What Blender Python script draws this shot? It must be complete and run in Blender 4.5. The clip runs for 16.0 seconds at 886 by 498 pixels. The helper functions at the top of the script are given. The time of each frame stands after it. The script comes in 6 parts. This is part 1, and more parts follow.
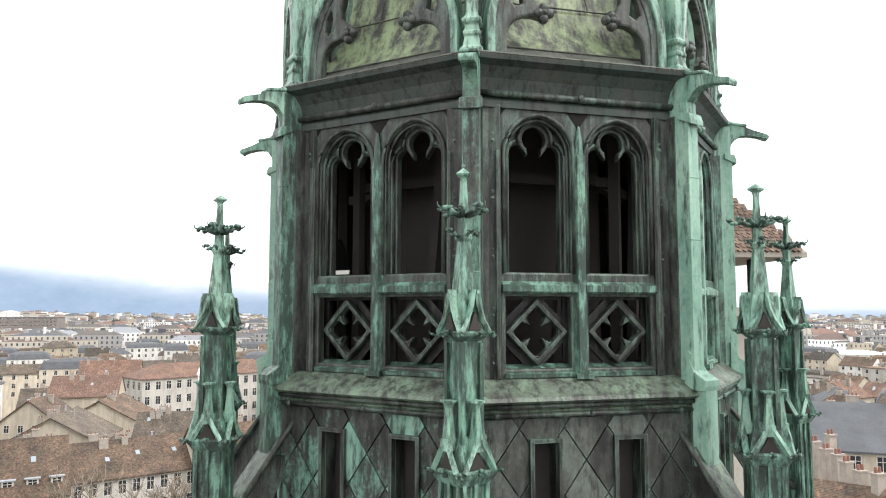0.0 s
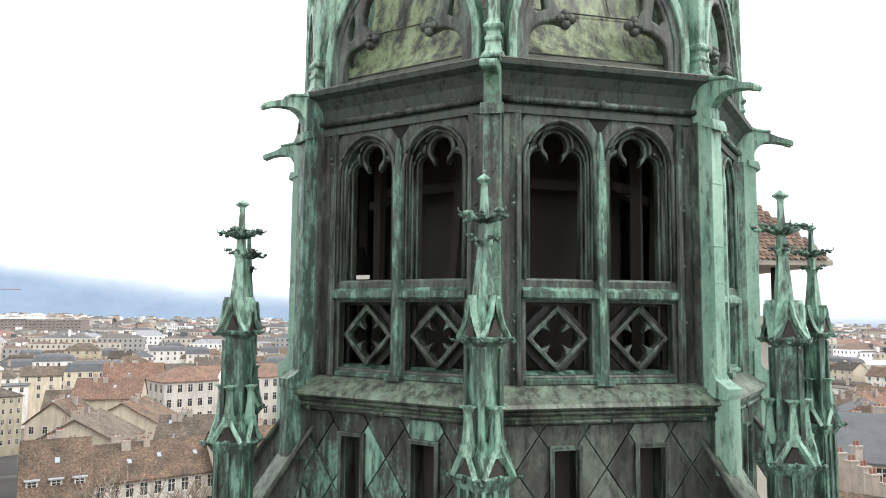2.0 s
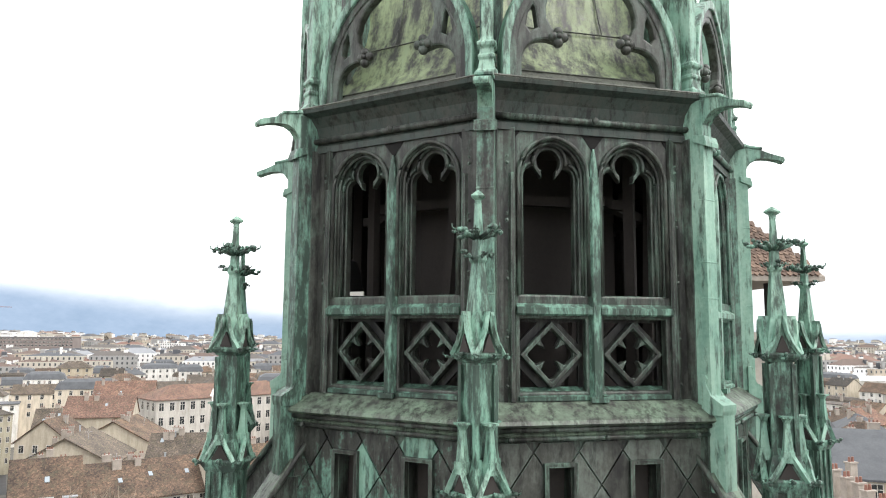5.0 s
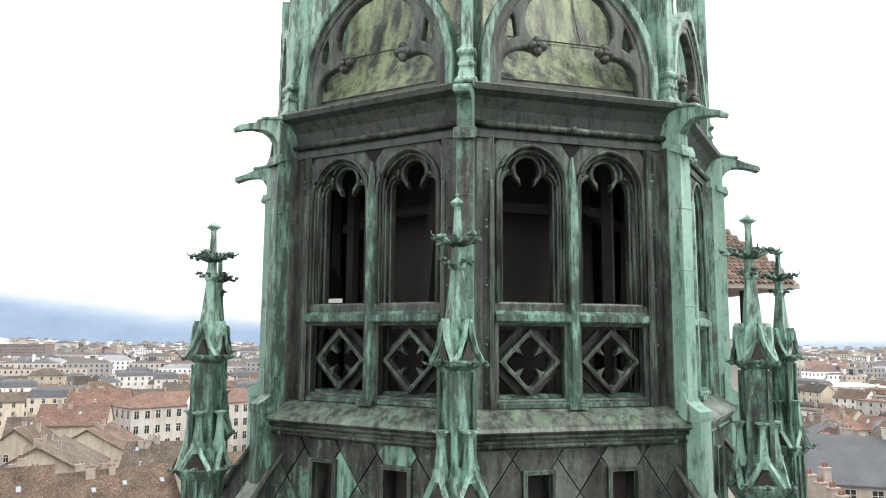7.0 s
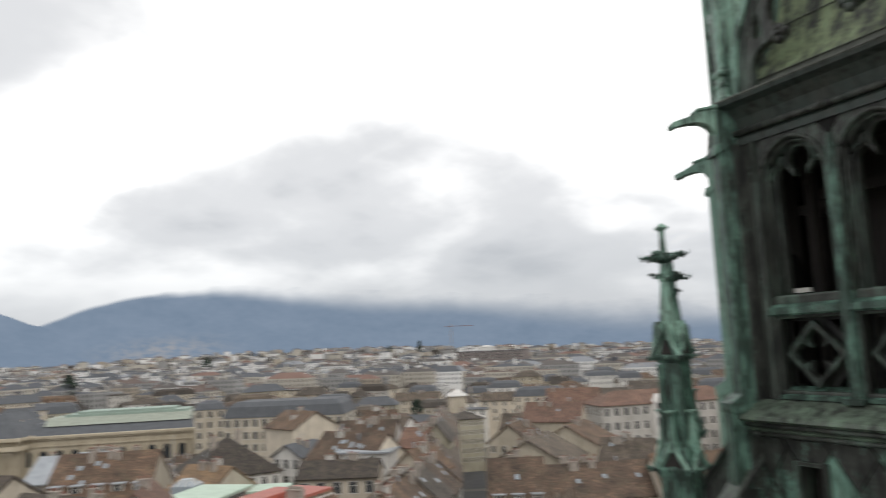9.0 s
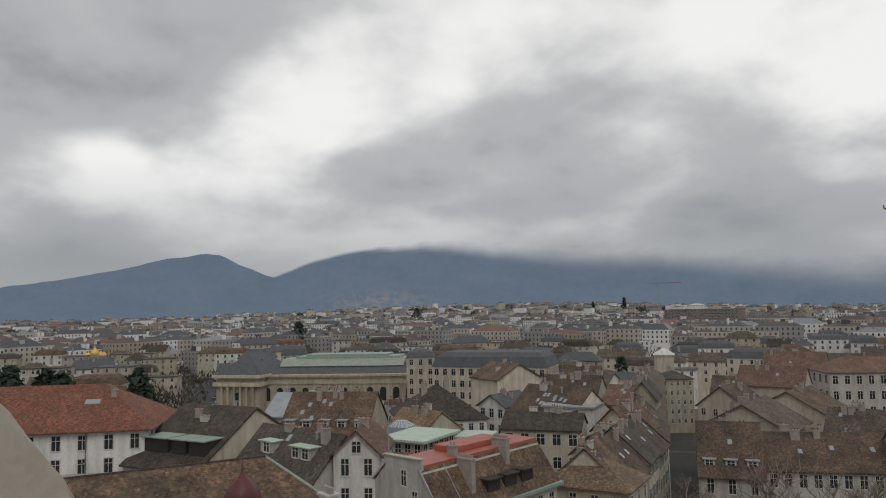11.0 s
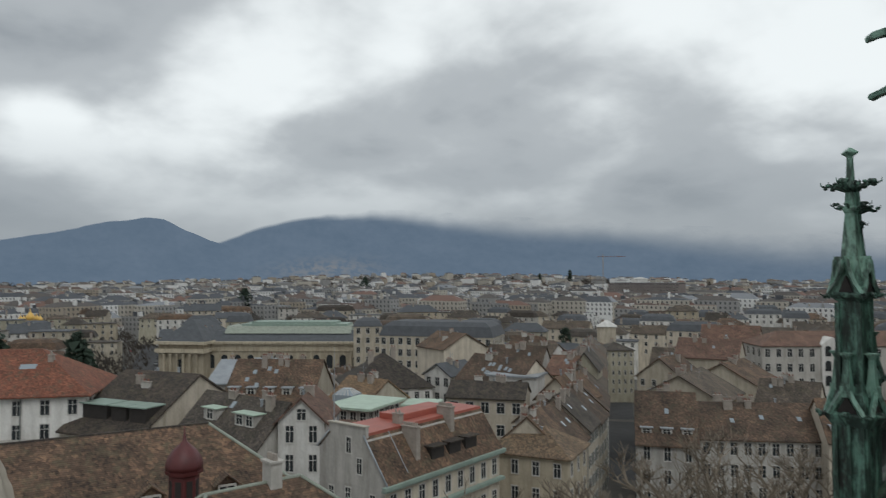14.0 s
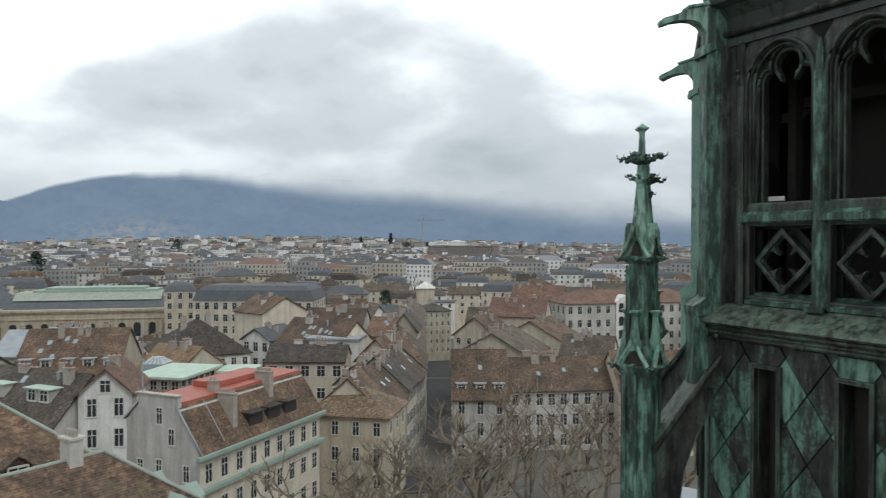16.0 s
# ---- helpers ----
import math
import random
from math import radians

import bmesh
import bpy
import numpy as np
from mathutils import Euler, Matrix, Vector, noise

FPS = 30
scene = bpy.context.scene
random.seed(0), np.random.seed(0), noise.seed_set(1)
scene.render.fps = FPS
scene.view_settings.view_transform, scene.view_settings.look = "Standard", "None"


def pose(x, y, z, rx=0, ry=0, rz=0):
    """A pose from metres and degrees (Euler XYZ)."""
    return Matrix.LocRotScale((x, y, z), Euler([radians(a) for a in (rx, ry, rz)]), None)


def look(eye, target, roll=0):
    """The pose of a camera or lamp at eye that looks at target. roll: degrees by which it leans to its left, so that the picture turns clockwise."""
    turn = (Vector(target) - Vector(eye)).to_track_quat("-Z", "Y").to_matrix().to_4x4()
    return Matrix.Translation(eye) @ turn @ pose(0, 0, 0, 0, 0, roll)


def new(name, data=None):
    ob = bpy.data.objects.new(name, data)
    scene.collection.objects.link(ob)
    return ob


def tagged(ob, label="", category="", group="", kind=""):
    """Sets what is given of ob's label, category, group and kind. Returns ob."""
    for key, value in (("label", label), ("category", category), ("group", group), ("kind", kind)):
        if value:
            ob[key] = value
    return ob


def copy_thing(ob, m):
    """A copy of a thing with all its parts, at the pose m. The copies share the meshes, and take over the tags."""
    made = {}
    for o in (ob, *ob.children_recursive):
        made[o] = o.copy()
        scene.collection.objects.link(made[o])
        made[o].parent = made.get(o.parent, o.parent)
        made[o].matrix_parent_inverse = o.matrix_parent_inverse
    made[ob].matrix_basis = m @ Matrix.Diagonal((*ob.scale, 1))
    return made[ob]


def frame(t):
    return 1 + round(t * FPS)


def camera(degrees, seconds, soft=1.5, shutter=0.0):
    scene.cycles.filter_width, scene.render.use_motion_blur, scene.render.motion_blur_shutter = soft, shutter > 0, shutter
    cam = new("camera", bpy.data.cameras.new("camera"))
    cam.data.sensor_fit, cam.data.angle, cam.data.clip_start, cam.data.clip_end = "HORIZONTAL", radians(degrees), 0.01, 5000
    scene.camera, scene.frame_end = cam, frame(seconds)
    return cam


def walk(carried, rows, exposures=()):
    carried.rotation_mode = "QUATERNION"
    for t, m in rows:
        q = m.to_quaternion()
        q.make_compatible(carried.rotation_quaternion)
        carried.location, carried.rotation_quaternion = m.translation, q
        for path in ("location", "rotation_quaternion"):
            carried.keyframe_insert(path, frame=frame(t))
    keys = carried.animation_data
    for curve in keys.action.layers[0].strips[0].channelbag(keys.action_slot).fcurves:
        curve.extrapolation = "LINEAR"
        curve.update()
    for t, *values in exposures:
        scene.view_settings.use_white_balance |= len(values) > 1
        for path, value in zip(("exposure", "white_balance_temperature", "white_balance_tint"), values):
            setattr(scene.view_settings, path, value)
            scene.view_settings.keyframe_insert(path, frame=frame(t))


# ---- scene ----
CAM_Z = 45.0      # eye above the lower town's ground
cam = camera(62.39, 16.0, 1.1, 0.5)
PATH = [
    (0.0, pose(0.000, 0.000, 45.000, 94.732, -0.046, 3.888)),
    (0.5, pose(0.001, 0.003, 44.995, 95.052, -0.118, 4.246)),
    (1.0, pose(-0.002, 0.004, 44.995, 95.110, -0.083, 4.674)),
    (1.5, pose(-0.001, -0.002, 44.991, 95.174, -0.317, 5.085)),
    (2.0, pose(-0.002, 0.002, 44.995, 95.190, -0.529, 5.429)),
    (2.5, pose(0.001, -0.000, 44.996, 95.242, -0.835, 5.345)),
    (3.0, pose(-0.001, 0.001, 44.994, 95.505, -0.597, 5.324)),
    (3.5, pose(-0.002, -0.002, 44.993, 95.789, -0.465, 5.125)),
    (6.0, pose(-0.001, -0.003, 44.993, 96.827, -0.286, 4.757)),
    (6.5, pose(-0.000, 0.001, 44.995, 96.940, -0.352, 4.056)),
    (7.0, pose(0.000, -0.001, 44.996, 97.031, -0.385, 3.351)),
    (7.5, pose(0.001, -0.006, 44.998, 97.183, -0.132, 3.923)),
    (8.0, pose(0.004, -0.063, 45.001, 96.575, 0.087, 11.148)),
    (8.5, pose(-0.011, -0.056, 45.001, 96.768, 1.749, 25.668)),
    (9.0, pose(-0.027, -0.046, 45.014, 97.535, 2.551, 37.777)),
    (9.5, pose(-0.050, -0.036, 45.017, 97.753, 2.449, 48.172)),
    (12.0, pose(-0.082, -0.009, 44.985, 94.039, 1.214, 53.701)),
    (12.5, pose(-0.090, 0.012, 44.978, 93.691, 0.878, 52.604)),
    (13.0, pose(-0.102, 0.024, 45.006, 93.400, 0.240, 51.593)),
    (13.5, pose(-0.107, 0.016, 44.993, 93.322, 0.219, 50.672)),
    (14.0, pose(-0.097, -0.002, 44.985, 92.135, 0.116, 49.435)),
    (14.5, pose(-0.089, -0.026, 44.992, 90.037, -0.245, 44.617)),
    (15.0, pose(-0.098, -0.003, 44.997, 88.952, -0.346, 41.258)),
    (15.5, pose(-0.098, 0.017, 44.994, 88.812, -0.164, 38.540)),
    (16.0, pose(-0.092, 0.028, 44.999, 89.213, -0.047, 35.517)),
]
EXPOSURES = [(0.0, 0.90, 6500, 10), (7.7, 0.90, 6500, 10), (8.5, 0.55, 6500, 10), (9.0, -0.30, 6500, 10), (9.5, -0.78, 6500, 10), (12.0, -1.12, 6500, 10),
             (13.2, -1.05, 6450, 10), (13.9, -1.06, 6180, 6), (14.5, -0.72, 6120, 5), (15.0, -0.52, 6120, 5), (16.0, -0.42, 6120, 5)]
walk(cam, PATH, EXPOSURES)

# ---- world and sun ----
SUN_EL, SUN_AZ = radians(50), radians(113)
world = bpy.data.worlds.new("overcast_sky")
scene.world = world
world.use_nodes = True
wn, wl = world.node_tree.nodes, world.node_tree.links
wn.clear()
w_out = wn.new("ShaderNodeOutputWorld")
w_bg = wn.new("ShaderNodeBackground")
w_sky = wn.new("ShaderNodeTexSky")
w_sky.sky_type = "NISHITA"
w_sky.sun_disc = False
w_sky.sun_elevation, w_sky.sun_rotation = SUN_EL, SUN_AZ
w_co = wn.new("ShaderNodeTexCoord")
w_sep = wn.new("ShaderNodeSeparateXYZ")
wl.new(w_co.outputs["Generated"], w_sep.inputs[0])


def w_math(op, a, b=None, c=None):
    n = wn.new("ShaderNodeMath")
    n.operation = op
    for i, v in enumerate((a, b, c)):
        if v is None:
            continue
        if isinstance(v, (int, float)):
            n.inputs[i].default_value = v
        else:
            wl.new(v, n.inputs[i])
    return n.outputs[0]


# the cloud layer, seen in perspective: direction over height
w_h = w_math("ADD", w_math("MAXIMUM", w_sep.outputs[2], 0.0), 0.34)
w_vec = wn.new("ShaderNodeCombineXYZ")
wl.new(w_math("DIVIDE", w_sep.outputs[0], w_h), w_vec.inputs[0])
wl.new(w_math("DIVIDE", w_sep.outputs[1], w_h), w_vec.inputs[1])


def w_noise(scale, detail, rough, distort, z):
    m = wn.new("ShaderNodeMapping")
    m.inputs["Location"].default_value = (z, 0.37 * z + 0.55, z)
    wl.new(w_vec.outputs[0], m.inputs[0])
    n = wn.new("ShaderNodeTexNoise")
    n.inputs["Scale"].default_value, n.inputs["Detail"].default_value = scale, detail
    n.inputs["Roughness"].default_value, n.inputs["Distortion"].default_value = rough, distort
    wl.new(m.outputs[0], n.inputs["Vector"])
    return n.outputs[0]


w_big = w_noise(1.30, 1.5, 0.4, 0.0, 4.1)
w_fine = w_noise(3.1, 6.0, 0.50, 0.12, 9.3)
w_mix = w_math("ADD", w_math("MULTIPLY", w_big, 0.62), w_math("MULTIPLY", w_fine, 0.38))
w_ramp = wn.new("ShaderNodeValToRGB")
w_ramp.color_ramp.interpolation = "EASE"
el = w_ramp.color_ramp.elements
el[0].position, el[0].color = 0.33, (0.46, 0.485, 0.52, 1)
el[1].position, el[1].color = 0.665, (1.72, 1.71, 1.68, 1)
mid = el.new(0.48)
mid.color = (0.86, 0.87, 0.885, 1)
# the large cloud masses and gaps: bearing, elevation, reach, weight (dark below nought)
w_warp = w_noise(2.4, 4.0, 0.55, 0.0, 2.2)
w_sum = w_math("ADD", w_math("MULTIPLY", w_mix, 0.92), 0.065)
for az, elv, reach, weight in ((73, 19, 8, -0.085), (85, 15, 8, -0.07), (39.5, 21, 5.5, -0.09), (50.5, 12.5, 7, -0.075), (33, 13, 7, -0.045), (74, 6.5, 5, -0.05), (46, 8, 6, -0.04),
                               (57, 20, 7, 0.13), (31, 20, 6, 0.10), (66, 14, 6, 0.075), (76, 11, 5, 0.06), (81, 7, 5, 0.05), (62, 8.5, 5, 0.03), (20, 16, 9, 0.09), (2, 14, 18, 0.08)):
    ca = math.cos(radians(elv))
    w_c = wn.new("ShaderNodeVectorMath")
    w_c.operation = "DISTANCE"
    wl.new(w_co.outputs["Generated"], w_c.inputs[0])
    w_c.inputs[1].default_value = (-ca * math.sin(radians(az)), ca * math.cos(radians(az)), math.sin(radians(elv)))
    w_m = wn.new("ShaderNodeMapRange")
    w_m.interpolation_type = "SMOOTHERSTEP"
    w_m.inputs["From Min"].default_value, w_m.inputs["From Max"].default_value = 0.0, 1.55 * radians(reach)
    w_m.inputs["To Min"].default_value, w_m.inputs["To Max"].default_value = 0.62 * weight, 0.0
    wl.new(w_math("ADD", w_c.outputs["Value"], w_math("MULTIPLY_ADD", w_warp, 0.40, -0.20)), w_m.inputs["Value"])
    w_sum = w_math("ADD", w_sum, w_m.outputs[0])
wl.new(w_sum, w_ramp.inputs[0])
# grey haze low down, so the clouds fade together above the hills
w_low = wn.new("ShaderNodeMapRange")
w_low.inputs["From Min"].default_value, w_low.inputs["From Max"].default_value = 0.05, 0.19
w_low.inputs["To Min"].default_value, w_low.inputs["To Max"].default_value = 0.86, 0.0
wl.new(w_sep.outputs[2], w_low.inputs["Value"])
w_hz = wn.new("ShaderNodeMixRGB")
w_hz.inputs[2].default_value = (0.63, 0.655, 0.69, 1)
wl.new(w_low.outputs[0], w_hz.inputs[0])
wl.new(w_ramp.outputs[0], w_hz.inputs[1])
# a thin share of the clear sky behind the cloud
w_s = wn.new("ShaderNodeMixRGB")
w_s.blend_type = "MULTIPLY"
w_s.inputs[0].default_value = 1.0
w_s.inputs[2].default_value = (0.10, 0.10, 0.10, 1)
wl.new(w_sky.outputs[0], w_s.inputs[1])
w_all = wn.new("ShaderNodeMixRGB")
w_all.inputs[0].default_value = 0.94
wl.new(w_s.outputs[0], w_all.inputs[1])
wl.new(w_hz.outputs[0], w_all.inputs[2])
wl.new(w_all.outputs[0], w_bg.inputs["Color"])
w_bg.inputs["Strength"].default_value = 1.15
wl.new(w_bg.outputs[0], w_out.inputs[0])

sun_data = bpy.data.lights.new("sun", "SUN")
sun_data.energy, sun_data.angle, sun_data.color = 1.35, radians(25), (1.0, 0.97, 0.93)
sun = new("sun", sun_data)
sun.matrix_world = look((122, -52, 195), (0, 0, 40))


# ---- materials ----
def mat(name, rough=0.8, metal=0.0):
    m = bpy.data.materials.new(name)
    m.use_nodes = True
    b = m.node_tree.nodes["Principled BSDF"]
    b.inputs["Roughness"].default_value, b.inputs["Metallic"].default_value = rough, metal
    return m, m.node_tree.nodes, m.node_tree.links, b


def noise_tex(nodes, links, vec, scale, detail=4.0, rough=0.55, stretch=(1, 1, 1)):
    mp = nodes.new("ShaderNodeMapping")
    mp.inputs["Scale"].default_value = stretch
    links.new(vec, mp.inputs[0])
    n = nodes.new("ShaderNodeTexNoise")
    n.inputs["Scale"].default_value, n.inputs["Detail"].default_value, n.inputs["Roughness"].default_value = scale, detail, rough
    links.new(mp.outputs[0], n.inputs["Vector"])
    return n.outputs[0]


def ramp(nodes, links, fac, stops):
    r = nodes.new("ShaderNodeValToRGB")
    e = r.color_ramp.elements
    e[0].position, e[0].color = stops[0][0], (*stops[0][1], 1)
    e[1].position, e[1].color = stops[-1][0], (*stops[-1][1], 1)
    for p, c in stops[1:-1]:
        e.new(p).color = (*c, 1)
    links.new(fac, r.inputs[0])
    return r.outputs[0]


def blend(nodes, links, fac, a, b, mode="MIX"):
    n = nodes.new("ShaderNodeMixRGB")
    n.blend_type = mode
    for i, v in enumerate((fac, a, b)):
        if isinstance(v, (int, float)):
            n.inputs[i].default_value = v
        elif isinstance(v, tuple):
            n.inputs[i].default_value = (*v, 1)
        else:
            links.new(v, n.inputs[i])
    return n.outputs[0]


def bump(nodes, links, bsdf, height, strength, dist):
    b = nodes.new("ShaderNodeBump")
    b.inputs["Strength"].default_value, b.inputs["Distance"].default_value = strength, dist
    links.new(height, b.inputs["Height"])
    links.new(b.outputs[0], bsdf.inputs["Normal"])


DARK, BROWN, GREEN, PALE = (0.013, 0.0135, 0.012), (0.052, 0.055, 0.046), (0.150, 0.295, 0.225), (0.34, 0.50, 0.40)


def copper(name, lo, hi, pale=0.35, by_piece=0.0, green=GREEN, sooty=0.47, edge=0.0, streaky=0.45):
    """Weathered copper sheet: lo and hi set how much of it is brown and how much has turned green."""
    m, n, l, b = mat(name, 0.62)
    pos = n.new("ShaderNodeNewGeometry").outputs["Position"]
    streak = noise_tex(n, l, pos, 8.5, 7, 0.64, (1, 1, 0.12))
    patch = noise_tex(n, l, pos, 2.6, 8, 0.68, (1, 1, 0.6))
    grain = noise_tex(n, l, pos, 26, 6, 0.65)
    fac = blend(n, l, streaky, patch, streak)
    fac = blend(n, l, 0.22, fac, grain)
    if by_piece:
        info = n.new("ShaderNodeObjectInfo").outputs["Random"]
        fac = blend(n, l, by_piece, fac, info)
    base = ramp(n, l, fac, [(lo - 0.10, DARK), (lo, BROWN), ((lo + hi) / 2, tuple(0.5 * (BROWN[i] + green[i]) for i in range(3))), (hi, green), (hi + 0.16, tuple(green[i] * (1 - pale) + PALE[i] * pale for i in range(3)))])
    soot = ramp(n, l, noise_tex(n, l, pos, 13.0, 8, 0.74, (1, 1, 0.22)), [(sooty, (1, 1, 1)), (sooty + 0.13, (0.11, 0.108, 0.10))])
    base = blend(n, l, 0.9, base, soot, "MULTIPLY")
    # edges rubbed to pale verdigris
    if edge:
        bev = n.new("ShaderNodeBevel")
        bev.samples = 4
        bev.inputs["Radius"].default_value = 0.014
        dot = n.new("ShaderNodeVectorMath")
        dot.operation = "DOT_PRODUCT"
        l.new(bev.outputs[0], dot.inputs[0])
        l.new(n.new("ShaderNodeNewGeometry").outputs["Normal"], dot.inputs[1])
        worn = ramp(n, l, dot.outputs["Value"], [(0.90, (edge,) * 3), (0.985, (0, 0, 0))])
        worn = blend(n, l, 1.0, worn, ramp(n, l, streak, [(0.40, (0, 0, 0)), (0.56, (1, 1, 1))]), "MULTIPLY")
        base = blend(n, l, worn, base, (0.24, 0.36, 0.29))
    l.new(base, b.inputs["Base Color"])
    l.new(ramp(n, l, grain, [(0.3, (0.34,) * 3), (0.7, (0.68,) * 3)]), b.inputs["Roughness"])
    bump(n, l, b, blend(n, l, 0.5, grain, patch), 0.35, 0.012)
    return m


M_GREEN = copper("verdigris_copper", 0.32, 0.44, 0.75, sooty=0.455)
M_SHAFT = copper("streaked_copper", 0.38, 0.52, 0.6, sooty=0.40)
M_BROWN = copper("brown_copper", 0.50, 0.67, 0.3, green=(0.125, 0.21, 0.160), sooty=0.47, edge=0.5)
M_BROWN_G = copper("browngreen_copper", 0.47, 0.64, 0.3, green=(0.13, 0.22, 0.17), sooty=0.43, edge=0.45)
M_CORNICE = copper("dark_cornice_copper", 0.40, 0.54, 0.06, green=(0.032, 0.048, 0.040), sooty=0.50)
M_TRACERY = copper("grey_green_copper", 0.45, 0.64, 0.3, green=(0.120, 0.165, 0.138), sooty=0.46, edge=0.5)
M_EAVE = copper("grey_brown_copper", 0.40, 0.70, 0.2, green=(0.125, 0.135, 0.105), sooty=0.50)
M_SOOT_SHADE = copper("soot_and_shade_copper", 0.55, 0.80, 0.1, sooty=0.42)
M_MIXED = copper("mottled_copper", 0.44, 0.58, 0.3)
M_PLATE = copper("copper_plate", 0.475, 0.545, 0.7, 0.15, sooty=0.46)
M_PLATE_DARK = copper("dark_copper_plate", 0.48, 0.62, 0.3, 0.15, green=(0.15, 0.18, 0.155), sooty=0.52, edge=0.35)
M_STAIN_SHADE = copper("stain_and_shade_copper", 0.40, 0.49, 0.5, sooty=0.405)
M_SILL = copper("olive_copper", 0.41, 0.58, 0.3, green=(0.155, 0.22, 0.155))
M_ROOF = copper("roof_copper", 0.43, 0.56, 0.2, green=(0.28, 0.34, 0.19), sooty=0.53, streaky=0.85)


def plain(name, col, var=0.25, scale=3.0, rough=0.85, bump_d=0.0, fine=30.0, per_object=0.0):
    m, n, l, b = mat(name, rough)
    pos = n.new("ShaderNodeNewGeometry").outputs["Position"]
    a = noise_tex(n, l, pos, scale, 5, 0.6)
    f = noise_tex(n, l, pos, fine, 4, 0.6)
    fac = blend(n, l, 0.35, a, f)
    c = ramp(n, l, fac, [(0.3, tuple(x * (1 - var) for x in col)), (0.7, tuple(min(1, x * (1 + var)) for x in col))])
    if per_object:
        grime = noise_tex(n, l, pos, 0.9, 6, 0.7, (1, 1, 0.18))
        c = blend(n, l, 0.75, c, ramp(n, l, grime, [(0.40, (1, 1, 1)), (0.72, (0.52, 0.50, 0.47))]), "MULTIPLY")
        info = n.new("ShaderNodeObjectInfo").outputs["Random"]
        c = blend(n, l, 1.0, c, ramp(n, l, info, [(0.0, (1 - per_object,) * 3), (1.0, (1 + 0.3 * per_object,) * 3)]), "MULTIPLY")
    l.new(c, b.inputs["Base Color"])
    if bump_d:
        bump(n, l, b, fac, 0.5, bump_d)
    return m


def tiled(name, col, col2, rough=0.85, size=0.30):
    """Roof tiles: rows and patches of differing burn."""
    m, n, l, b = mat(name, rough)
    geo = n.new("ShaderNodeNewGeometry").outputs["Position"]
    patch = noise_tex(n, l, geo, 0.35, 5, 0.6)
    speck = noise_tex(n, l, geo, 3.2, 5, 0.7)
    fac = blend(n, l, 0.45, patch, speck)
    c = ramp(n, l, fac, [(0.38, col), (0.5, tuple(0.5 * (col[i] + col2[i]) for i in range(3))), (0.60, col2)])
    cell = n.new("ShaderNodeTexVoronoi")
    cell.inputs["Scale"].default_value = 5.0
    l.new(geo, cell.inputs["Vector"])
    c = blend(n, l, 0.72, c, ramp(n, l, cell.outputs["Color"], [(0.1, (0.38, 0.37, 0.36)), (0.5, (0.9, 0.9, 0.9)), (0.95, (2.0, 1.85, 1.6))]), "MULTIPLY")
    moss = noise_tex(n, l, geo, 1.1, 8, 0.78)
    c = blend(n, l, ramp(n, l, moss, [(0.50, (0, 0, 0)), (0.64, (0.65,) * 3)]), c, (0.120, 0.110, 0.070))
    wave = n.new("ShaderNodeTexWave")
    wave.bands_direction = "Z"
    wave.inputs["Scale"].default_value = 1.0 / size
    wave.inputs["Distortion"].default_value = 1.2
    l.new(geo, wave.inputs[0])
    c = blend(n, l, 0.35, c, ramp(n, l, wave.outputs["Fac"], [(0.0, (0.45,) * 3), (0.5, (1, 1, 1))]), "MULTIPLY")
    info = n.new("ShaderNodeObjectInfo").outputs["Random"]
    c = blend(n, l, 1.0, c, ramp(n, l, info, [(0.0, (0.72, 0.74, 0.78)), (1.0, (1.15, 1.08, 1.02))]), "MULTIPLY")
    l.new(c, b.inputs["Base Color"])
    bump(n, l, b, wave.outputs["Fac"], 0.5, 0.04)
    return m


M_TILE = tiled("brown_roof_tiles", (0.054, 0.039, 0.030), (0.176, 0.117, 0.082))
M_TILE_RED = tiled("red_roof_tiles", (0.115, 0.070, 0.056), (0.215, 0.130, 0.100))
M_TILE_GREY = tiled("grey_brown_roof_tiles", (0.052, 0.045, 0.038), (0.145, 0.120, 0.100))
M_TILE_ORANGE = tiled("orange_roof_tiles", (0.20, 0.074, 0.044), (0.285, 0.112, 0.068))
M_TILE_TAN = tiled("tan_roof_tiles", (0.155, 0.105, 0.066), (0.31, 0.215, 0.135))
M_TILE_DARK = tiled("dark_weathered_tiles", (0.030, 0.026, 0.024), (0.072, 0.060, 0.052))
M_SLATE = plain("slate_roof", (0.085, 0.090, 0.098), 0.3, 0.5, 0.78, 0.01, 6)
M_ZINC = plain("zinc_sheet", (0.30, 0.32, 0.34), 0.25, 0.6, 0.45, 0.0, 5)
M_PALE_ROOF = plain("pale_sheet_roof", (0.66, 0.68, 0.70), 0.12, 0.05, 0.5, 0.0, 1.0)
M_MINT_PALE = plain("pale_mint_sheet", (0.43, 0.53, 0.43), 0.15, 0.8, 0.6, 0.0, 8)
M_COPING = plain("weathered_pale_coping", (0.30, 0.325, 0.27), 0.25, 0.8, 0.7, 0.0, 8)
M_MINT = plain("pale_green_copper_sheet", (0.265, 0.335, 0.285), 0.2, 0.8, 0.6, 0.0, 8)
M_RED_METAL = plain("red_painted_sheet", (0.36, 0.105, 0.075), 0.18, 0.6, 0.5, 0.0, 8)
M_WALLS = [plain("wall_" + k, c, 0.16, 0.25, 0.9, 0.0, 4, 0.2) for k, c in (
    ("cream", (0.63, 0.56, 0.455)), ("white", (0.78, 0.76, 0.72)), ("grey", (0.53, 0.505, 0.465)), ("ochre", (0.53, 0.46, 0.345)),
    ("stone", (0.51, 0.455, 0.365)), ("olive", (0.48, 0.445, 0.345)))]
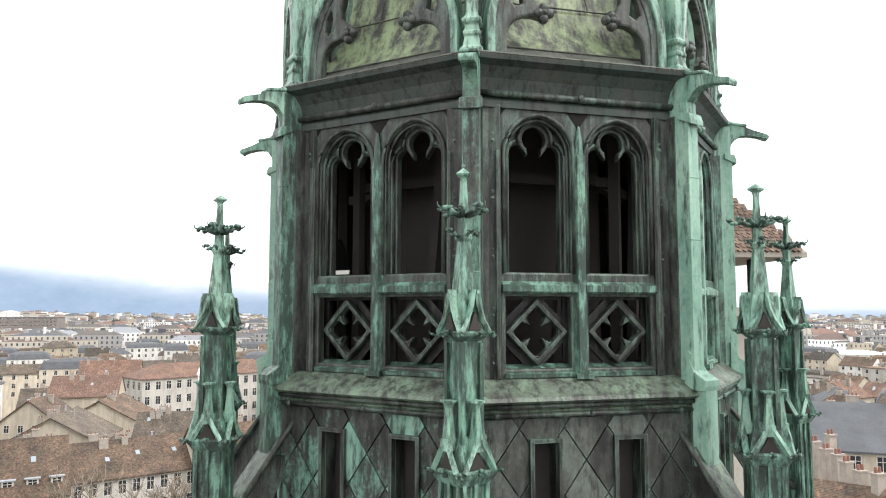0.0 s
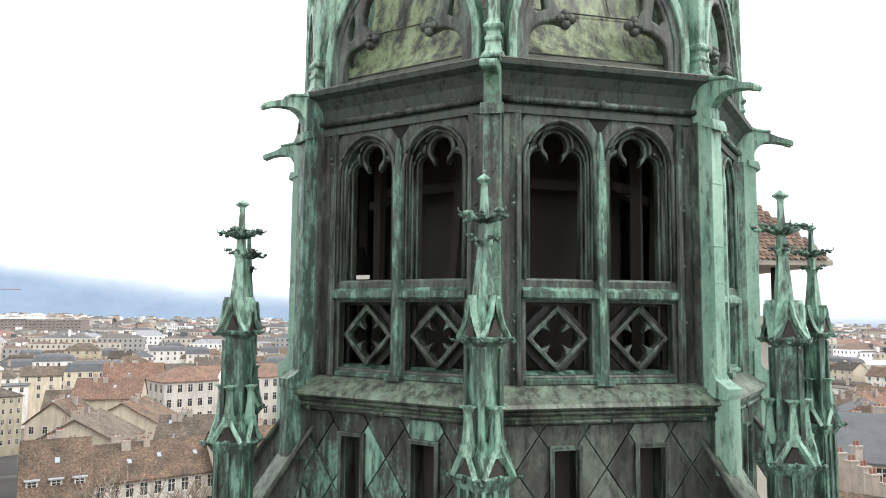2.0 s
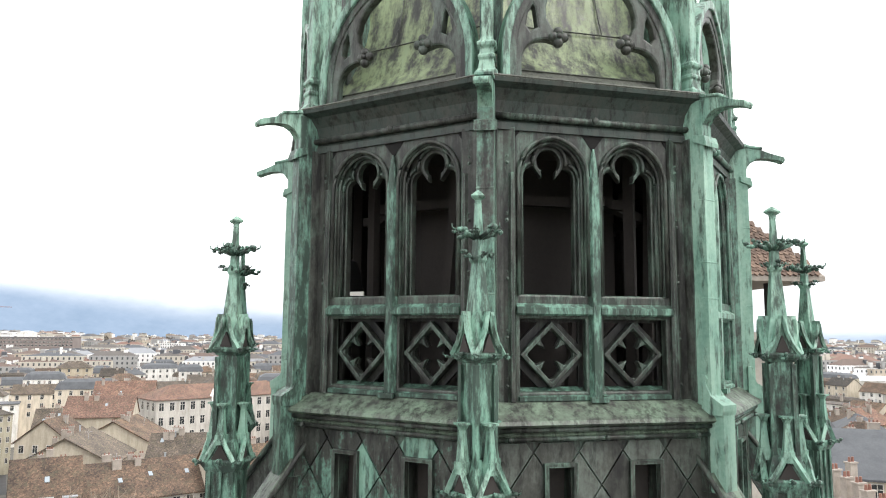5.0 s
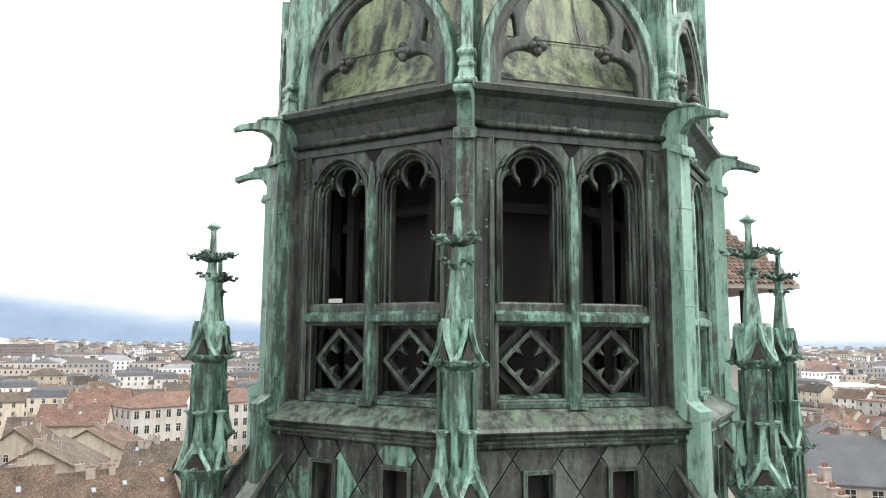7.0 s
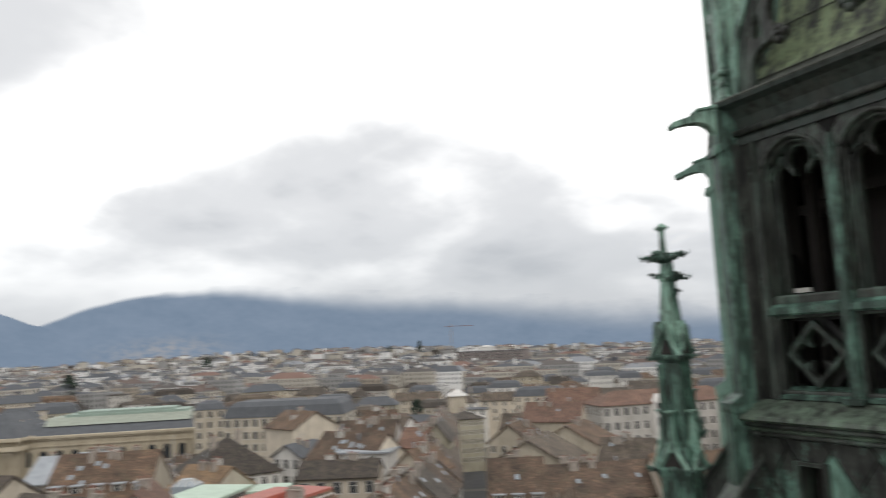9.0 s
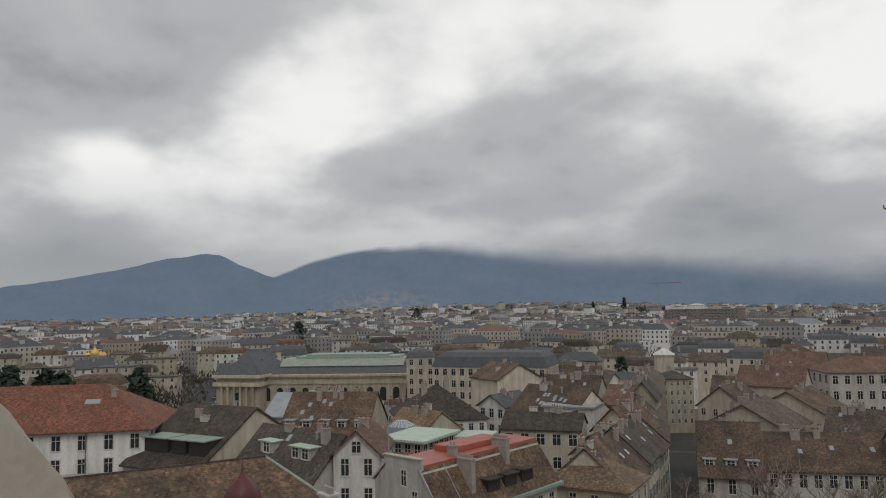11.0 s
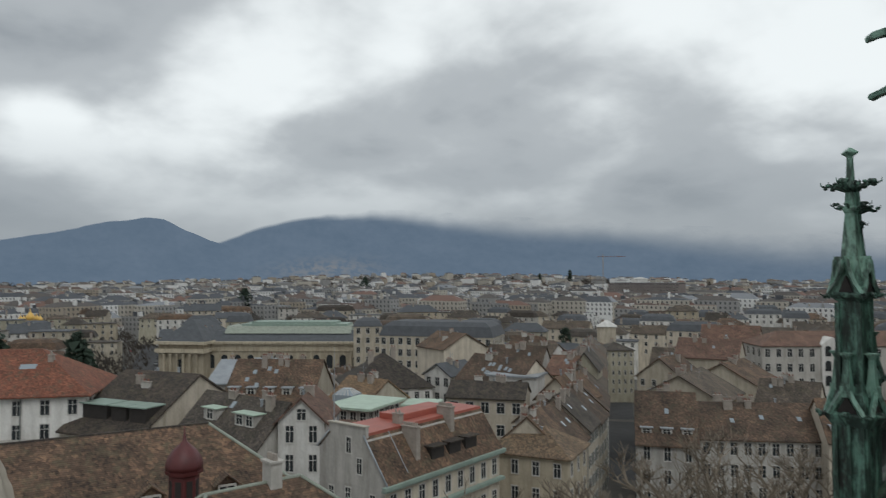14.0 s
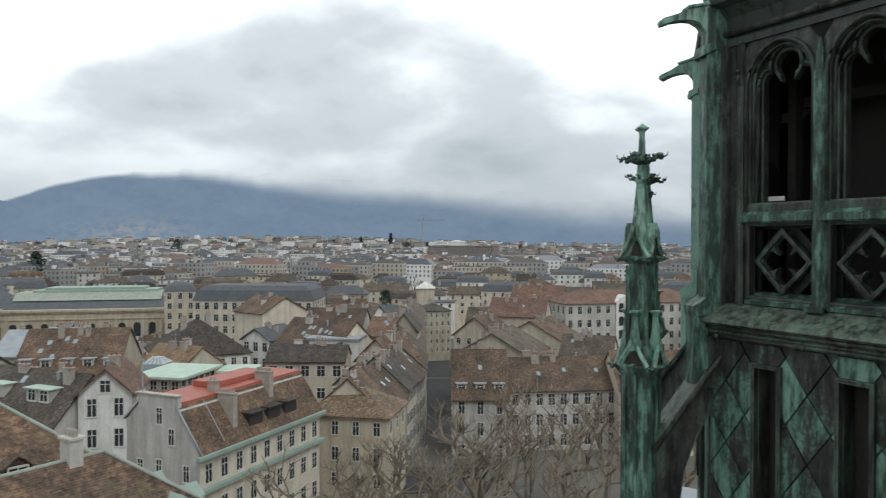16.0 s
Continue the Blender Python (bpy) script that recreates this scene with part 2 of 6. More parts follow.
# wall grey darkened in its colour for a front in shade
W_SHADED = plain("wall_shaded", (0.35, 0.335, 0.305), 0.22, 0.3, 0.9, 0.0, 4, 0.2)
W_CREAM, W_WHITE, W_GREY, W_OCHRE, W_STONE, W_OLIVE = M_WALLS
M_STONE = plain("ashlar_stone", (0.36, 0.335, 0.29), 0.25, 0.9, 0.9, 0.01, 12)
M_LEDGE = plain("weathered_stone", (0.44, 0.40, 0.34), 0.22, 2.0, 0.9, 0.01, 25)
M_BRICK_RED = plain("terracotta", (0.22, 0.105, 0.078), 0.2, 4, 0.85)
M_CHIMNEY = plain("chimney_render", (0.33, 0.29, 0.25), 0.25, 1.5, 0.9, 0.0, 8)
M_PIL = copper("pilaster_copper", 0.28, 0.42, 0.85, sooty=0.53)
M_PIL_BROWN = copper("brown_pilaster_copper", 0.43, 0.56, 0.6, sooty=0.47, edge=0.9)
# timber, and the dark fill that stands in for shade in openings
M_WOOD_SHADE = plain("timber_and_shade_dark", (0.030, 0.025, 0.022), 0.3, 2.0, 0.8, 0.004, 30)
# bell bronze, and the black of the shaded spandrel holes
M_BELL_SHADE = plain("bronze_and_shade_black", (0.005, 0.0045, 0.004), 0.3, 2.0, 0.95)
M_WINFRAME = plain("window_frame_paint", (0.55, 0.53, 0.49), 0.1, 1.0, 0.7)
M_SHUTTER = plain("shutter_paint", (0.16, 0.17, 0.16), 0.2, 1.0, 0.7)
M_ASPHALT = plain("asphalt", (0.055, 0.055, 0.057), 0.3, 0.3, 0.9, 0.0, 3)
M_GROUND = plain("town_ground", (0.115, 0.108, 0.095), 0.4, 0.02, 0.95, 0.0, 0.4)
M_BARK = plain("bare_bark", (0.20, 0.165, 0.125), 0.35, 1.2, 0.9, 0.0, 9)
M_TWIG = plain("bare_twigs", (0.27, 0.215, 0.15), 0.3, 1.0, 0.9)
M_EVERGREEN = plain("evergreen_needles", (0.030, 0.048, 0.032), 0.4, 0.5, 0.9, 0.0, 5)
M_PARK = plain("bare_park_trees", (0.066, 0.056, 0.047), 0.35, 0.1, 0.95, 0.0, 1.0)
M_CUPOLA = plain("dark_red_painted_lead", (0.105, 0.026, 0.026), 0.25, 2.0, 0.5)
M_GOLD = plain("gilded_metal", (0.75, 0.48, 0.12), 0.1, 2.0, 0.3)
M_SPOT = plain("pale_block", (0.62, 0.60, 0.55), 0.08, 2.0, 0.8)

m, n, l, b = mat("window_glass", 0.12)
b.inputs["Base Color"].default_value = (0.030, 0.034, 0.038, 1)
b.inputs["Specular IOR Level"].default_value = 0.6
M_GLASS = m
m, n, l, b = mat("skylight_glass", 0.18)
b.inputs["Base Color"].default_value = (0.30, 0.34, 0.37, 1)
M_SKYLIGHT = m

m, n, l, b = mat("single_clay_tiles", 0.85)
isl = n.new("ShaderNodeNewGeometry").outputs["Random Per Island"]
l.new(ramp(n, l, isl, [(0.0, (0.065, 0.042, 0.032)), (0.6, (0.13, 0.085, 0.062)), (1.0, (0.19, 0.13, 0.095))]), b.inputs["Base Color"])
M_SINGLE = m


# ---- mesh tools ----
def thing(name, at=(0, 0, 0), rz=0.0, label="", category="", group="", kind=""):
    e = new(name)
    e.matrix_basis = pose(*at, 0, 0, rz)
    return tagged(e, label, category, group, kind)


def part(name, bm, material, parent, label="", m=None, smooth=False):
    """Links a bmesh, or a mesh that is shared, as one mesh object under a thing or part."""
    if isinstance(bm, bmesh.types.BMesh):
        me = bpy.data.meshes.new(name)
        bmesh.ops.recalc_face_normals(bm, faces=bm.faces)
        for f in bm.faces:
            f.smooth = smooth
        bm.to_mesh(me)
        bm.free()
        for k in (material if isinstance(material, (list, tuple)) else (material,)):
            me.materials.append(k)
    else:
        me = bm
    ob = new(name, me)
    if parent:
        ob.parent = parent
    if m is not None:
        ob.matrix_basis = m
    if label:
        tagged(ob, label)
    return ob


def box(bm, x0, x1, y0, y1, z0, z1, m=None, mi=0):
    v = [bm.verts.new((x, y, z)) for z in (z0, z1) for y in (y0, y1) for x in (x0, x1)]
    if m is not None:
        for k in v:
            k.co = m @ k.co
    for q in ((0, 1, 3, 2), (4, 6, 7, 5), (0, 4, 5, 1), (2, 3, 7, 6), (0, 2, 6, 4), (1, 5, 7, 3)):
        bm.faces.new([v[i] for i in q]).material_index = mi
    return v


def bevelled(bm, width, seg=2):
    bmesh.ops.bevel(bm, geom=list(bm.edges), offset=width, segments=seg, affect="EDGES", clamp_overlap=True)
    return bm


def prism(bm, pts, axis, a, b, m=None):
    """A polygon of 2D points pushed along an axis from a to b."""
    def p3(p, h):
        q = Vector((h, *p)) if axis == "x" else Vector((p[0], h, p[1])) if axis == "y" else Vector((*p, h))
        return m @ q if m is not None else q
    lo, hi = [bm.verts.new(p3(p, a)) for p in pts], [bm.verts.new(p3(p, b)) for p in pts]
    bm.faces.new(lo), bm.faces.new(hi[::-1])
    for i in range(len(pts)):
        j = (i + 1) % len(pts)
        bm.faces.new((lo[i], lo[j], hi[j], hi[i]))


def loft(bm, rows, sides=4, turn=0.0, c=(0, 0), cap=True):
    """Rings of (z, half width across the flats) on a regular plan."""
    rings = []
    for z, r in rows:
        k = r / math.cos(math.pi / sides) if r > 1e-5 else 1e-4
        rings.append([bm.verts.new((c[0] + k * math.cos(turn + 2 * math.pi * (i + 0.5) / sides), c[1] + k * math.sin(turn + 2 * math.pi * (i + 0.5) / sides), z)) for i in range(sides)])
    for a, b in zip(rings, rings[1:]):
        for i in range(sides):
            j = (i + 1) % sides
            bm.faces.new((a[i], a[j], b[j], b[i]))
    if cap:
        bm.faces.new(rings[0][::-1]), bm.faces.new(rings[-1])


def tube(bm, path, radius, sides=6, taper=1.0, closed=False):
    """A round bar along points."""
    path = [Vector(p) for p in path]
    rings, n = [], len(path)
    for i, p in enumerate(path):
        d = (path[min(i + 1, n - 1)] - path[max(i - 1, 0)]).normalized()
        u = d.cross(Vector((0, 0, 1)) if abs(d.z) < 0.9 else Vector((1, 0, 0))).normalized()
        w = d.cross(u)
        r = radius * (1 + (taper - 1) * i / max(1, n - 1))
        rings.append([bm.verts.new(p + r * (math.cos(t) * u + math.sin(t) * w)) for t in (2 * math.pi * k / sides for k in range(sides))])
    for a, b in zip(rings, rings[1:]):
        for i in range(sides):
            j = (i + 1) % sides
            bm.faces.new((a[i], a[j], b[j], b[i]))
    bm.faces.new(rings[0][::-1]), bm.faces.new(rings[-1])


def ball(bm, c, r, u=8, v=6, squash=1.0):
    m = Matrix.Translation(c) @ Matrix.Diagonal((1, 1, squash, 1))
    bmesh.ops.create_uvsphere(bm, u_segments=u, v_segments=v, radius=r, matrix=m)


def plate(outlines, thick, bevel, y):
    """A sheet in the x-z plane with holes: closed outlines, the first of them the rim. Its outer face lies at -y."""
    cu = bpy.data.curves.new("plate", "CURVE")
    cu.dimensions, cu.fill_mode = "2D", "BOTH"
    cu.extrude, cu.bevel_depth, cu.bevel_resolution = max(thick / 2 - bevel, 0.001), bevel, 1
    for pts in outlines:
        s = cu.splines.new("POLY")
        s.points.add(len(pts) - 1)
        for k, p in zip(s.points, pts):
            k.co = (*p, 0, 1)
        s.use_cyclic_u = True
    ob = bpy.data.objects.new("plate", cu)
    scene.collection.objects.link(ob)
    me = bpy.data.meshes.new_from_object(ob.evaluated_get(bpy.context.evaluated_depsgraph_get()))
    bpy.data.objects.remove(ob)
    bpy.data.curves.remove(cu)
    bm = bmesh.new()
    bm.from_mesh(me)
    bpy.data.meshes.remove(me)
    turn = Matrix.Translation((0, -y + thick / 2, 0)) @ Matrix.Rotation(math.pi / 2, 4, "X")
    bmesh.ops.transform(bm, matrix=turn, verts=bm.verts)
    return bm


def arc(cx, cz, r, a0, a1, n=8):
    return [(cx + r * math.cos(radians(a0 + (a1 - a0) * i / n)), cz + r * math.sin(radians(a0 + (a1 - a0) * i / n))) for i in range(n + 1)]


def rect(x0, x1, z0, z1):
    return [(x0, z0), (x1, z0), (x1, z1), (x0, z1)]


def clip(poly, nx, nz, d):
    """The part of a convex polygon where nx*x + nz*z <= d."""
    out = []
    for i, p in enumerate(poly):
        q = poly[(i + 1) % len(poly)]
        a, b = nx * p[0] + nz * p[1] - d, nx * q[0] + nz * q[1] - d
        if a <= 0:
            out.append(p)
        if a * b < 0:
            t = a / (a - b)
            out.append((p[0] + t * (q[0] - p[0]), p[1] + t * (q[1] - p[1])))
    return out


# ---- the copper spire ----
SPIRE_Y, PHI = 8.705, 3.69
spire = thing("spire", (0, SPIRE_Y, CAM_Z), 0, "octagonal Gothic copper spire, green and brown with age", "spire")


def facing(k):
    return pose(0, 0, 0, 0, 0, -(22.5 + 45 * k + PHI))


def corner(k):
    return pose(0, 0, 0, 0, 0, -(45 * k + PHI))


# copper by side: greener or browner with weather, side 1 darker for its shade
SIDE_COPPER = {"brown_copper": {6: M_MIXED, 5: M_MIXED, 7: M_BROWN_G}, "streaked_copper": {1: M_MIXED, 6: M_GREEN, 5: M_GREEN}, "pilaster_copper": {0: M_PIL_BROWN, 1: M_SHAFT}, "copper_plate": {7: M_PLATE_DARK}}


def round_all(name, bm, material, place, label="", smooth=False, which=range(8)):
    first = None
    out = []
    for k in which:
        ob = part(name, bm if first is None else first, material, spire, label, place(k), smooth)
        first = first or ob.data
        if k in SIDE_COPPER.get(material.name, {}):
            ob.data = first.copy()
            ob.data.materials[0] = SIDE_COPPER[material.name][k]
        out.append(ob)
    return out


def pointed(cx, half, z0, spring, rise, n=9):
    """Outline of a light with a slightly pointed head."""
    r = (half * half + rise * rise) / (2 * half)
    a1 = math.degrees(math.asin(min(1.0, rise / r)))
    right = arc(cx + half - r, spring, r, 0, a1, n)
    left = [(2 * cx - x, z) for x, z in reversed(right[:-1])]
    return [(cx - half, z0), (cx + half, z0)] + right + left


def trefoil(cx, half, z0):
    """Outline of a light with a cusped trefoil head."""
    right = [(cx + half, z0), (cx + half, 1.30)]
    right += arc(cx + half - 0.100, 1.365, 0.100, 0, 100, 6)
    right += [(cx + 0.108, 1.430), (cx + 0.078, 1.392), (cx + 0.080, 1.420)]
    right += arc(cx, 1.505, 0.122, -38, 90, 8)
    left = [(2 * cx - x, z) for x, z in reversed(right[:-1])]
    return right + left


def diamond(cx, cz, h):
    return [(cx, cz - h), (cx + h, cz), (cx, cz + h), (cx - h, cz)]


def quatrefoil(cx, cz, off, r, tip=0.116):
    pts = []
    for q in range(4):
        a = 90 * q
        pts += arc(cx + off * math.cos(radians(a)), cz + off * math.sin(radians(a)), r, a - 88, a + 88, 9)
        pts.append((cx + tip * math.cos(radians(a + 45)), cz + tip * math.sin(radians(a + 45))))
    return pts


HALF = 0.955
LIGHT = 0.385
# outer tracery: frame, arch heads, mullion line and rails in one sheet
outer = [rect(-HALF, HALF, -0.60, 1.80)]
for s in (-1, 1):
    outer.append(pointed(s * (LIGHT - 0.005), 0.318, 0.30, 1.35, 0.345))
    outer.append(rect(s * LIGHT - 0.318, s * LIGHT + 0.318, -0.52, 0.13))
round_all("tracery_frame", plate(outer, 0.09, 0.018, 2.36), M_BROWN, facing, "dark brown copper window tracery")
inner = [rect(-0.80, 0.80, 0.2, 1.78)]
for s in (-1, 1):
    inner.append(trefoil(s * (LIGHT - 0.005), 0.248, 0.27))
round_all("cusped_tracery", plate(inner, 0.08, 0.011, 2.265), M_BROWN, facing)
# arch mouldings round each head
bm = bmesh.new()
for s in (-1, 1):
    for half, rise, y, r in ((0.325, 0.350, 2.372, 0.020), (0.285, 0.315, 2.325, 0.016)):
        pts = pointed(s * (LIGHT - 0.005), half, 0.31, 1.35, rise)
        tube(bm, [(x, -y, z) for x, z in pts[1:] + pts[:1]], r, 6)
round_all("arch_moulding", bm, M_BROWN, facing, smooth=True)
# rounded mouldings that follow the trefoil heads
bm = bmesh.new()
for s in (-1, 1):
    cx = s * (LIGHT - 0.005)
    tube(bm, [(x, -2.285, z) for x, z in arc(cx, 1.505, 0.158, -16, 196, 14)], 0.020, 6)
    for q in (-1, 1):
        side_arc = arc(0.148, 1.360, 0.124, -4, 74, 8)
        tube(bm, [(cx + q * x, -2.285, z) for x, z in side_arc], 0.018, 6)
        tube(bm, [(cx + q * 0.270, -2.285, 0.30), (cx + q * 0.275, -2.285, 1.34)], 0.018, 6)
round_all("trefoil_moulding", bm, M_BROWN_G, facing, "moulded copper trefoil head", True)
# little dark sheets between the heads, standing in for shaded spandrel holes
for pts in ([(-0.11, 1.745), (0.11, 1.745), (0.0, 1.60)], [(-0.79, 1.745), (-0.68, 1.745), (-0.78, 1.60)], [(0.79, 1.745), (0.68, 1.745), (0.78, 1.60)]):
    bm = bmesh.new()
    prism(bm, pts, "y", -2.366, -2.36)
    round_all("spandrel", bm, M_BELL_SHADE, facing, "dark sheet in place of a shaded spandrel hole")
# quatrefoils in their diamonds
for s in (-1, 1):
    cx, cz = s * LIGHT, -0.194
    back = [rect(cx - 0.32, cx + 0.32, -0.53, 0.14), quatrefoil(cx, cz, 0.118, 0.096, 0.100)]
    for p in (-1, 1):
        for q in (-1, 1):
            back.append([(cx + p * 0.085, cz + q * 0.285), (cx + p * 0.285, cz + q * 0.285), (cx + p * 0.285, cz + q * 0.085)])
    # darker sooty copper also carries the shade of the recess
    round_all("panel_back", plate(back, 0.04, 0.004, 2.225), M_SOOT_SHADE, facing)
    dia = [diamond(cx, cz, 0.272), diamond(cx, cz, 0.243)]
    round_all("diamond_frame", plate(dia, 0.08, 0.009, 2.315), M_BROWN_G, facing, "raised copper diamond frame")
    dia = [diamond(cx, cz, 0.258), quatrefoil(cx, cz, 0.118, 0.096, 0.098)]
    round_all("quatrefoil", plate(dia, 0.05, 0.007, 2.290), M_BROWN_G, facing, "pierced copper quatrefoil in a diamond")
    # sloping ledges under the panel and under the light
    bm = bmesh.new()
    prism(bm, [(-2.35, -0.575), (-2.39, -0.575), (-2.39, -0.545), (-2.22, -0.47), (-2.22, -0.575)], "x", cx - 0.318, cx + 0.318)
    round_all("panel_ledge", bm, M_SHAFT, facing)
    bm = bmesh.new()
    prism(bm, [(-2.24, 0.14), (-2.40, 0.14), (-2.415, 0.155), (-2.415, 0.205), (-2.24, 0.325)], "x", cx - 0.345, cx + 0.345)
    round_all("light_sill", bm, M_SHAFT, facing, "green-edged copper window sill")
# mullion and jamb shafts
bm = bmesh.new()
prism(bm, [(-0.062, -2.34), (-0.062, -2.365), (-0.034, -2.412), (0.034, -2.412), (0.062, -2.365), (0.062, -2.34)], "z", -0.58, 1.36)
loft(bm, [(1.36, 0.040), (1.50, 0.030), (1.62, 0.008)], 8, c=(0, -2.375))
prism(bm, [(-0.055, -2.34), (-0.085, -2.45), (0.085, -2.45), (0.055, -2.34)], "z", -0.59, -0.545)
round_all("mullion", bm, M_SHAFT, facing, "green copper mullion")
bm = bmesh.new()
loft(bm, [(-0.58, 0.038), (1.36, 0.030)], 8, c=(-0.765, -2.37))
round_all("jamb_shaft", bm, M_BROWN, facing)
bm = bmesh.new()
loft(bm, [(-0.58, 0.038), (1.36, 0.030)], 8, c=(0.765, -2.37))
round_all("jamb_shaft", bm, M_BROWN, facing)
bm = bmesh.new()
for s in (-1, 1):
    for x in (s * LIGHT - 0.285, s * LIGHT + 0.285):
        loft(bm, [(0.3, 0.022), (1.36, 0.020)], 6, c=(x, -2.30))
round_all("inner_shaft", bm, M_BROWN, facing)
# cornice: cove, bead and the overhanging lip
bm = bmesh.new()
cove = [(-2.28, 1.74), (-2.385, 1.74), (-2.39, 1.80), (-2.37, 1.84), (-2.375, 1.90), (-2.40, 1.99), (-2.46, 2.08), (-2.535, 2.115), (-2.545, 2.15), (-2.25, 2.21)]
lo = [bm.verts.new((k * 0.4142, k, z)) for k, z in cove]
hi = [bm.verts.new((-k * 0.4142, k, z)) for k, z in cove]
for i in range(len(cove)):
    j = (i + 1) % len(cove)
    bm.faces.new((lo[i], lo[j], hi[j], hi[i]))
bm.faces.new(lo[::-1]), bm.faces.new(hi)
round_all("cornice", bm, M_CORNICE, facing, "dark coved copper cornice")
bm = bmesh.new()
tube(bm, [(-0.97, -2.40, 1.855), (0.97, -2.40, 1.855)], 0.030, 8)
ball(bm, (0, -2.425, 1.86), 0.036, 6, 5)
round_all("bead_moulding", bm, M_BROWN, facing, smooth=True)
# sloping weathering below the windows, and its mouldings
bm = bmesh.new()
prof = [(-2.25, -0.57), (-2.40, -0.585), (-2.60, -0.715), (-2.615, -0.745), (-2.585, -0.765), (-2.55, -0.775), (-2.53, -0.815), (-2.545, -0.835), (-2.515, -0.875), (-2.45, -0.90), (-2.25, -0.90)]
lo = [bm.verts.new((k * 0.4142, k, z)) for k, z in prof]
hi = [bm.verts.new((-k * 0.4142, k, z)) for k, z in prof]
for i in range(len(prof)):
    j = (i + 1) % len(prof)
    bm.faces.new((lo[i], lo[j], hi[j], hi[i]))
bm.faces.new(lo[::-1]), bm.faces.new(hi)
round_all("weathering", bm, M_SILL, facing, "sloping olive-green copper weathering")
bm = bmesh.new()
tube(bm, [(-1.0, -2.555, -0.79), (1.0, -2.555, -0.79)], 0.022, 6)
tube(bm, [(-1.0, -2.54, -0.865), (1.0, -2.54, -0.865)], 0.020, 6)
for x in (-0.85, 0.0, 0.85):
    ball(bm, (x, -2.565, -0.865), 0.026, 6, 5)
round_all("string_course", bm, M_BROWN, facing, smooth=True)

# lower drum with two slits a side, sheathed in diamond plates
BASE_Z = -4.6
slit = [(-0.50, -0.28), (0.265, 0.505)]
wall = [rect(-1.035, 1.035, BASE_Z, -0.90)] + [rect(a, b, -2.55, -1.10) for a, b in slit]
round_all("drum_wall", plate(wall, 0.14, 0.004, 2.455), M_BROWN, facing)
bm = bmesh.new()
for a, b in slit:
    for q in (rect(a - 0.035, a, -2.585, -1.065), rect(b, b + 0.035, -2.585, -1.065), rect(a, b, -1.10, -1.065), rect(a, b, -2.585, -2.55)):
        box(bm, q[0][0], q[1][0], -2.515, -2.42, q[0][1], q[2][1])
round_all("slit_frame", bm, M_BROWN, facing)


def diamond_bits(cx, cz, hw, hh):
    d = [(cx, cz - hh), (cx + hw, cz), (cx, cz + hh), (cx - hw, cz)]
    for c in ((1, 0, 0.985), (-1, 0, 0.985), (0, 1, -0.905), (0, -1, -BASE_Z)):
        d = clip(d, *c) if len(d) > 2 else d
    todo = [d]
    for a, b in slit:
        nxt = []
        for q in todo:
            if len(q) < 3:
                continue
            nxt.append(clip(q, 1, 0, a - 0.03))
            nxt.append(clip(q, -1, 0, -(b + 0.03)))
            m = clip(clip(q, -1, 0, -(a - 0.03)), 1, 0, b + 0.03)
            if len(m) > 2:
                nxt.append(clip(m, 0, -1, 1.07))
                nxt.append(clip(m, 0, 1, -2.58))
        todo = nxt
    return [q for q in todo if len(q) > 2]


DW, DH = 0.400, 0.560
grid = []
for i in range(-3, 4):
    for j in range(0, 15):
        grid.append((i * DW + (j % 2) * DW / 2 - 0.02, -0.98 - j * DH / 2))
bulk = bmesh.new()
for cx, cz in grid:
    bits = diamond_bits(cx, cz, DW / 2 - 0.009, DH / 2 - 0.013)
    if not bits:
        continue
    bm = bmesh.new()
    for q in bits:
        prism(bm, q, "y", -2.478, -2.450)
        prism(bulk, q, "y", -2.478, -2.450)
    round_all("diamond_plate", bm, M_PLATE, facing, which=(0, 7))
bulk_obs = round_all("plating", bulk, M_PLATE, facing, which=range(1, 7))
for o in bulk_obs:
    tagged(o, kind="stuff")

# corner pilasters with their stepped feet
bm = bmesh.new()
for z0, z1, w, r0, r1 in ((-0.62, 1.72, 0.074, 2.60, 2.745), (-1.35, -0.62, 0.084, 2.70, 2.86)):
    box(bm, -w, w, -r1, -r0, z0, z1)
prism(bm, [(-2.665, -0.36), (-2.70, -0.36), (-2.72, -0.39), (-2.70, -0.44), (-2.75, -0.54), (-2.87, -0.61), (-2.87, -0.66), (-2.86, -0.70), (-2.66, -0.70), (-2.66, -0.36)], "x", -0.10, 0.10)
for z in (0.62, 0.30, 1.18):
    box(bm, -0.078, 0.078, -2.750, -2.68, z, z + 0.010)
prism(bm, [(-2.66, 1.72), (-2.79, 1.66), (-2.79, 1.70), (-2.77, 1.76), (-2.66, 1.78)], "x", -0.095, 0.095)
box(bm, -0.072, 0.072, -2.735, -2.36, 1.72, 2.10)
bevelled(bm, 0.008, 1)
round_all("pilaster", bm, M_PIL, corner, "green copper corner pilaster")
bm = bmesh.new()
for x in (-0.165, 0.165):
    for z in (-0.45, -0.05, 0.45, 0.95, 1.45):
        ball(bm, (x, -2.505, z), 0.016, 6, 4)
        ball(bm, (x, -2.505, z + 0.06), 0.011, 6, 4)
box(bm, -0.084, 0.084, -2.61, -2.36, -0.60, 1.76)
box(bm, -0.10, 0.10, -2.72, -2.40, -1.35, -0.72)
for x in (-0.155, 0.155):
    box(bm, x - 0.075, x + 0.075, -2.50, -2.36, -0.60, 1.76)
round_all("corner_flashing", bm, M_BROWN, corner, "dark riveted copper flashing")

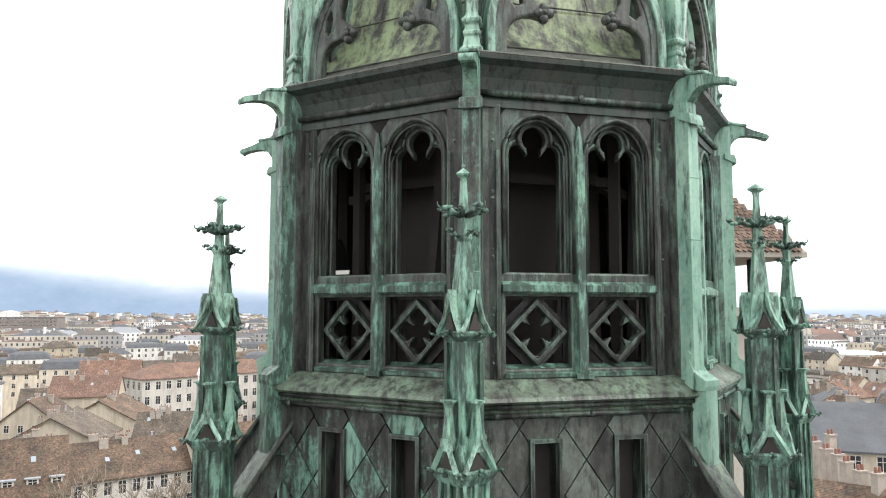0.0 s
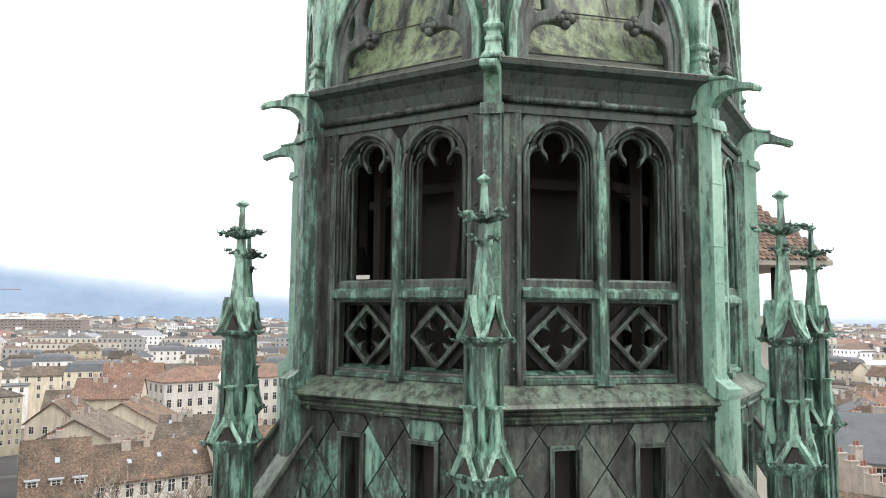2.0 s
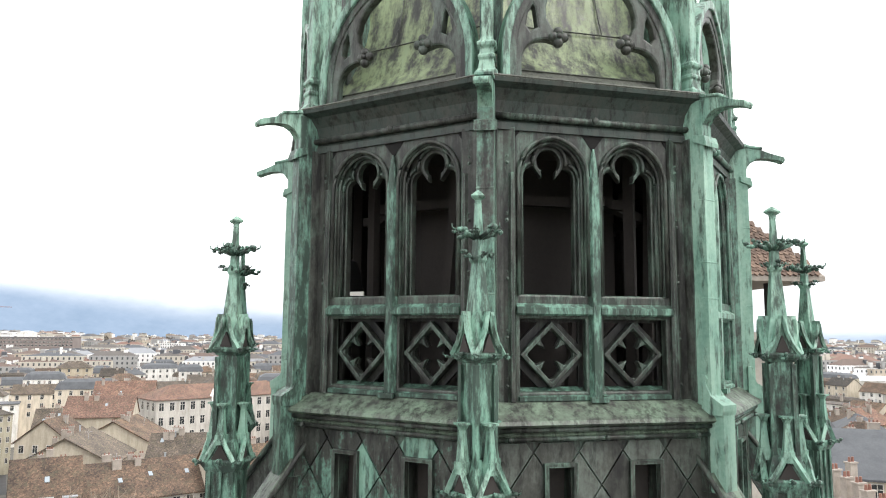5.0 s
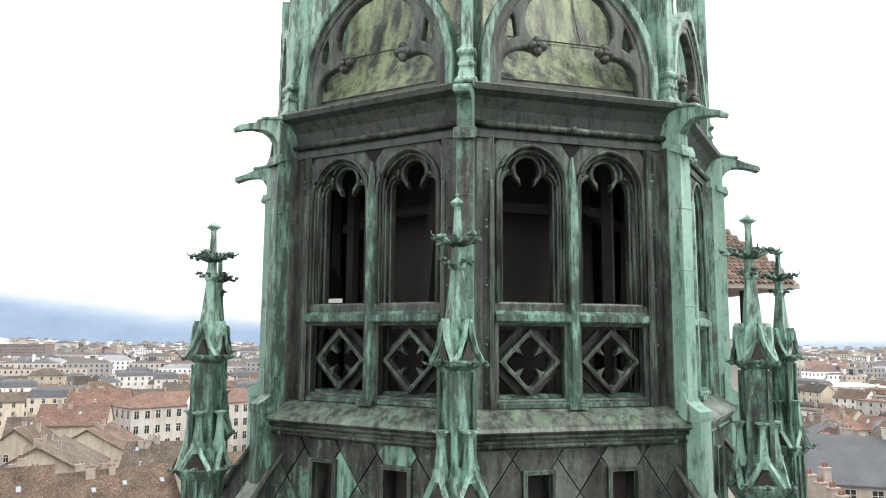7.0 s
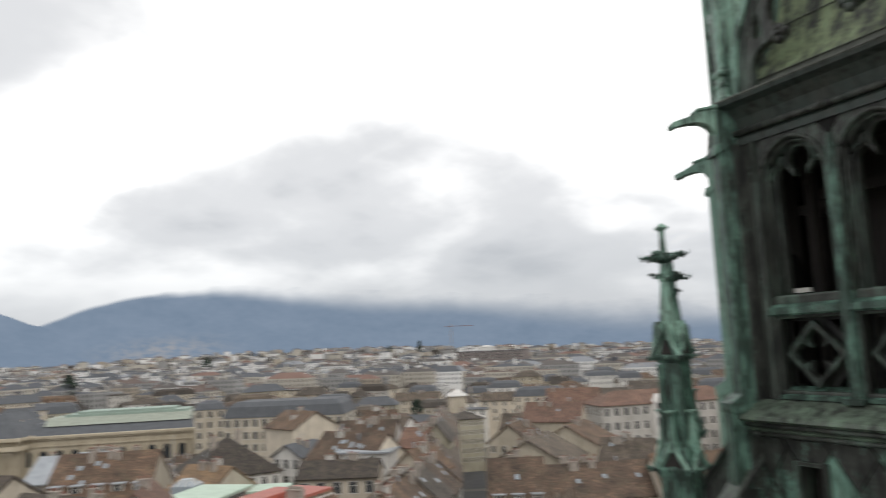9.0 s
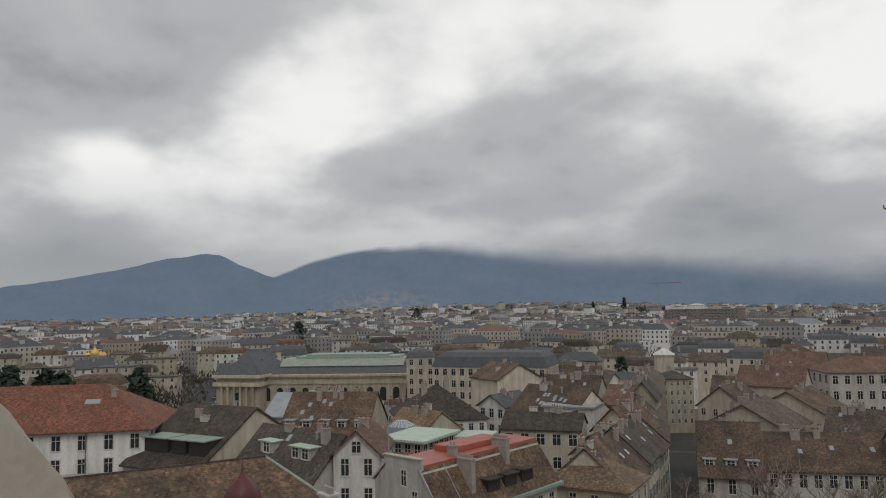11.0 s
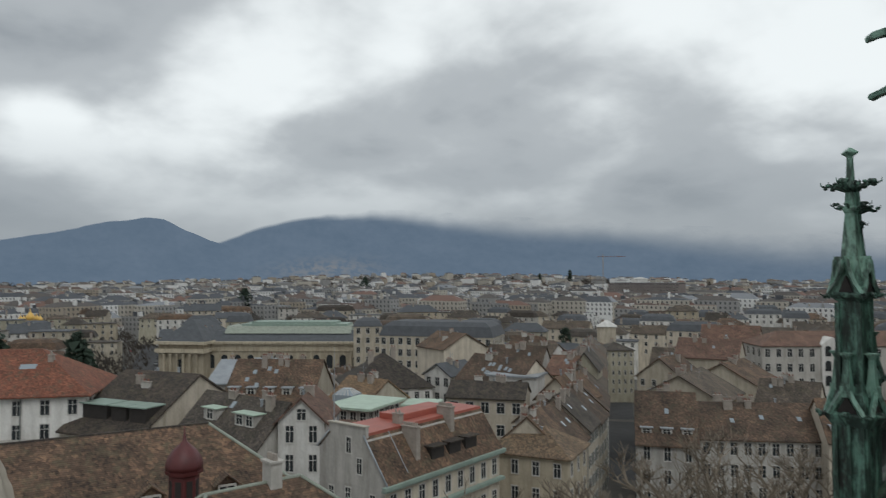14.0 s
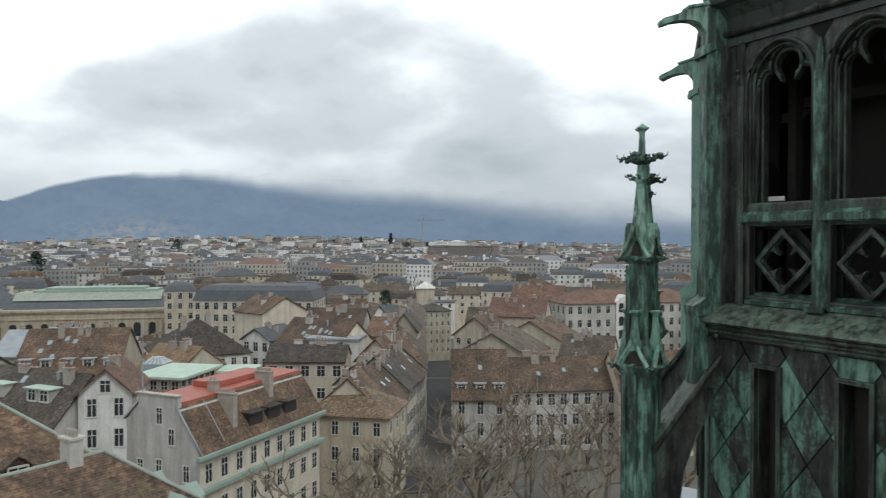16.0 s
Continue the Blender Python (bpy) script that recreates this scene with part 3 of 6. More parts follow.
# curved water spouts on the corners
bm = bmesh.new()
side = [(-2.60, 2.16), (-2.74, 2.165), (-2.86, 2.140), (-3.00, 2.112), (-3.150, 2.105), (-3.165, 2.08), (-3.150, 2.040), (-3.04, 2.052), (-2.94, 2.048), (-2.86, 2.025), (-2.79, 1.97), (-2.74, 1.89), (-2.70, 1.77), (-2.58, 1.77)]
prism(bm, side, "x", -0.062, 0.062)
box(bm, -0.078, 0.078, -2.92, -2.62, 2.135, 2.165)
for v in bm.verts:
    v.co.z -= 0.26 * max(0.0, -v.co.y - 2.74)
tube(bm, [(-0.085, -2.70, 1.755), (0.085, -2.70, 1.755)], 0.026, 8)
bevelled(bm, 0.007, 1)
round_all("water_spout", bm, M_GREEN, corner, "curved green copper water spout")

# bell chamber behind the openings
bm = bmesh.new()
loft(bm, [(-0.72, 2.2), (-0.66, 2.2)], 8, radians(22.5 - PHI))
part("chamber_floor", bm, M_WOOD_SHADE, spire)
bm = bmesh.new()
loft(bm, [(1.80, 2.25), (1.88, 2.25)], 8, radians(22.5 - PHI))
part("chamber_ceiling", bm, M_WOOD_SHADE, spire)
# core added so that no sky shows through the chamber
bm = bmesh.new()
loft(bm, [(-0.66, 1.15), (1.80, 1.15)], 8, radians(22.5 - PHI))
part("timber_core", bm, M_WOOD_SHADE, spire, "dark timber core added to block light through the chamber")
# solid dark core stands in for the shade inside the slits
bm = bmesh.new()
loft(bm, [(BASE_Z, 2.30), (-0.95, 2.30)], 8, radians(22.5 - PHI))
part("drum_core", bm, M_WOOD_SHADE, spire)
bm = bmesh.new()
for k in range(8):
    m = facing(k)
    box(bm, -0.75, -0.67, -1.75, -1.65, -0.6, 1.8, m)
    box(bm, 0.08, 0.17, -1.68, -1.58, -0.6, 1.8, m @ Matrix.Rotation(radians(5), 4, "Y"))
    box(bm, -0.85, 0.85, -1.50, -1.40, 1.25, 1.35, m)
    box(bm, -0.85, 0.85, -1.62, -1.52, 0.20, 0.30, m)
part("bell_frame", bm, M_WOOD_SHADE, spire, "heavy timber bell frame")
# unseen boards added at the back to keep daylight out
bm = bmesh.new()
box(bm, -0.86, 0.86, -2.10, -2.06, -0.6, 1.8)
round_all("shutter_board", bm, M_WOOD_SHADE, facing, "unseen boards added to block daylight from behind", which=range(2, 6))
bell_rows = [(0.10, 0.34), (0.16, 0.335), (0.28, 0.27), (0.48, 0.215), (0.66, 0.19), (0.76, 0.15), (0.80, 0.06), (0.92, 0.05)]
for k, u in ((1, 0.1),):
    bm = bmesh.new()
    loft(bm, bell_rows, 20, c=(u, -1.95))
    part("bell", bm, M_BELL_SHADE, spire, "dark bronze bell", facing(k), True)
# pale block drawn for the small white spot on the sill
bm = bmesh.new()
box(bm, -0.60, -0.44, -2.215, -2.20, 0.335, 0.375)
part("card", bm, M_SPOT, spire, "small pale block on the sill", facing(0))

# concave copper roof and the crown of open arches on it
bm = bmesh.new()
eave = [(-2.545, 2.150), (-2.50, 2.172), (-2.36, 2.24), (-2.262, 2.324)]
q = [[bm.verts.new((s * -a * 0.4142, a, z)) for s in (-1, 1)] for a, z in eave]
for a, c in zip(q, q[1:]):
    bm.faces.new((a[0], a[1], c[1], c[0]))
round_all("eave_apron", bm, M_EAVE, facing, "grey-brown copper apron along the eave", True)
bm = bmesh.new()
prof = [(-2.270, 2.330), (-2.22, 2.36), (-2.10, 2.52), (-2.00, 2.74), (-1.92, 3.0), (-1.86, 3.3), (-1.81, 3.7), (-1.77, 4.2)]
for (a, za), (b, zb) in zip(prof, prof[1:]):
    q = [bm.verts.new((a * 0.4142, a, za)), bm.verts.new((-a * 0.4142, a, za)), bm.verts.new((-b * 0.4142, b, zb)), bm.verts.new((b * 0.4142, b, zb))]
    bm.faces.new(q)
bmesh.ops.remove_doubles(bm, verts=bm.verts, dist=0.0005)
round_all("roof_panel", bm, M_ROOF, facing, "streaked olive copper roof", True)
bm = bmesh.new()
tube(bm, [(-0.94, -2.268, 2.328), (0.94, -2.268, 2.328)], 0.009, 4)
tube(bm, [(-0.80, -1.985, 2.86), (0.80, -1.985, 2.86)], 0.008, 4)
for x in (-0.28, 0.30):
    tube(bm, [(x, -1.985, 2.86), (x * 0.95, -1.93, 3.06), (x * 0.92, -1.87, 3.32), (x * 0.9, -1.82, 3.7)], 0.007, 4)
tube(bm, [(-1.04, -2.525, 2.165), (1.04, -2.525, 2.165)], 0.014, 5)
round_all("roof_seam", bm, M_EAVE, facing)

arch_o = pointed(0, 0.855, 2.20, 2.42, 1.06, 14)
arch_m = pointed(0, 0.805, 2.19, 2.42, 0.995, 14)
arch_i = pointed(0, 0.74, 2.18, 2.42, 0.91, 14)


def hoop(a, b, y, th, bv):
    ring = a[1:] + a[:1]
    back = b[1:] + b[:1]
    return plate([ring + back[::-1]], th, bv, y)


round_all("crown_arch", hoop(arch_o, arch_m, 2.44, 0.16, 0.012), M_GREEN, facing, "pointed green copper crown arch")
round_all("crown_arch_inner", hoop(arch_m, arch_i, 2.41, 0.10, 0.015), M_BROWN_G, facing)
half_open = [(0.69, 2.21), (0.69, 2.36)] + arc(0.445, 2.36, 0.245, 8, 96, 8) + [(0.345, 2.590), (0.335, 2.64), (0.395, 2.685), (0.452, 2.78), (0.460, 2.88), (0.430, 3.00), (0.355, 3.12), (0.22, 3.215), (0.0, 3.285)]
opening = half_open + [(-x, z) for x, z in reversed(half_open[:-1])]
eye = [(0.500, 2.680), (0.595, 2.625), (0.652, 2.695), (0.628, 2.82), (0.568, 2.94), (0.528, 2.88), (0.512, 2.77)]
head = pointed(0, 0.765, 2.19, 2.42, 0.94, 14)
tracery = plate([head[1:] + head[:1], opening, eye, [(-x, z) for x, z in reversed(eye)]], 0.10, 0.022, 2.395)
round_all("crown_tracery", tracery, M_TRACERY, facing, "cusped grey-green copper tracery under the crown arch")
for s in (-1, 1):
    bm = bmesh.new()
    for dx, dz, r in ((-0.005, 0.050, 0.046), (-0.056, 0.002, 0.046), (-0.002, -0.050, 0.048), (0.042, 0.0, 0.046)):
        ball(bm, (s * (0.335 + dx), -2.395, 2.612 + dz), r, 10, 7)
    ball(bm, (s * 0.335, -2.425, 2.612), 0.030, 8, 6)
    round_all("crown_boss", bm, M_TRACERY, facing, "four-lobed leaf boss", True)
bm = bmesh.new()
loft(bm, [(2.14, 0.10), (2.22, 0.095), (2.24, 0.075), (2.33, 0.062), (2.34, 0.075), (2.37, 0.075), (2.38, 0.062), (2.43, 0.058), (2.45, 0.082), (2.48, 0.085), (2.50, 0.062), (2.54, 0.050), (4.3, 0.046)], 4, 0, (0, -2.58))
box(bm, -0.034, 0.034, -2.57, -2.3, 2.2, 4.3)
bevelled(bm, 0.006, 1)
round_all("crown_shaft", bm, M_GREEN, corner, "moulded green copper shaft")
bm = bmesh.new()
box(bm, -0.10, 0.10, -2.25, -2.0, 2.3, 4.3)
round_all("crown_fin", bm, M_SHAFT, corner)


# ---- pinnacles on flying buttresses ----
def leaf_tuft(bm, c, out, r, rng):
    """A knobbly curled leaf: a few small lobes thrown outwards and up."""
    for i in range(6):
        o = Vector((rng.uniform(-0.5, 0.5), rng.uniform(-0.5, 0.5), rng.uniform(-0.5, 0.6))) * r
        p = Vector(c) + Vector(out) * r * (0.2 + 0.22 * i) + o * 0.8
        ball(bm, p, r * rng.uniform(0.28, 0.45), 6, 4, rng.uniform(0.6, 1.1))
    p = Vector(c) + Vector(out) * r * 1.5
    tube(bm, [p, p + Vector(out) * r * 0.5 + Vector((0, 0, r * 0.25)), p + Vector(out) * r * 0.55 + Vector((0, 0, r * 0.7))], r * 0.16, 5, 0.4)


def leaf_ring(z, reach, r, seed, diag=True):
    rng = random.Random(seed)
    bm = bmesh.new()
    for k in range(8 if diag else 4):
        a = math.pi / 4 * k if diag else math.pi / 2 * k
        out = (math.cos(a), math.sin(a), 0)
        q = 1.0 if k % 2 == 0 else 0.7
        tube(bm, [(0.02 * out[0], 0.02 * out[1], z - 0.05), (0.5 * reach * q * out[0], 0.5 * reach * q * out[1], z - 0.02), (reach * q * out[0] * 0.75, reach * q * out[1] * 0.75, z)], r * 0.32, 5)
        leaf_tuft(bm, (out[0] * reach * q * 0.62, out[1] * reach * q * 0.62, z), out, r * q, rng)
    return bm


def build_pinnacle():
    p = thing("pinnacle", (0, 0, 0), 0, "slender green copper pinnacle with leafy finial on a flying buttress", "pinnacle", "pinnacles round the spire")

    def square(name, bm, material, parent, label="", m=None, smooth=False):
        return part(name, bm, material, parent, label, pose(0, 0, 0, 0, 0, 45) @ (m or Matrix()), smooth)

    bm = bmesh.new()
    loft(bm, [(0.04, 0.076), (0.15, 0.063), (0.50, 0.037), (0.52, 0.048), (0.545, 0.048), (0.56, 0.036), (0.70, 0.030), (0.94, 0.020), (0.955, 0.022)], 4)
    square("spirelet", bevelled(bm, 0.004, 1), M_GREEN, p)
    bm = bmesh.new()
    loft(bm, [(0.94, 0.018), (0.975, 0.022), (0.995, 0.046), (1.006, 0.050), (1.030, 0.026), (1.050, 0.004)], 4, radians(45))
    square("finial_cap", bm, M_GREEN, p)
    square("leaf_crown", leaf_ring(0.735, 0.19, 0.062, 3), M_SHAFT, p, "leafy crocket ring", smooth=True)
    square("leaf_crown", leaf_ring(0.565, 0.12, 0.044, 5, False), M_SHAFT, p, "small leafy crocket ring", smooth=True)
    # gablets: four over the upper shaft, then a wider row lower down
    for z0, z1, hw, w, wid in ((-0.165, 0.125, 0.134, 0.105, 0.021),):
        for k in range(4):
            bm = bmesh.new()
            for s in (-1, 1):
                pts = [(s * hw * 0.98, -hw - 0.005, z0), (s * hw * 0.55, -hw, z0 + 0.085), (s * hw * 0.26, -hw, z0 + 0.18), (s * 0.016, -hw, z1 - 0.01)]
                tube(bm, pts, wid, 4, 0.9)
            # the gablet's two roof slopes run back to the spirelet
            for s in (-1, 1):
                rake = [(hw, z0), (hw * 0.72, z0 + 0.045), (hw * 0.55, z0 + 0.085), (hw * 0.26, z0 + 0.18), (0.004, z1)]
                top = [(bm.verts.new((s * x, -hw - 0.012, z + 0.02)), bm.verts.new((s * x, -x + 0.004, z + 0.02))) for x, z in rake]
                low = [(bm.verts.new((s * x, -hw - 0.012, z)), bm.verts.new((s * x, -x + 0.004, z))) for x, z in rake]
                for i in range(len(rake) - 1):
                    for row in (top, low):
                        bm.faces.new((row[i][0], row[i + 1][0], row[i + 1][1], row[i][1]))
                    bm.faces.new((top[i][0], top[i + 1][0], low[i + 1][0], low[i][0]))
            square("gablet", bm, M_GREEN, p, m=pose(0, 0, 0, 0, 0, 90 * k))
    bm = bmesh.new()
    loft(bm, [(-0.165, 0.120), (-0.05, 0.100), (0.06, 0.084), (0.12, 0.070)], 4)
    square("gablet_body", bm, M_GREEN, p)
    # solid dark wedges put the openings' shade into colour
    for k in range(4):
        bm = bmesh.new()
        prism(bm, [(-0.055, -0.150), (0.055, -0.150), (0.0, -0.015)], "y", -0.130, -0.07)
        square("gablet_opening", bm, M_WOOD_SHADE, p, "dark wedge in place of the shaded gablet opening", pose(0, 0, 0, 0, 0, 90 * k))
    # dark body stands in for the shaded gaps between colonnettes
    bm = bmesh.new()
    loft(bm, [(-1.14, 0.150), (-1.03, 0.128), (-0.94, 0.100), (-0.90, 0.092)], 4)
    square("lower_gablet_body", bm, M_STAIN_SHADE, p)
    bm = bmesh.new()
    loft(bm, [(-0.225, 0.098), (-0.205, 0.110), (-0.195, 0.132), (-0.165, 0.142), (-0.155, 0.136), (-0.15, 0.10)], 4)
    square("gablet_cornice", bevelled(bm, 0.005, 1), M_SHAFT, p)
    bm = bmesh.new()
    rng = random.Random(8)
    for k in range(8):
        a = math.pi / 4 * (k + 1)
        r = 0.190 if k % 2 == 0 else 0.140
        leaf_tuft(bm, (r * 0.9 * math.cos(a), r * 0.9 * math.sin(a), -0.18), (math.cos(a), math.sin(a), 0), 0.042, rng)
    square("cornice_leaves", bm, M_SHAFT, p, smooth=True)
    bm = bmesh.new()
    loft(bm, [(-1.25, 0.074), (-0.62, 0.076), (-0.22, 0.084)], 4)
    square("upper_shaft", bm, M_STAIN_SHADE, p, "shaft face dark with rain stain and recess shade")
    for k in range(4):
        bm = bmesh.new()
        loft(bm, [(-1.2, 0.018), (-0.24, 0.018)], 4, c=(0.086, 0.086))
        square("corner_roll", bm, M_SHAFT, p, m=pose(0, 0, 0, 0, 0, 90 * k))
    # colonnettes with flat caps leaning on the shaft, ending in gablets
    for k in range(4):
        m = pose(0, 0, 0, 0, 0, 90 * k)
        bm = bmesh.new()
        box(bm, -0.046, 0.046, -0.185, -0.090, -0.660, -0.645)
        loft(bm, [(-1.0, 0.042), (-0.76, 0.022), (-0.70, 0.019), (-0.66, 0.034)], 4, c=(0, -0.138))
        square("colonnette", bm, M_GREEN, p, m=m)
    for k in range(4):
        bm = bmesh.new()
        for c in (0.0,):
            for s in (-1, 1):
                tube(bm, [(c + s * 0.135, -0.175, -1.14), (c + s * 0.068, -0.172, -1.03), (c + s * 0.016, -0.165, -0.94)], 0.026, 4, 0.9)
            box(bm, c - 0.040, c + 0.040, -0.185, -0.09, -0.965, -0.915)

        square("lower_gablet", bm, M_GREEN, p, m=pose(0, 0, 0, 0, 0, 90 * k))
        # the same dark wedges for the shaded lower openings
        for c in (0.0,):
            bm = bmesh.new()
            prism(bm, [(c - 0.080, -1.13), (c + 0.080, -1.13), (c, -0.99)], "y", -0.158, -0.10)
            square("gablet_opening", bm, M_WOOD_SHADE, p, m=pose(0, 0, 0, 0, 0, 90 * k))
    bm = bmesh.new()
    loft(bm, [(-1.24, 0.135), (-1.20, 0.155), (-1.175, 0.170), (-1.145, 0.176), (-1.13, 0.166), (-1.12, 0.11)], 4)
    square("lower_cornice", bevelled(bm, 0.005, 1), M_SHAFT, p)
    bm = bmesh.new()
    rng = random.Random(11)
    for k in range(8):
        a = math.pi / 4 * (k + 1)
        r = 0.242 if k % 2 == 0 else 0.178
        leaf_tuft(bm, (r * 0.88 * math.cos(a), r * 0.88 * math.sin(a), -1.15), (math.cos(a), math.sin(a), 0), 0.048, rng)
    square("lower_leaves", bm, M_SHAFT, p, smooth=True)
    # rain stain, plus the shade between the ribs put into its tone
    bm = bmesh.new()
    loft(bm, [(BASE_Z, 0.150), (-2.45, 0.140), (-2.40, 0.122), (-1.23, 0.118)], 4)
    square("lower_shaft", bm, M_STAIN_SHADE, p, "shaft face dark with rain stain and recess shade")
    rib = None
    for k in range(4):
        for x in (-0.105, 0.0, 0.105):
            bm = rib
            if rib is None:
                bm = bmesh.new()
                box(bm, -0.018, 0.018, -0.140, -0.11, -2.4, -1.23)
            rib = square("rib", bm, M_SHAFT, p, m=pose(0, 0, 0, 0, 0, 90 * k) @ pose(x, 0, 0)).data
    # raking strut back to the drum: +y points to the spire
    bm = bmesh.new()
    top = [(0.10, -1.92), (0.60, -1.22), (0.72, -1.08)]
    under = [(0.84, -1.36), (0.66, -1.56), (0.50, -1.80), (0.38, -2.12), (0.33, -2.6), (0.33, BASE_Z), (0.10, BASE_Z)]
    prism(bm, [(y, z) for y, z in top + [(0.86, -1.08)] + under], "x", -0.06, 0.06)
    part("flying_strut", bevelled(bm, 0.01, 1), M_BROWN, p, "dark raking copper strut")
    bm = bmesh.new()
    prism(bm, [(0.08, -1.90), (0.08, -1.84), (0.58, -1.17), (0.56, -1.24)], "x", -0.135, 0.135)
    part("coping", bevelled(bm, 0.012, 1), M_SILL, p, "pale sloping coping of the strut")
    bm = bmesh.new()
    for s in (-1, 1):
        tube(bm, [(s * 0.125, 0.05, -1.93), (s * 0.125, 0.62, -1.17), (s * 0.125, 0.76, -1.00)], 0.028, 6)
    part("coping_roll", bm, M_BROWN, p, smooth=True)
    return p


RP = 3.322
first_pin = build_pinnacle()


def pin_pose(k):
    a = radians(45 * k + PHI)
    return pose(-RP * math.sin(a), SPIRE_Y - RP * math.cos(a), CAM_Z, 0, 0, -(45 * k + PHI))


for k in range(1, 8):
    copy_thing(first_pin, pin_pose(k))
first_pin.matrix_basis = pin_pose(0)


# ---- ground, hills and town ----
def at(az, d):
    """Plan position at a bearing (degrees, positive to the west of the spire) and distance from the eye."""
    return -d * math.sin(radians(az)), d * math.cos(radians(az))


def ground_z(x, y):
    d = math.hypot(x, y)
    t = min(1.0, max(0.0, (240 - d) / 150))
    return 12 * t * t * (3 - 2 * t)


bm = bmesh.new()
rings = [0, 20, 45, 70, 95, 120, 150, 180, 210, 240, 300, 450, 700, 1100, 1700, 2600, 3700, 4950]
rows_v = []
for r in rings:
    rows_v.append([bm.verts.new((r * math.cos(t), r * math.sin(t), ground_z(r, 0))) for t in (2 * math.pi * i / 72 for i in range(72))] if r else [bm.verts.new((0, 0, ground_z(0, 0)))])
for a, c in zip(rows_v, rows_v[1:]):
    for i in range(72):
        j = (i + 1) % 72
        bm.faces.new((a[i], c[i], c[j], a[j]) if len(a) > 1 else (a[0], c[i], c[j]))
tagged(part("ground", bm, M_GROUND, None, "grey-brown town ground reaching to the horizon", smooth=True), kind="structure", category="ground")

# far hills: glowing backdrop, haze blue put into the colour, head faded as cloud
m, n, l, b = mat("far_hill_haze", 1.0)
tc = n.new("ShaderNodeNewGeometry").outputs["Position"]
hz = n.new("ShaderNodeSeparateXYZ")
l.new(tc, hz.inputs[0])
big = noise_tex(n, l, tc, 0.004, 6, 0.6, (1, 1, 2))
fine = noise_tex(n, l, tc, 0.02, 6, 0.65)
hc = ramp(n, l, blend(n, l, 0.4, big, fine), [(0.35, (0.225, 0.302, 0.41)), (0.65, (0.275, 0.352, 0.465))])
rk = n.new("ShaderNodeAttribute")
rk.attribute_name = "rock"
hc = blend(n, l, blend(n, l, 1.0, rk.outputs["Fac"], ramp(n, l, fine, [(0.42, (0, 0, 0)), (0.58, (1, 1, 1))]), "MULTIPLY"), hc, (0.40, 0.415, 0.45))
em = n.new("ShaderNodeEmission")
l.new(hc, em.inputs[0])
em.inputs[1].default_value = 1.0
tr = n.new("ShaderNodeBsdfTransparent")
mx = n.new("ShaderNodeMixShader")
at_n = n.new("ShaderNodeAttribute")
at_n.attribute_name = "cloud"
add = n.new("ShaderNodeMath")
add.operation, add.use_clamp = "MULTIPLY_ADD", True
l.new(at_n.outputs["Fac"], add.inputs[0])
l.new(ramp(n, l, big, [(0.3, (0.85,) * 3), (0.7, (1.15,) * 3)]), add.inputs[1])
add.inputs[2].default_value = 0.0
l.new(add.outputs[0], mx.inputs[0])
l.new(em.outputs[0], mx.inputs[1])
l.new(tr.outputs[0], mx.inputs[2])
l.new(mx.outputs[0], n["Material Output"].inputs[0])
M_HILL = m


def hill(name, label, az0, az1, d, height, steps, seed, soft):
    """A ridge along bearings az0..az1: height(az) is its crest in degrees of elevation, soft(az) the share of it that fades into cloud."""
    bm = bmesh.new()
    lay = bm.verts.layers.float.new("cloud")
    quarry = bm.verts.layers.float.new("rock")
    prev, rows_n = None, 18
    for i in range(steps + 1):
        az = az0 + (az1 - az0) * i / steps
        x, y = at(az, d)
        top = CAM_Z + d * math.tan(radians(height(az) + 0.10 * noise.noise((az * 0.9, seed, 0)) + 0.04 * noise.noise((az * 4.0, seed, 1))))
        col = []
        for j in range(rows_n + 1):
            f = j / rows_n
            k = 1 - 0.10 * (1 - f) ** 1.5
            v = bm.verts.new((x * k, y * k, -4 + (top + 4) * f))
            s = soft(az) + 0.001
            q = max(0.0, min(1.0, (f - 1 + s) / s))
            v[lay] = (q * q * (3 - 2 * q) if s > 0.01 else 0.0) if az > 8 else 0.15 + 0.85 * q
            v[quarry] = 1.1 * math.exp(-((az - 58.5) / 3.4) ** 2 - ((f - 0.20) / 0.13) ** 2)
            col.append(v)
        if prev:
            for j in range(rows_n):
                bm.faces.new((prev[j], col[j], col[j + 1], prev[j + 1]))
        prev = col
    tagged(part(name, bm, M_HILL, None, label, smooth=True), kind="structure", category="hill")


def along(a, rows):
    """A smooth line through (bearing, elevation) rows."""
    for (a0, h0), (a1, h1) in zip(rows, rows[1:]):
        if a0 <= a <= a1:
            f = (a - a0) / (a1 - a0)
            return h0 + (h1 - h0) * (0.75 * f + 0.25 * f * f * (3 - 2 * f))
    return rows[0][1] if a < rows[0][0] else rows[-1][1]


def ridge_main(a):
    return along(a, [(-40, 0.4), (0, 1.3), (14, 2.6), (26, 3.45), (54, 5.25), (57.5, 4.9), (60.5, 4.55), (63.5, 3.8), (66.5, 2.6), (70.6, 0.4)])


def ridge_left(a):
    return along(a, [(62, 0.6), (66.4, 2.5), (68.9, 3.45), (70.3, 4.2), (71.4, 4.3), (74.2, 3.9), (77.9, 3.0), (81.5, 2.35), (84.9, 1.85), (95, 1.2), (118, 0.8)])


hill("far_hill", "long hill in painted haze blue, its crest faded as in low cloud", -40, 70.6, 4850, ridge_main, 200, 2.0, lambda a: max(0.06, min(0.42, 0.42 * (62 - a) / 18)) + max(0.0, min(0.40, (36 - a) / 30)) if a > 8 else 0.8)
hill("far_hill", "lower rounded hill in painted haze blue beyond the town", 62, 118, 4700, ridge_left, 120, 7.0, lambda a: 0.0)

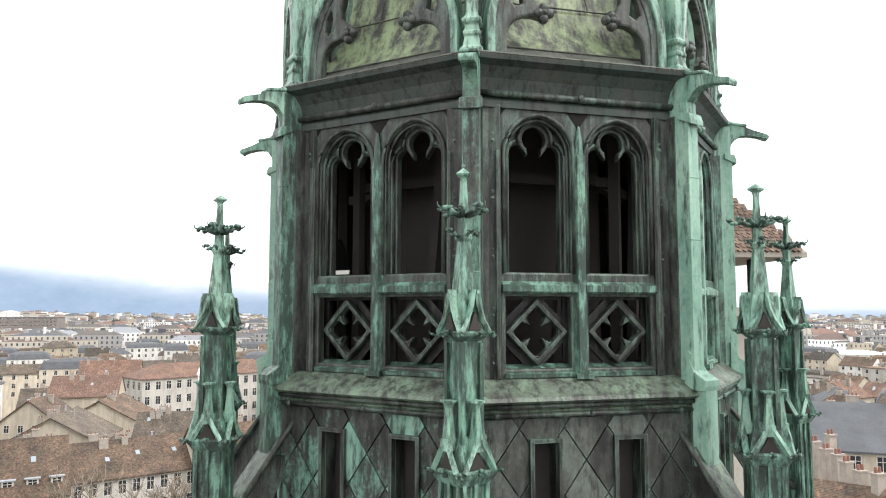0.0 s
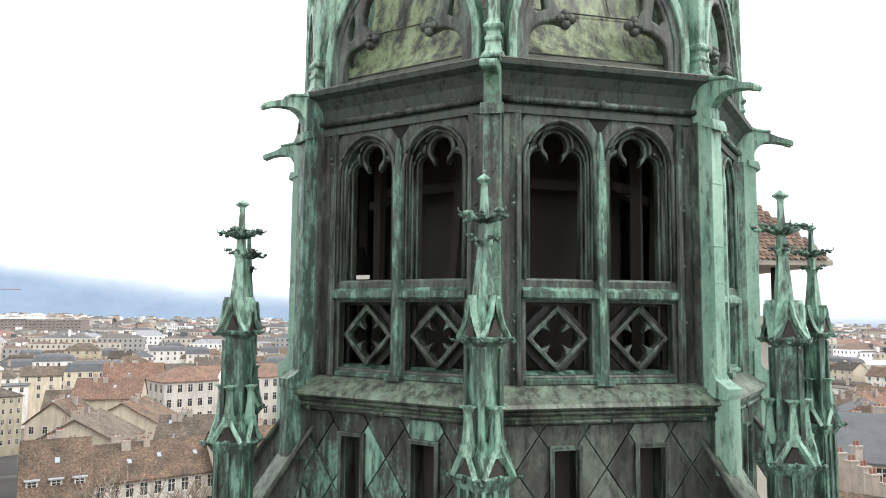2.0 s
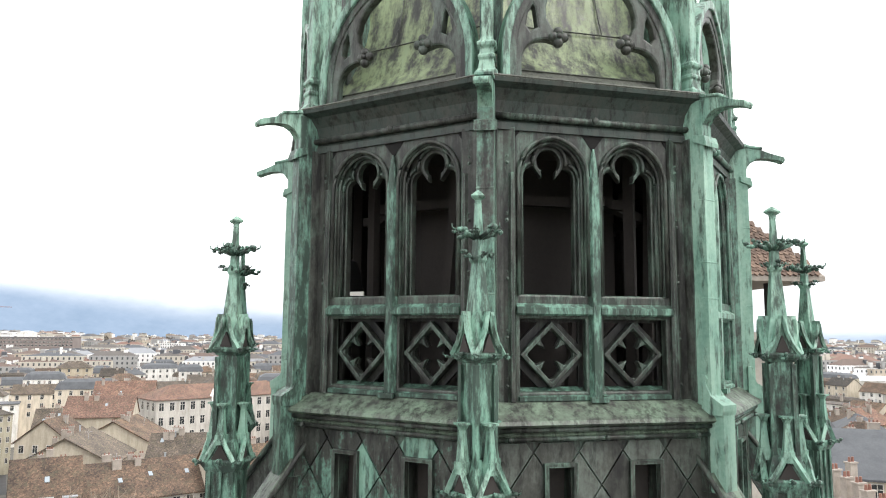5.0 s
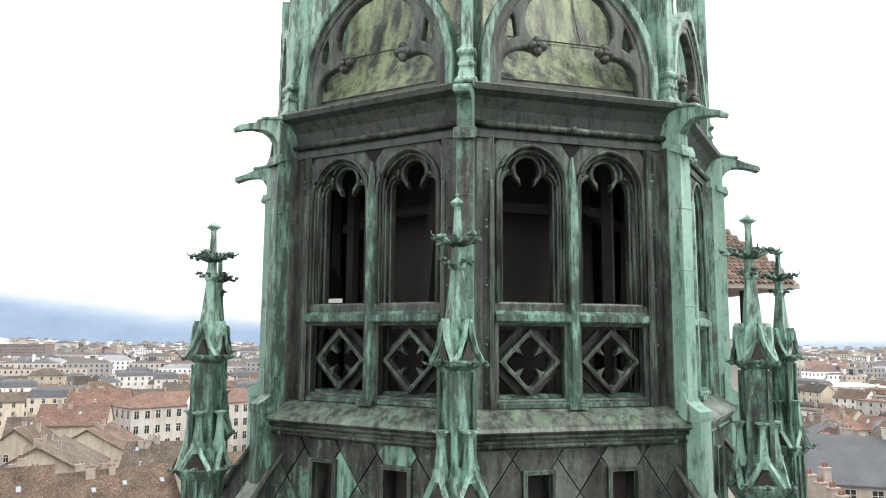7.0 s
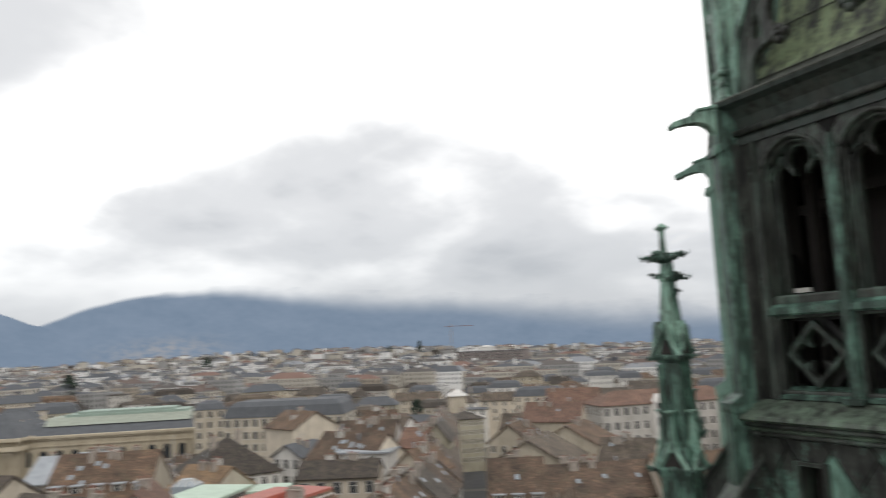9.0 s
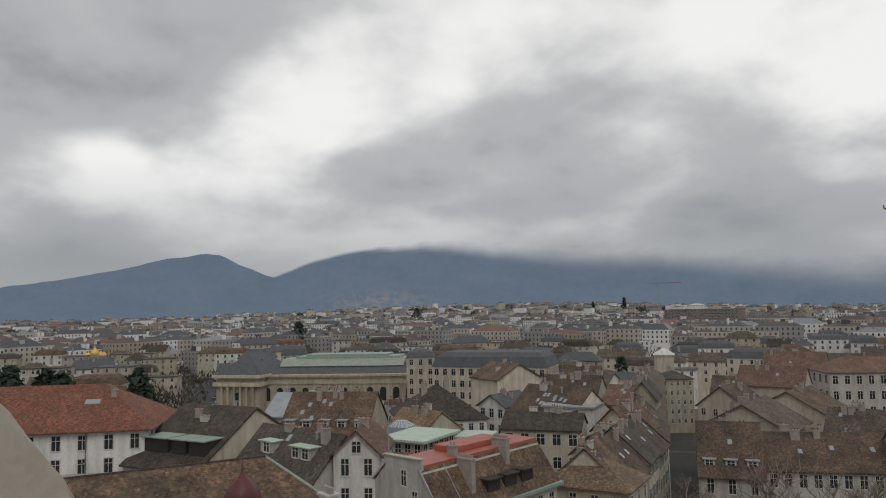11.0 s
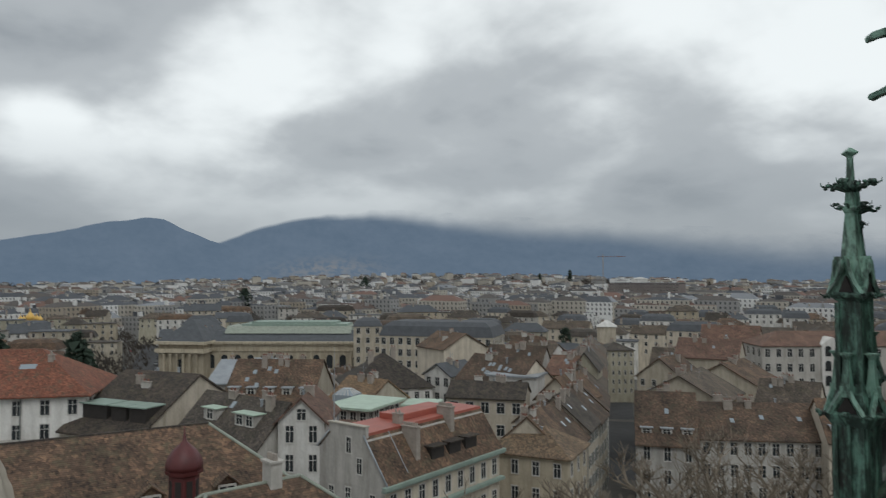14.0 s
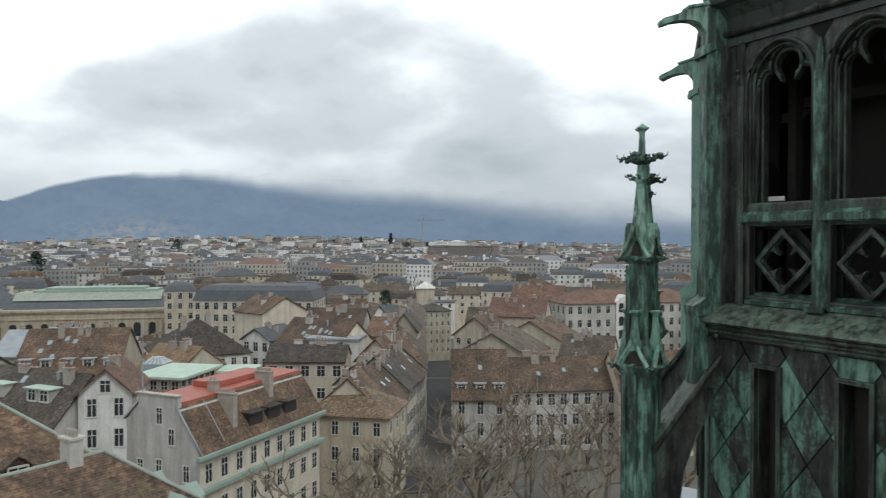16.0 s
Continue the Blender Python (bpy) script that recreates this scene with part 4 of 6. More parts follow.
TOWN = []      # footprints already taken: x, y, radius
HOUSE_COUNT = [0]
_window = {}


def relief(name, xs, zs, level, mats):
    """One shell of a window: cells between the lines xs and zs, each at its own depth, with its reveals. level(x, z) gives depth and material."""
    bm = bmesh.new()
    nx, nz = len(xs) - 1, len(zs) - 1
    cell = {(i, j): level((xs[i] + xs[i + 1]) / 2, (zs[j] + zs[j + 1]) / 2) for i in range(nx) for j in range(nz)}

    def face(pts, mi):
        bm.faces.new([bm.verts.new(p) for p in pts]).material_index = mi

    for (i, j), (y, mi) in cell.items():
        face([(xs[i], y, zs[j]), (xs[i + 1], y, zs[j]), (xs[i + 1], y, zs[j + 1]), (xs[i], y, zs[j + 1])], mi)
        for di, dj in ((1, 0), (0, 1), (-1, 0), (0, -1)):
            o = cell.get((i + di, j + dj))
            y2, m2 = o if o else (0.05, mi)
            if y2 <= y + 1e-5:
                continue
            a, b = {(1, 0): ((1, 0), (1, 1)), (-1, 0): ((0, 1), (0, 0)), (0, 1): ((1, 1), (0, 1)), (0, -1): ((0, 0), (1, 0))}[di, dj]
            p, q = (xs[i + a[0]], zs[j + a[1]]), (xs[i + b[0]], zs[j + b[1]])
            face([(p[0], y, p[1]), (q[0], y, q[1]), (q[0], y2, q[1]), (p[0], y2, p[1])], mi)
    bmesh.ops.remove_doubles(bm, verts=bm.verts, dist=0.0005)
    bmesh.ops.recalc_face_normals(bm, faces=bm.faces)
    me = bpy.data.meshes.new(name)
    bm.to_mesh(me)
    bm.free()
    for k in mats:
        me.materials.append(k)
    return me


def window_meshes(w, h, style):
    """Shared meshes of a window: surround and pane, with open shutters in style 1."""
    key = (round(w, 2), round(h, 2), style)
    if key not in _window:
        t, s = 0.10, w / 2 + 0.02 if style == 1 else 0.0
        xs = [-w / 2 - t, -w / 2, -0.035, 0.035, w / 2, w / 2 + t]
        if style == 1:
            xs = [-w / 2 - t - s] + xs + [w / 2 + t + s]
        zs = [-0.14, 0, h * 0.66, h * 0.66 + 0.06, h, h + 0.12]

        def level(x, z):
            if abs(x) > w / 2 + t:
                return (-0.06, 1) if 0 < z < h else (0.03, 0)
            if z < 0:
                return -0.09, 0
            if z > h or abs(x) > w / 2:
                return -0.05, 0
            if abs(x) < 0.035 or 0 < z - h * 0.66 < 0.06:
                return -0.03, 0
            return -0.012, 2

        mw = relief("window", xs, zs, level, (M_WINFRAME, M_SHUTTER, M_GLASS))
        me = relief("window_frame", xs, zs, lambda x, z: (level(x, z)[0], level(x, z)[1]) if level(x, z)[1] < 2 else (-0.006, 0), (M_WINFRAME, M_SHUTTER))
        bm = bmesh.new()
        box(bm, -w / 2, w / 2, -0.012, 0.05, 0, h)
        mg = bpy.data.meshes.new("window")
        bm.to_mesh(mg)
        bm.free()
        mg.materials.append(M_GLASS)
        _window[key] = (me, mg, mw)
    return _window[key]


def chimney(parent, x, y, z, w=0.9, d=0.6, h=1.6, pots=3):
    bm = bmesh.new()
    box(bm, x - w / 2, x + w / 2, y - d / 2, y + d / 2, z - 1.6, z + h)
    box(bm, x - w / 2 - 0.07, x + w / 2 + 0.07, y - d / 2 - 0.07, y + d / 2 + 0.07, z + h, z + h + 0.13)
    c = part("chimney", bm, M_CHIMNEY, parent)
    if pots > 3:
        pots = 3
    for i in range(pots):
        bm = bmesh.new()
        loft(bm, [(z + h + 0.13, 0.10), (z + h + 0.42, 0.085)], 8, c=(x + (i - (pots - 1) / 2) * w / max(1, pots), y))
        part("chimney_pot", bm, M_BRICK_RED, c)


def dormer(parent, x, y, z, w, h, depth, wall, roof, style="gable", turn=Matrix()):
    """A roof dormer that looks along -y, then is turned."""
    bm = bmesh.new()
    box(bm, x - w / 2, x + w / 2, y, y + depth, z - 0.4, z + h)
    if style == "gable":
        prism(bm, [(x - w / 2, z + h), (x + w / 2, z + h), (x, z + h + w * 0.4)], "y", y, y + depth)
    d = part("dormer", bm, wall, parent, m=turn.copy())
    bm = bmesh.new()
    if style == "gable":
        for s in (-1, 1):
            prism(bm, [(x, z + h + w * 0.4), (x, z + h + w * 0.4 + 0.10), (x + s * (w / 2 + 0.18), z + h - 0.04), (x + s * (w / 2 + 0.18), z + h - 0.14)], "y", y - 0.2, y + depth)
    else:
        box(bm, x - w / 2 - 0.2, x + w / 2 + 0.2, y - 0.25, y + depth, z + h, z + h + 0.10, Matrix.Translation((0, 0, 0)))
    part("dormer_roof", bm, roof, d)
    if wall is M_WOOD_SHADE:
        return d
    me, mg, mw = window_meshes(min(w * 0.7, 1.0), h * 0.78, 0)
    count = max(1, int(w / 1.3))
    for i in range(count):
        mm = pose(x + (i - (count - 1) / 2) * w / count, y - 0.02, z + 0.12 * h)
        part("dormer_window", mw, None, d, m=mm)
    return d


ROOF_BITS = []


def house(p1, p2, depth, eave, rise, roof="gable", wall=None, tiles=None, label="", windows=(3.2, 2.6), storeys=3, ww=1.0, wh=1.7,
          sides="fl", chim=1, style=0, group="", over=0.45, base=None, extra=None, deck=None, category="house", name="house", seed=0, split=None, lights=1):
    """A town house whose front eave runs from p1 to p2 (seen from the front, left to right); its body lies behind that line.
    windows: storey height and bay width."""
    (x1, y1), (x2, y2) = p1, p2
    L = math.hypot(x2 - x1, y2 - y1)
    rz = math.degrees(math.atan2(y2 - y1, x2 - x1))
    gz = base if base is not None else ground_z((x1 + x2) / 2, (y1 + y2) / 2) - 1
    h = thing(name, (x1, y1, gz), rz, label or "town house with pale rendered walls and tiled roof", category, group)
    HOUSE_COUNT[0] += 1
    r = random.Random(HOUSE_COUNT[0] * 7 + seed)
    c = Vector(((x1 + x2) / 2, (y1 + y2) / 2)) + depth / 2 * Vector((-(y2 - y1), x2 - x1)) / L
    split = math.hypot(c.x, c.y) < 105 if split is None else split
    TOWN.append((c.x, c.y, 0.5 * math.hypot(L, depth)))
    e, D = eave - gz, depth
    wall, tiles = wall or W_CREAM, tiles or M_TILE
    bm = bmesh.new()
    top = e + rise
    if roof == "gable":
        prism(bm, [(0, 0), (D, 0), (D, e), (D / 2, top), (0, e)], "x", 0, L)
    elif roof == "cross":
        prism(bm, [(0, 0), (L, 0), (L, e), (L / 2, top), (0, e)], "y", 0, D)
    else:
        box(bm, 0, L, 0, D, 0, e)
    part("wall", bm, wall, h)
    bm = bmesh.new()
    t, o = 0.22, over
    if roof == "gable":
        k = rise / (D / 2)
        for s in (0, 1):
            q = [(-o, e - o * k), (D / 2, top), (D / 2, top + t * 1.2), (-o, e - o * k + t)]
            prism(bm, q if not s else [(D - a, b2) for a, b2 in q], "x", -o * 0.5, L + o * 0.5)
        bx = 0
    elif roof == "cross":
        k = rise / (L / 2)
        for s in (0, 1):
            q = [(-o, e - o * k), (L / 2, top), (L / 2, top + t * 1.2), (-o, e - o * k + t)]
            prism(bm, q if not s else [(L - a, b2) for a, b2 in q], "y", -o, D + o * 0.5)
    elif roof in ("hip", "deck"):
        inset = min(L, D) / 2 * (0.98 if roof == "hip" else 0.84)
        lo = [(-o, -o), (L + o, -o), (L + o, D + o), (-o, D + o)]
        hi = [(inset, inset), (L - inset, inset), (L - inset, D - inset), (inset, D - inset)]
        a = [bm.verts.new((*q, e - 0.05)) for q in lo]
        a2 = [bm.verts.new((*q, e + 0.12)) for q in lo]
        b2 = [bm.verts.new((*q, top)) for q in hi]
        for i in range(4):
            j = (i + 1) % 4
            bm.faces.new((a[i], a[j], a2[j], a2[i]))
            bm.faces.new((a2[i], a2[j], b2[j], b2[i]))
        bm.faces.new(a[::-1]), bm.faces.new(b2)
    elif roof == "flat":
        box(bm, -o, L + o, -o, D + o, e, e + 0.3)
    elif roof == "mansard":
        lo, mi_, hi = 0.1, 1.1, 3.4
        for za, ia, zb, ib in ((e, -0.25, e + rise * 0.7, mi_), (e + rise * 0.7, mi_, top, hi)):
            lo4 = [(ia, ia), (L - ia, ia), (L - ia, D - ia), (ia, D - ia)]
            hi4 = [(ib, ib), (L - ib, ib), (L - ib, D - ib), (ib, D - ib)]
            a = [bm.verts.new((*q, za)) for q in lo4]
            b2 = [bm.verts.new((*q, zb)) for q in hi4]
            for i in range(4):
                j = (i + 1) % 4
                bm.faces.new((a[i], a[j], b2[j], b2[i]))
            bm.faces.new(a[::-1]), bm.faces.new(b2)
    rf = part("roof", bm, tiles, h)
    if deck:
        inset = min(L, D) / 2 * 0.84
        bm = bmesh.new()
        box(bm, inset - 0.2, L - inset + 0.2, inset - 0.2, D - inset + 0.2, top, top + 0.35)
        part("roof_deck", bm, deck, rf, "flat red-painted metal roof deck" if deck is M_RED_METAL else "")
    if windows:
        sh, bay = windows
        me, mg, mw = window_meshes(ww, wh, style)
        runs = [("f", L, lambda u, z: pose(u, -0.005, z, 0, 0, 0)), ("l", D, lambda u, z: pose(-0.005, D - u, z, 0, 0, -90)),
                ("r", D, lambda u, z: pose(L + 0.005, u, z, 0, 0, 90)), ("b", L, lambda u, z: pose(L - u, D + 0.005, z, 0, 0, 180))]
        for key, length, put in runs:
            if key not in sides:
                continue
            n = max(1, int((length - 0.6) / bay))
            for s in range(storeys):
                z = e - (s + 1) * sh + (sh - wh) * 0.62
                if z < 0.4:
                    continue
                for i in range(n):
                    if split:
                        w = part("window", mg, None, h, m=put((i + 0.5) * length / n, z))
                        part("window_frame", me, None, w)
                    else:
                        part("window", mw, None, h, m=put((i + 0.5) * length / n, z))
    for i in range(chim):
        if roof in ("gable",):
            chimney(h, r.uniform(0.12, 0.88) * L, D * r.choice((0.40, 0.6)), top - 0.6, r.uniform(0.7, 1.3), 0.6, r.uniform(1.0, 1.7), r.randint(2, 4))
        else:
            chimney(h, r.uniform(0.3, 0.7) * L, D * r.uniform(0.35, 0.65), top - 0.5, r.uniform(0.7, 1.3), 0.6, r.uniform(0.9, 1.6), r.randint(2, 3))
    if roof == "gable" and lights:
        k = math.atan2(rise, D / 2)
        for i in range(lights):
            f = r.uniform(0.35, 0.75)
            bm = bmesh.new()
            box(bm, -0.3, 0.3, -0.45, 0.45, -0.05, 0.09)
            part("skylight", bm, M_SKYLIGHT, rf, m=Matrix.Translation((r.uniform(0.1, 0.9) * L, f * D / 2, e + f * rise + 0.24)) @ Matrix.Rotation(k, 4, "X"))
    if extra:
        extra(h, L, D, e, top)
    if 45 < math.hypot(c.x, c.y) < 620 and roof in ("gable", "cross", "hip", "mansard") and L < 40:
        for i in range(2 + int(L / 6)):
            u, v = r.uniform(0.25, 0.75), r.uniform(0.35, 0.65)
            off = abs(v - 0.5) if roof == "gable" else abs(u - 0.5) if roof == "cross" else 0.25
            ROOF_BITS.append((h.matrix_basis @ Vector((u * L, v * D, e + rise * (1 - 2 * off))), rz, r.random(), r.random()))
    return h


# -- the houses below the cathedral --
def slab_stack(parent, x, y, z, length, h, pots, wall=None):
    """A broad chimney slab that stands across the eave line, with a row of small pots."""
    bm = bmesh.new()
    box(bm, x - 0.32, x + 0.32, y - length / 2, y + length / 2, z - 2.6, z + h)
    box(bm, x - 0.40, x + 0.40, y - length / 2 - 0.08, y + length / 2 + 0.08, z + h, z + h + 0.12)
    c = part("chimney", bm, wall or M_CHIMNEY, parent, "broad rendered chimney slab")
    for i in range(pots):
        bm = bmesh.new()
        loft(bm, [(z + h + 0.12, 0.13), (z + h + 0.45, 0.10)], 8, c=(x, y + length * ((i + 0.5) / pots - 0.5)))
        part("chimney_pot", bm, M_CHIMNEY, c)


def shed_dormer(parent, x, y, z, w, h, depth, roof):
    """A dormer under one slab: a solid dark box stands for its shaded opening."""
    bm = bmesh.new()
    box(bm, x - w / 2, x + w / 2, y, y + depth, z - 0.8, z + h)
    d = part("dormer", bm, M_WOOD_SHADE, parent, "solid dark dormer box for a shaded opening")
    bm = bmesh.new()
    box(bm, x - w / 2 - 0.15, x + w / 2 + 0.15, y - 0.3, y + depth, z + h, z + h + 0.14)
    part("dormer_roof", bm, roof, d)


def corner_house():
    """The big house with a truncated roof, red deck, raised end wall and green cornices."""
    (x1, y1), (x2, y2) = at(54.0, 71.6), at(45.2, 87.2)
    L, D, gz = math.hypot(x2 - x1, y2 - y1), 12.6, 9.0
    e, d0, d1, dz = 25.0 - gz, 2.75, 7.6, 4.0
    h = thing("house", (x1, y1, gz), math.degrees(math.atan2(y2 - y1, x2 - x1)), "cream corner house with brown tiles, red deck and green cornices", "house")
    TOWN.append(((x1 + x2) / 2 - 6, (y1 + y2) / 2, 12))
    bm = bmesh.new()
    prism(bm, [(0, 0), (D, 0), (D, e - 1.5), (D - 0.3, e - 1.5), (d1 + 0.3, e + dz - 0.15), (d0 - 0.3, e + dz - 0.15), (0, e)], "x", 0, L)
    part("wall", bm, W_GREY, h)
    bm = bmesh.new()
    box(bm, 0.0, L, -0.08, 0.0, 0, e - 0.5)
    part("front_facade", bm, W_CREAM, h, "cream rendered street front")
    # the raised end wall with its slim windows
    bm = bmesh.new()
    box(bm, -0.02, 0.38, d0 - 0.2, d1 + 0.1, e - 0.8, e + dz + 1.05)
    wall = part("end_wall", bm, W_GREY, h, "raised grey end wall")
    bm = bmesh.new()
    box(bm, -0.2, 0.46, d0 - 0.3, d1 + 0.2, e + dz + 1.05, e + dz + 1.17)
    part("wall_coping", bm, M_LEDGE, wall)
    bm = bmesh.new()
    prism(bm, [(-0.5, e - 0.55), (d0, e + dz), (d0, e + dz + 0.25), (-0.5, e - 0.30)], "x", -0.1, L + 0.2)
    prism(bm, [(d1, e + dz), (D + 0.5, e - 1.5), (D + 0.5, e - 1.25), (d1, e + dz + 0.25)], "x", -0.1, L + 0.2)
    rf = part("roof", bm, M_TILE, h)
    for y, z0, z1 in ((-0.5, e - 0.3, 0), (D + 0.5, e - 1.25, 0)):
        bm = bmesh.new()
        tube(bm, [(-0.12, y, z0 + 0.02), (-0.12, d0 if y < 0 else d1, e + dz + 0.25)], 0.10, 6)
        part("verge", bm, M_ZINC, rf, smooth=True)
    bm = bmesh.new()
    tube(bm, [(3.4, 0.0, e + 0.35), (3.4, d0, e + dz + 0.27)], 0.06, 5)
    part("roof_seam", bm, M_ZINC, rf)
    bm = bmesh.new()
    box(bm, 0.4, L, d0 - 0.1, d1 + 0.1, e + dz + 0.05, e + dz + 0.42)
    deck = part("roof_deck", bm, M_RED_METAL, h, "flat red-painted metal roof deck")
    bm = bmesh.new()
    box(bm, 7.0, 15.5, d0 + 1.5, d1 - 0.3, e + dz + 0.42, e + dz + 1.05)
    part("deck_box", bevelled(bm, 0.05, 1), M_RED_METAL, deck)
    bm = bmesh.new()
    box(bm, -0.75, L + 0.5, -0.75, -0.30, e - 0.55, e - 0.20)
    box(bm, -0.60, L + 0.4, -0.60, -0.10, e - 0.75, e - 0.55)
    part("gutter", bm, M_MINT, h, "green copper eaves cornice")
    bm = bmesh.new()
    box(bm, -0.65, L + 0.3, -0.70, 0.0, e - 3.75, e - 3.40)
    part("ledge", bm, M_MINT, h, "green copper ledge between storeys")
    for x in (8.6, 11.6, 14.6):
        shed_dormer(h, x, 0.25, e + 0.55, 2.1, 1.45, 2.2, M_TILE_DARK)
    slab_stack(h, 5.6, 1.5, e + 2.5, 2.0, 1.9, 6)
    slab_stack(h, 12.9, 2.6, e + 3.4, 2.0, 1.9, 7)
    slab_stack(h, 6.0, d0 + 0.9, e + dz + 0.4, 1.0, 1.0, 2)
    me, mg, mw = window_meshes(0.85, 1.75, 0)
    for i in range(9):
        for k, z in enumerate((e - 3.0, e - 6.6, e - 10.0)):
            w = part("window", mg, None, h, m=pose(L * (i + 0.5) / 9, -0.085, z))
            part("window_frame", me, None, w)
    me, mg, mw = window_meshes(0.65, 1.5, 0)
    for y, z, q in ((4.9, e + 2.3, -0.025), (3.4, e + 0.4, -0.025), (5.0, e - 2.7, -0.005), (7.4, e - 2.9, -0.005), (1.6, e - 2.9, -0.005), (5.2, e - 5.2, -0.005), (7.2, e - 5.4, -0.005)):
        w = part("window", mg, None, h, m=pose(q, y, z, 0, 0, -90))
        part("window_frame", me, None, w)
    mast = thing("roof_mast", (0, 0, 0), 0, "thin grey metal mast on the end wall", "mast")
    mast.matrix_basis = h.matrix_basis @ pose(0.15, d1 - 0.4, e + dz + 1.17)
    bm = bmesh.new()
    loft(bm, [(0, 0.05), (3.0, 0.04), (7.5, 0.025)], 6)
    part("mast_pole", bm, M_ZINC, mast)


corner_house()


def gable_windows(h, L, D, e, top):
    me, mg, mw = window_meshes(0.9, 1.1, 0)
    w = part("window", mg, None, h, m=pose(L / 2, -0.005, e + 0.15))
    part("window_frame", me, None, w)


house(at(62.1, 79), at(58.6, 78), 8, 29.9, 2.3, "cross", W_WHITE, M_TILE_RED, "white gabled house with a red tiled roof", (3.0, 1.9), 4, 0.8, 1.7, "fl", 0, extra=gable_windows)
house(at(58.98, 87.4), at(56.9, 86.0), 5, 26.5, 1.2, "gable", W_WHITE, M_TILE_RED, "low white annexe under a red pent roof", (3.2, 1.5), 3, 0.7, 1.6, "f", 0, lights=0)
house(at(58.25, 93.6), at(55.3, 90.6), 8, 28.6, 0.3, "flat", W_GREY, M_MINT_PALE, "roof pavilion with a flat pale green copper roof", (2.7, 1.1), 1, 0.8, 1.9, "fr", 0, over=0.7, name="roof_pavilion", category="pavilion")
lx, ly = at(56.9, 104)
lantern = thing("roof_lantern", (lx, ly, 27.5), 30, "ribbed glass roof lantern between the roofs", "skylight")
bm = bmesh.new()
loft(bm, [(0, 1.5), (1.1, 1.5), (1.8, 0.6), (1.85, 0.6)], 4)
part("glazing", bm, M_SKYLIGHT, lantern)
for k in range(4):
    for q in (-0.6, -0.2, 0.2, 0.6):
        bm = bmesh.new()
        tube(bm, [(1.5 * q, -1.52, 1.1), (0.6 * q, -0.62, 1.84)], 0.06, 4)
        part("glazing_bar", bm, M_WINFRAME, lantern, m=pose(0, 0, 0, 0, 0, 90 * k))


# long roofs nearest below the tower, with a red cupola
def church_dormers(h, L, D, e, top):
    copper_hips(h, L, D, e, top)
    for i in range(6):
        dormer(h, L * (0.2 + 0.12 * i), 2.9, e + 2.2, 1.3, 1.1, 2.4, M_TILE, M_TILE)


def copper_hips(h, L, D, e, top):
    k = D / 2 * 0.98
    for x0, x1, y0, y1 in ((-0.6, k, -0.6, k), (L + 0.6, L - k, -0.6, k), (L + 0.6, L - k, D + 0.6, D - k), (-0.6, k, D + 0.6, D - k)):
        bm = bmesh.new()
        tube(bm, [(x0, y0, e + 0.14), (x1, y1, top + 0.02)], 0.10, 6)
        part("hip_coping", bm, M_COPING, h, "pale grey-green hip coping", smooth=True)
    bm = bmesh.new()
    tube(bm, [(k, D / 2, top + 0.02), (L - k, D / 2, top + 0.02)], 0.11, 6)
    part("ridge_coping", bm, M_TILE_DARK if L > 30 else M_COPING, h, "ridge coping", smooth=True)
    for a, c in (((-0.6, -0.66), (L + 0.6, -0.66)), ((L + 0.66, -0.6), (L + 0.66, D + 0.6))):
        bm = bmesh.new()
        tube(bm, [(*a, e + 0.02), (*c, e + 0.02)], 0.11, 6)
        part("gutter", bm, M_MINT, h, "green copper eaves gutter", smooth=True)


def hips_and_dormers(h, L, D, e, top):
    copper_hips(h, L, D, e, top)
    for q in (0.50, 0.64, 0.78):
        dormer(h, L * q, 1.9, e + 1.5, 1.1, 1.0, 2.2, M_TILE_RED, M_MINT)
    for q in (0.34, 0.62):
        dormer(h, D * q, 1.6, e + 1.3, 1.1, 1.0, 2.2, M_TILE_RED, M_MINT, turn=pose(L, 0, 0, 0, 0, 90))
    slab_stack(h, L * 0.56, D / 2, top + 0.1, 0.9, 0.9, 3, W_GREY)


house(at(102.5, 46), at(56.2, 47.0), 15, 29.0, 6.2, "hip", W_GREY, M_TILE, "long near building with mossy brown tiled hip roof", None, chim=0, extra=church_dormers, over=0.6)
house(at(72.7, 30.0), at(49.2, 38.0), 11, 29.6, 5.0, "hip", W_GREY, M_TILE, "near building with brown tiled roof and green copper ridges", None, chim=0, over=0.6, extra=hips_and_dormers)
cup = thing("cupola", (*at(68.8, 42.0), 31.0), 0, "dark red painted octagonal roof cupola", "cupola")
bm = bmesh.new()
loft(bm, [(0, 1.0), (1.6, 0.82), (1.7, 0.92), (1.85, 0.92), (1.9, 0.72), (3.4, 0.72), (3.5, 0.88), (3.7, 0.92)], 8)
part("lantern", bm, M_CUPOLA, cup)
bm = bmesh.new()
loft(bm, [(3.7, 0.88), (3.95, 0.90), (4.35, 0.80), (4.75, 0.56), (5.0, 0.30), (5.2, 0.12), (5.5, 0.06), (6.0, 0.02)], 8)
part("dome", bm, M_CUPOLA, cup, smooth=True)
for k in range(8):
    bm = bmesh.new()
    box(bm, -0.16, 0.16, -0.745, -0.70, 2.1, 3.2)
    part("louvre", bm, M_WOOD_SHADE, cup, m=pose(0, 0, 0, 0, 0, 45 * k))

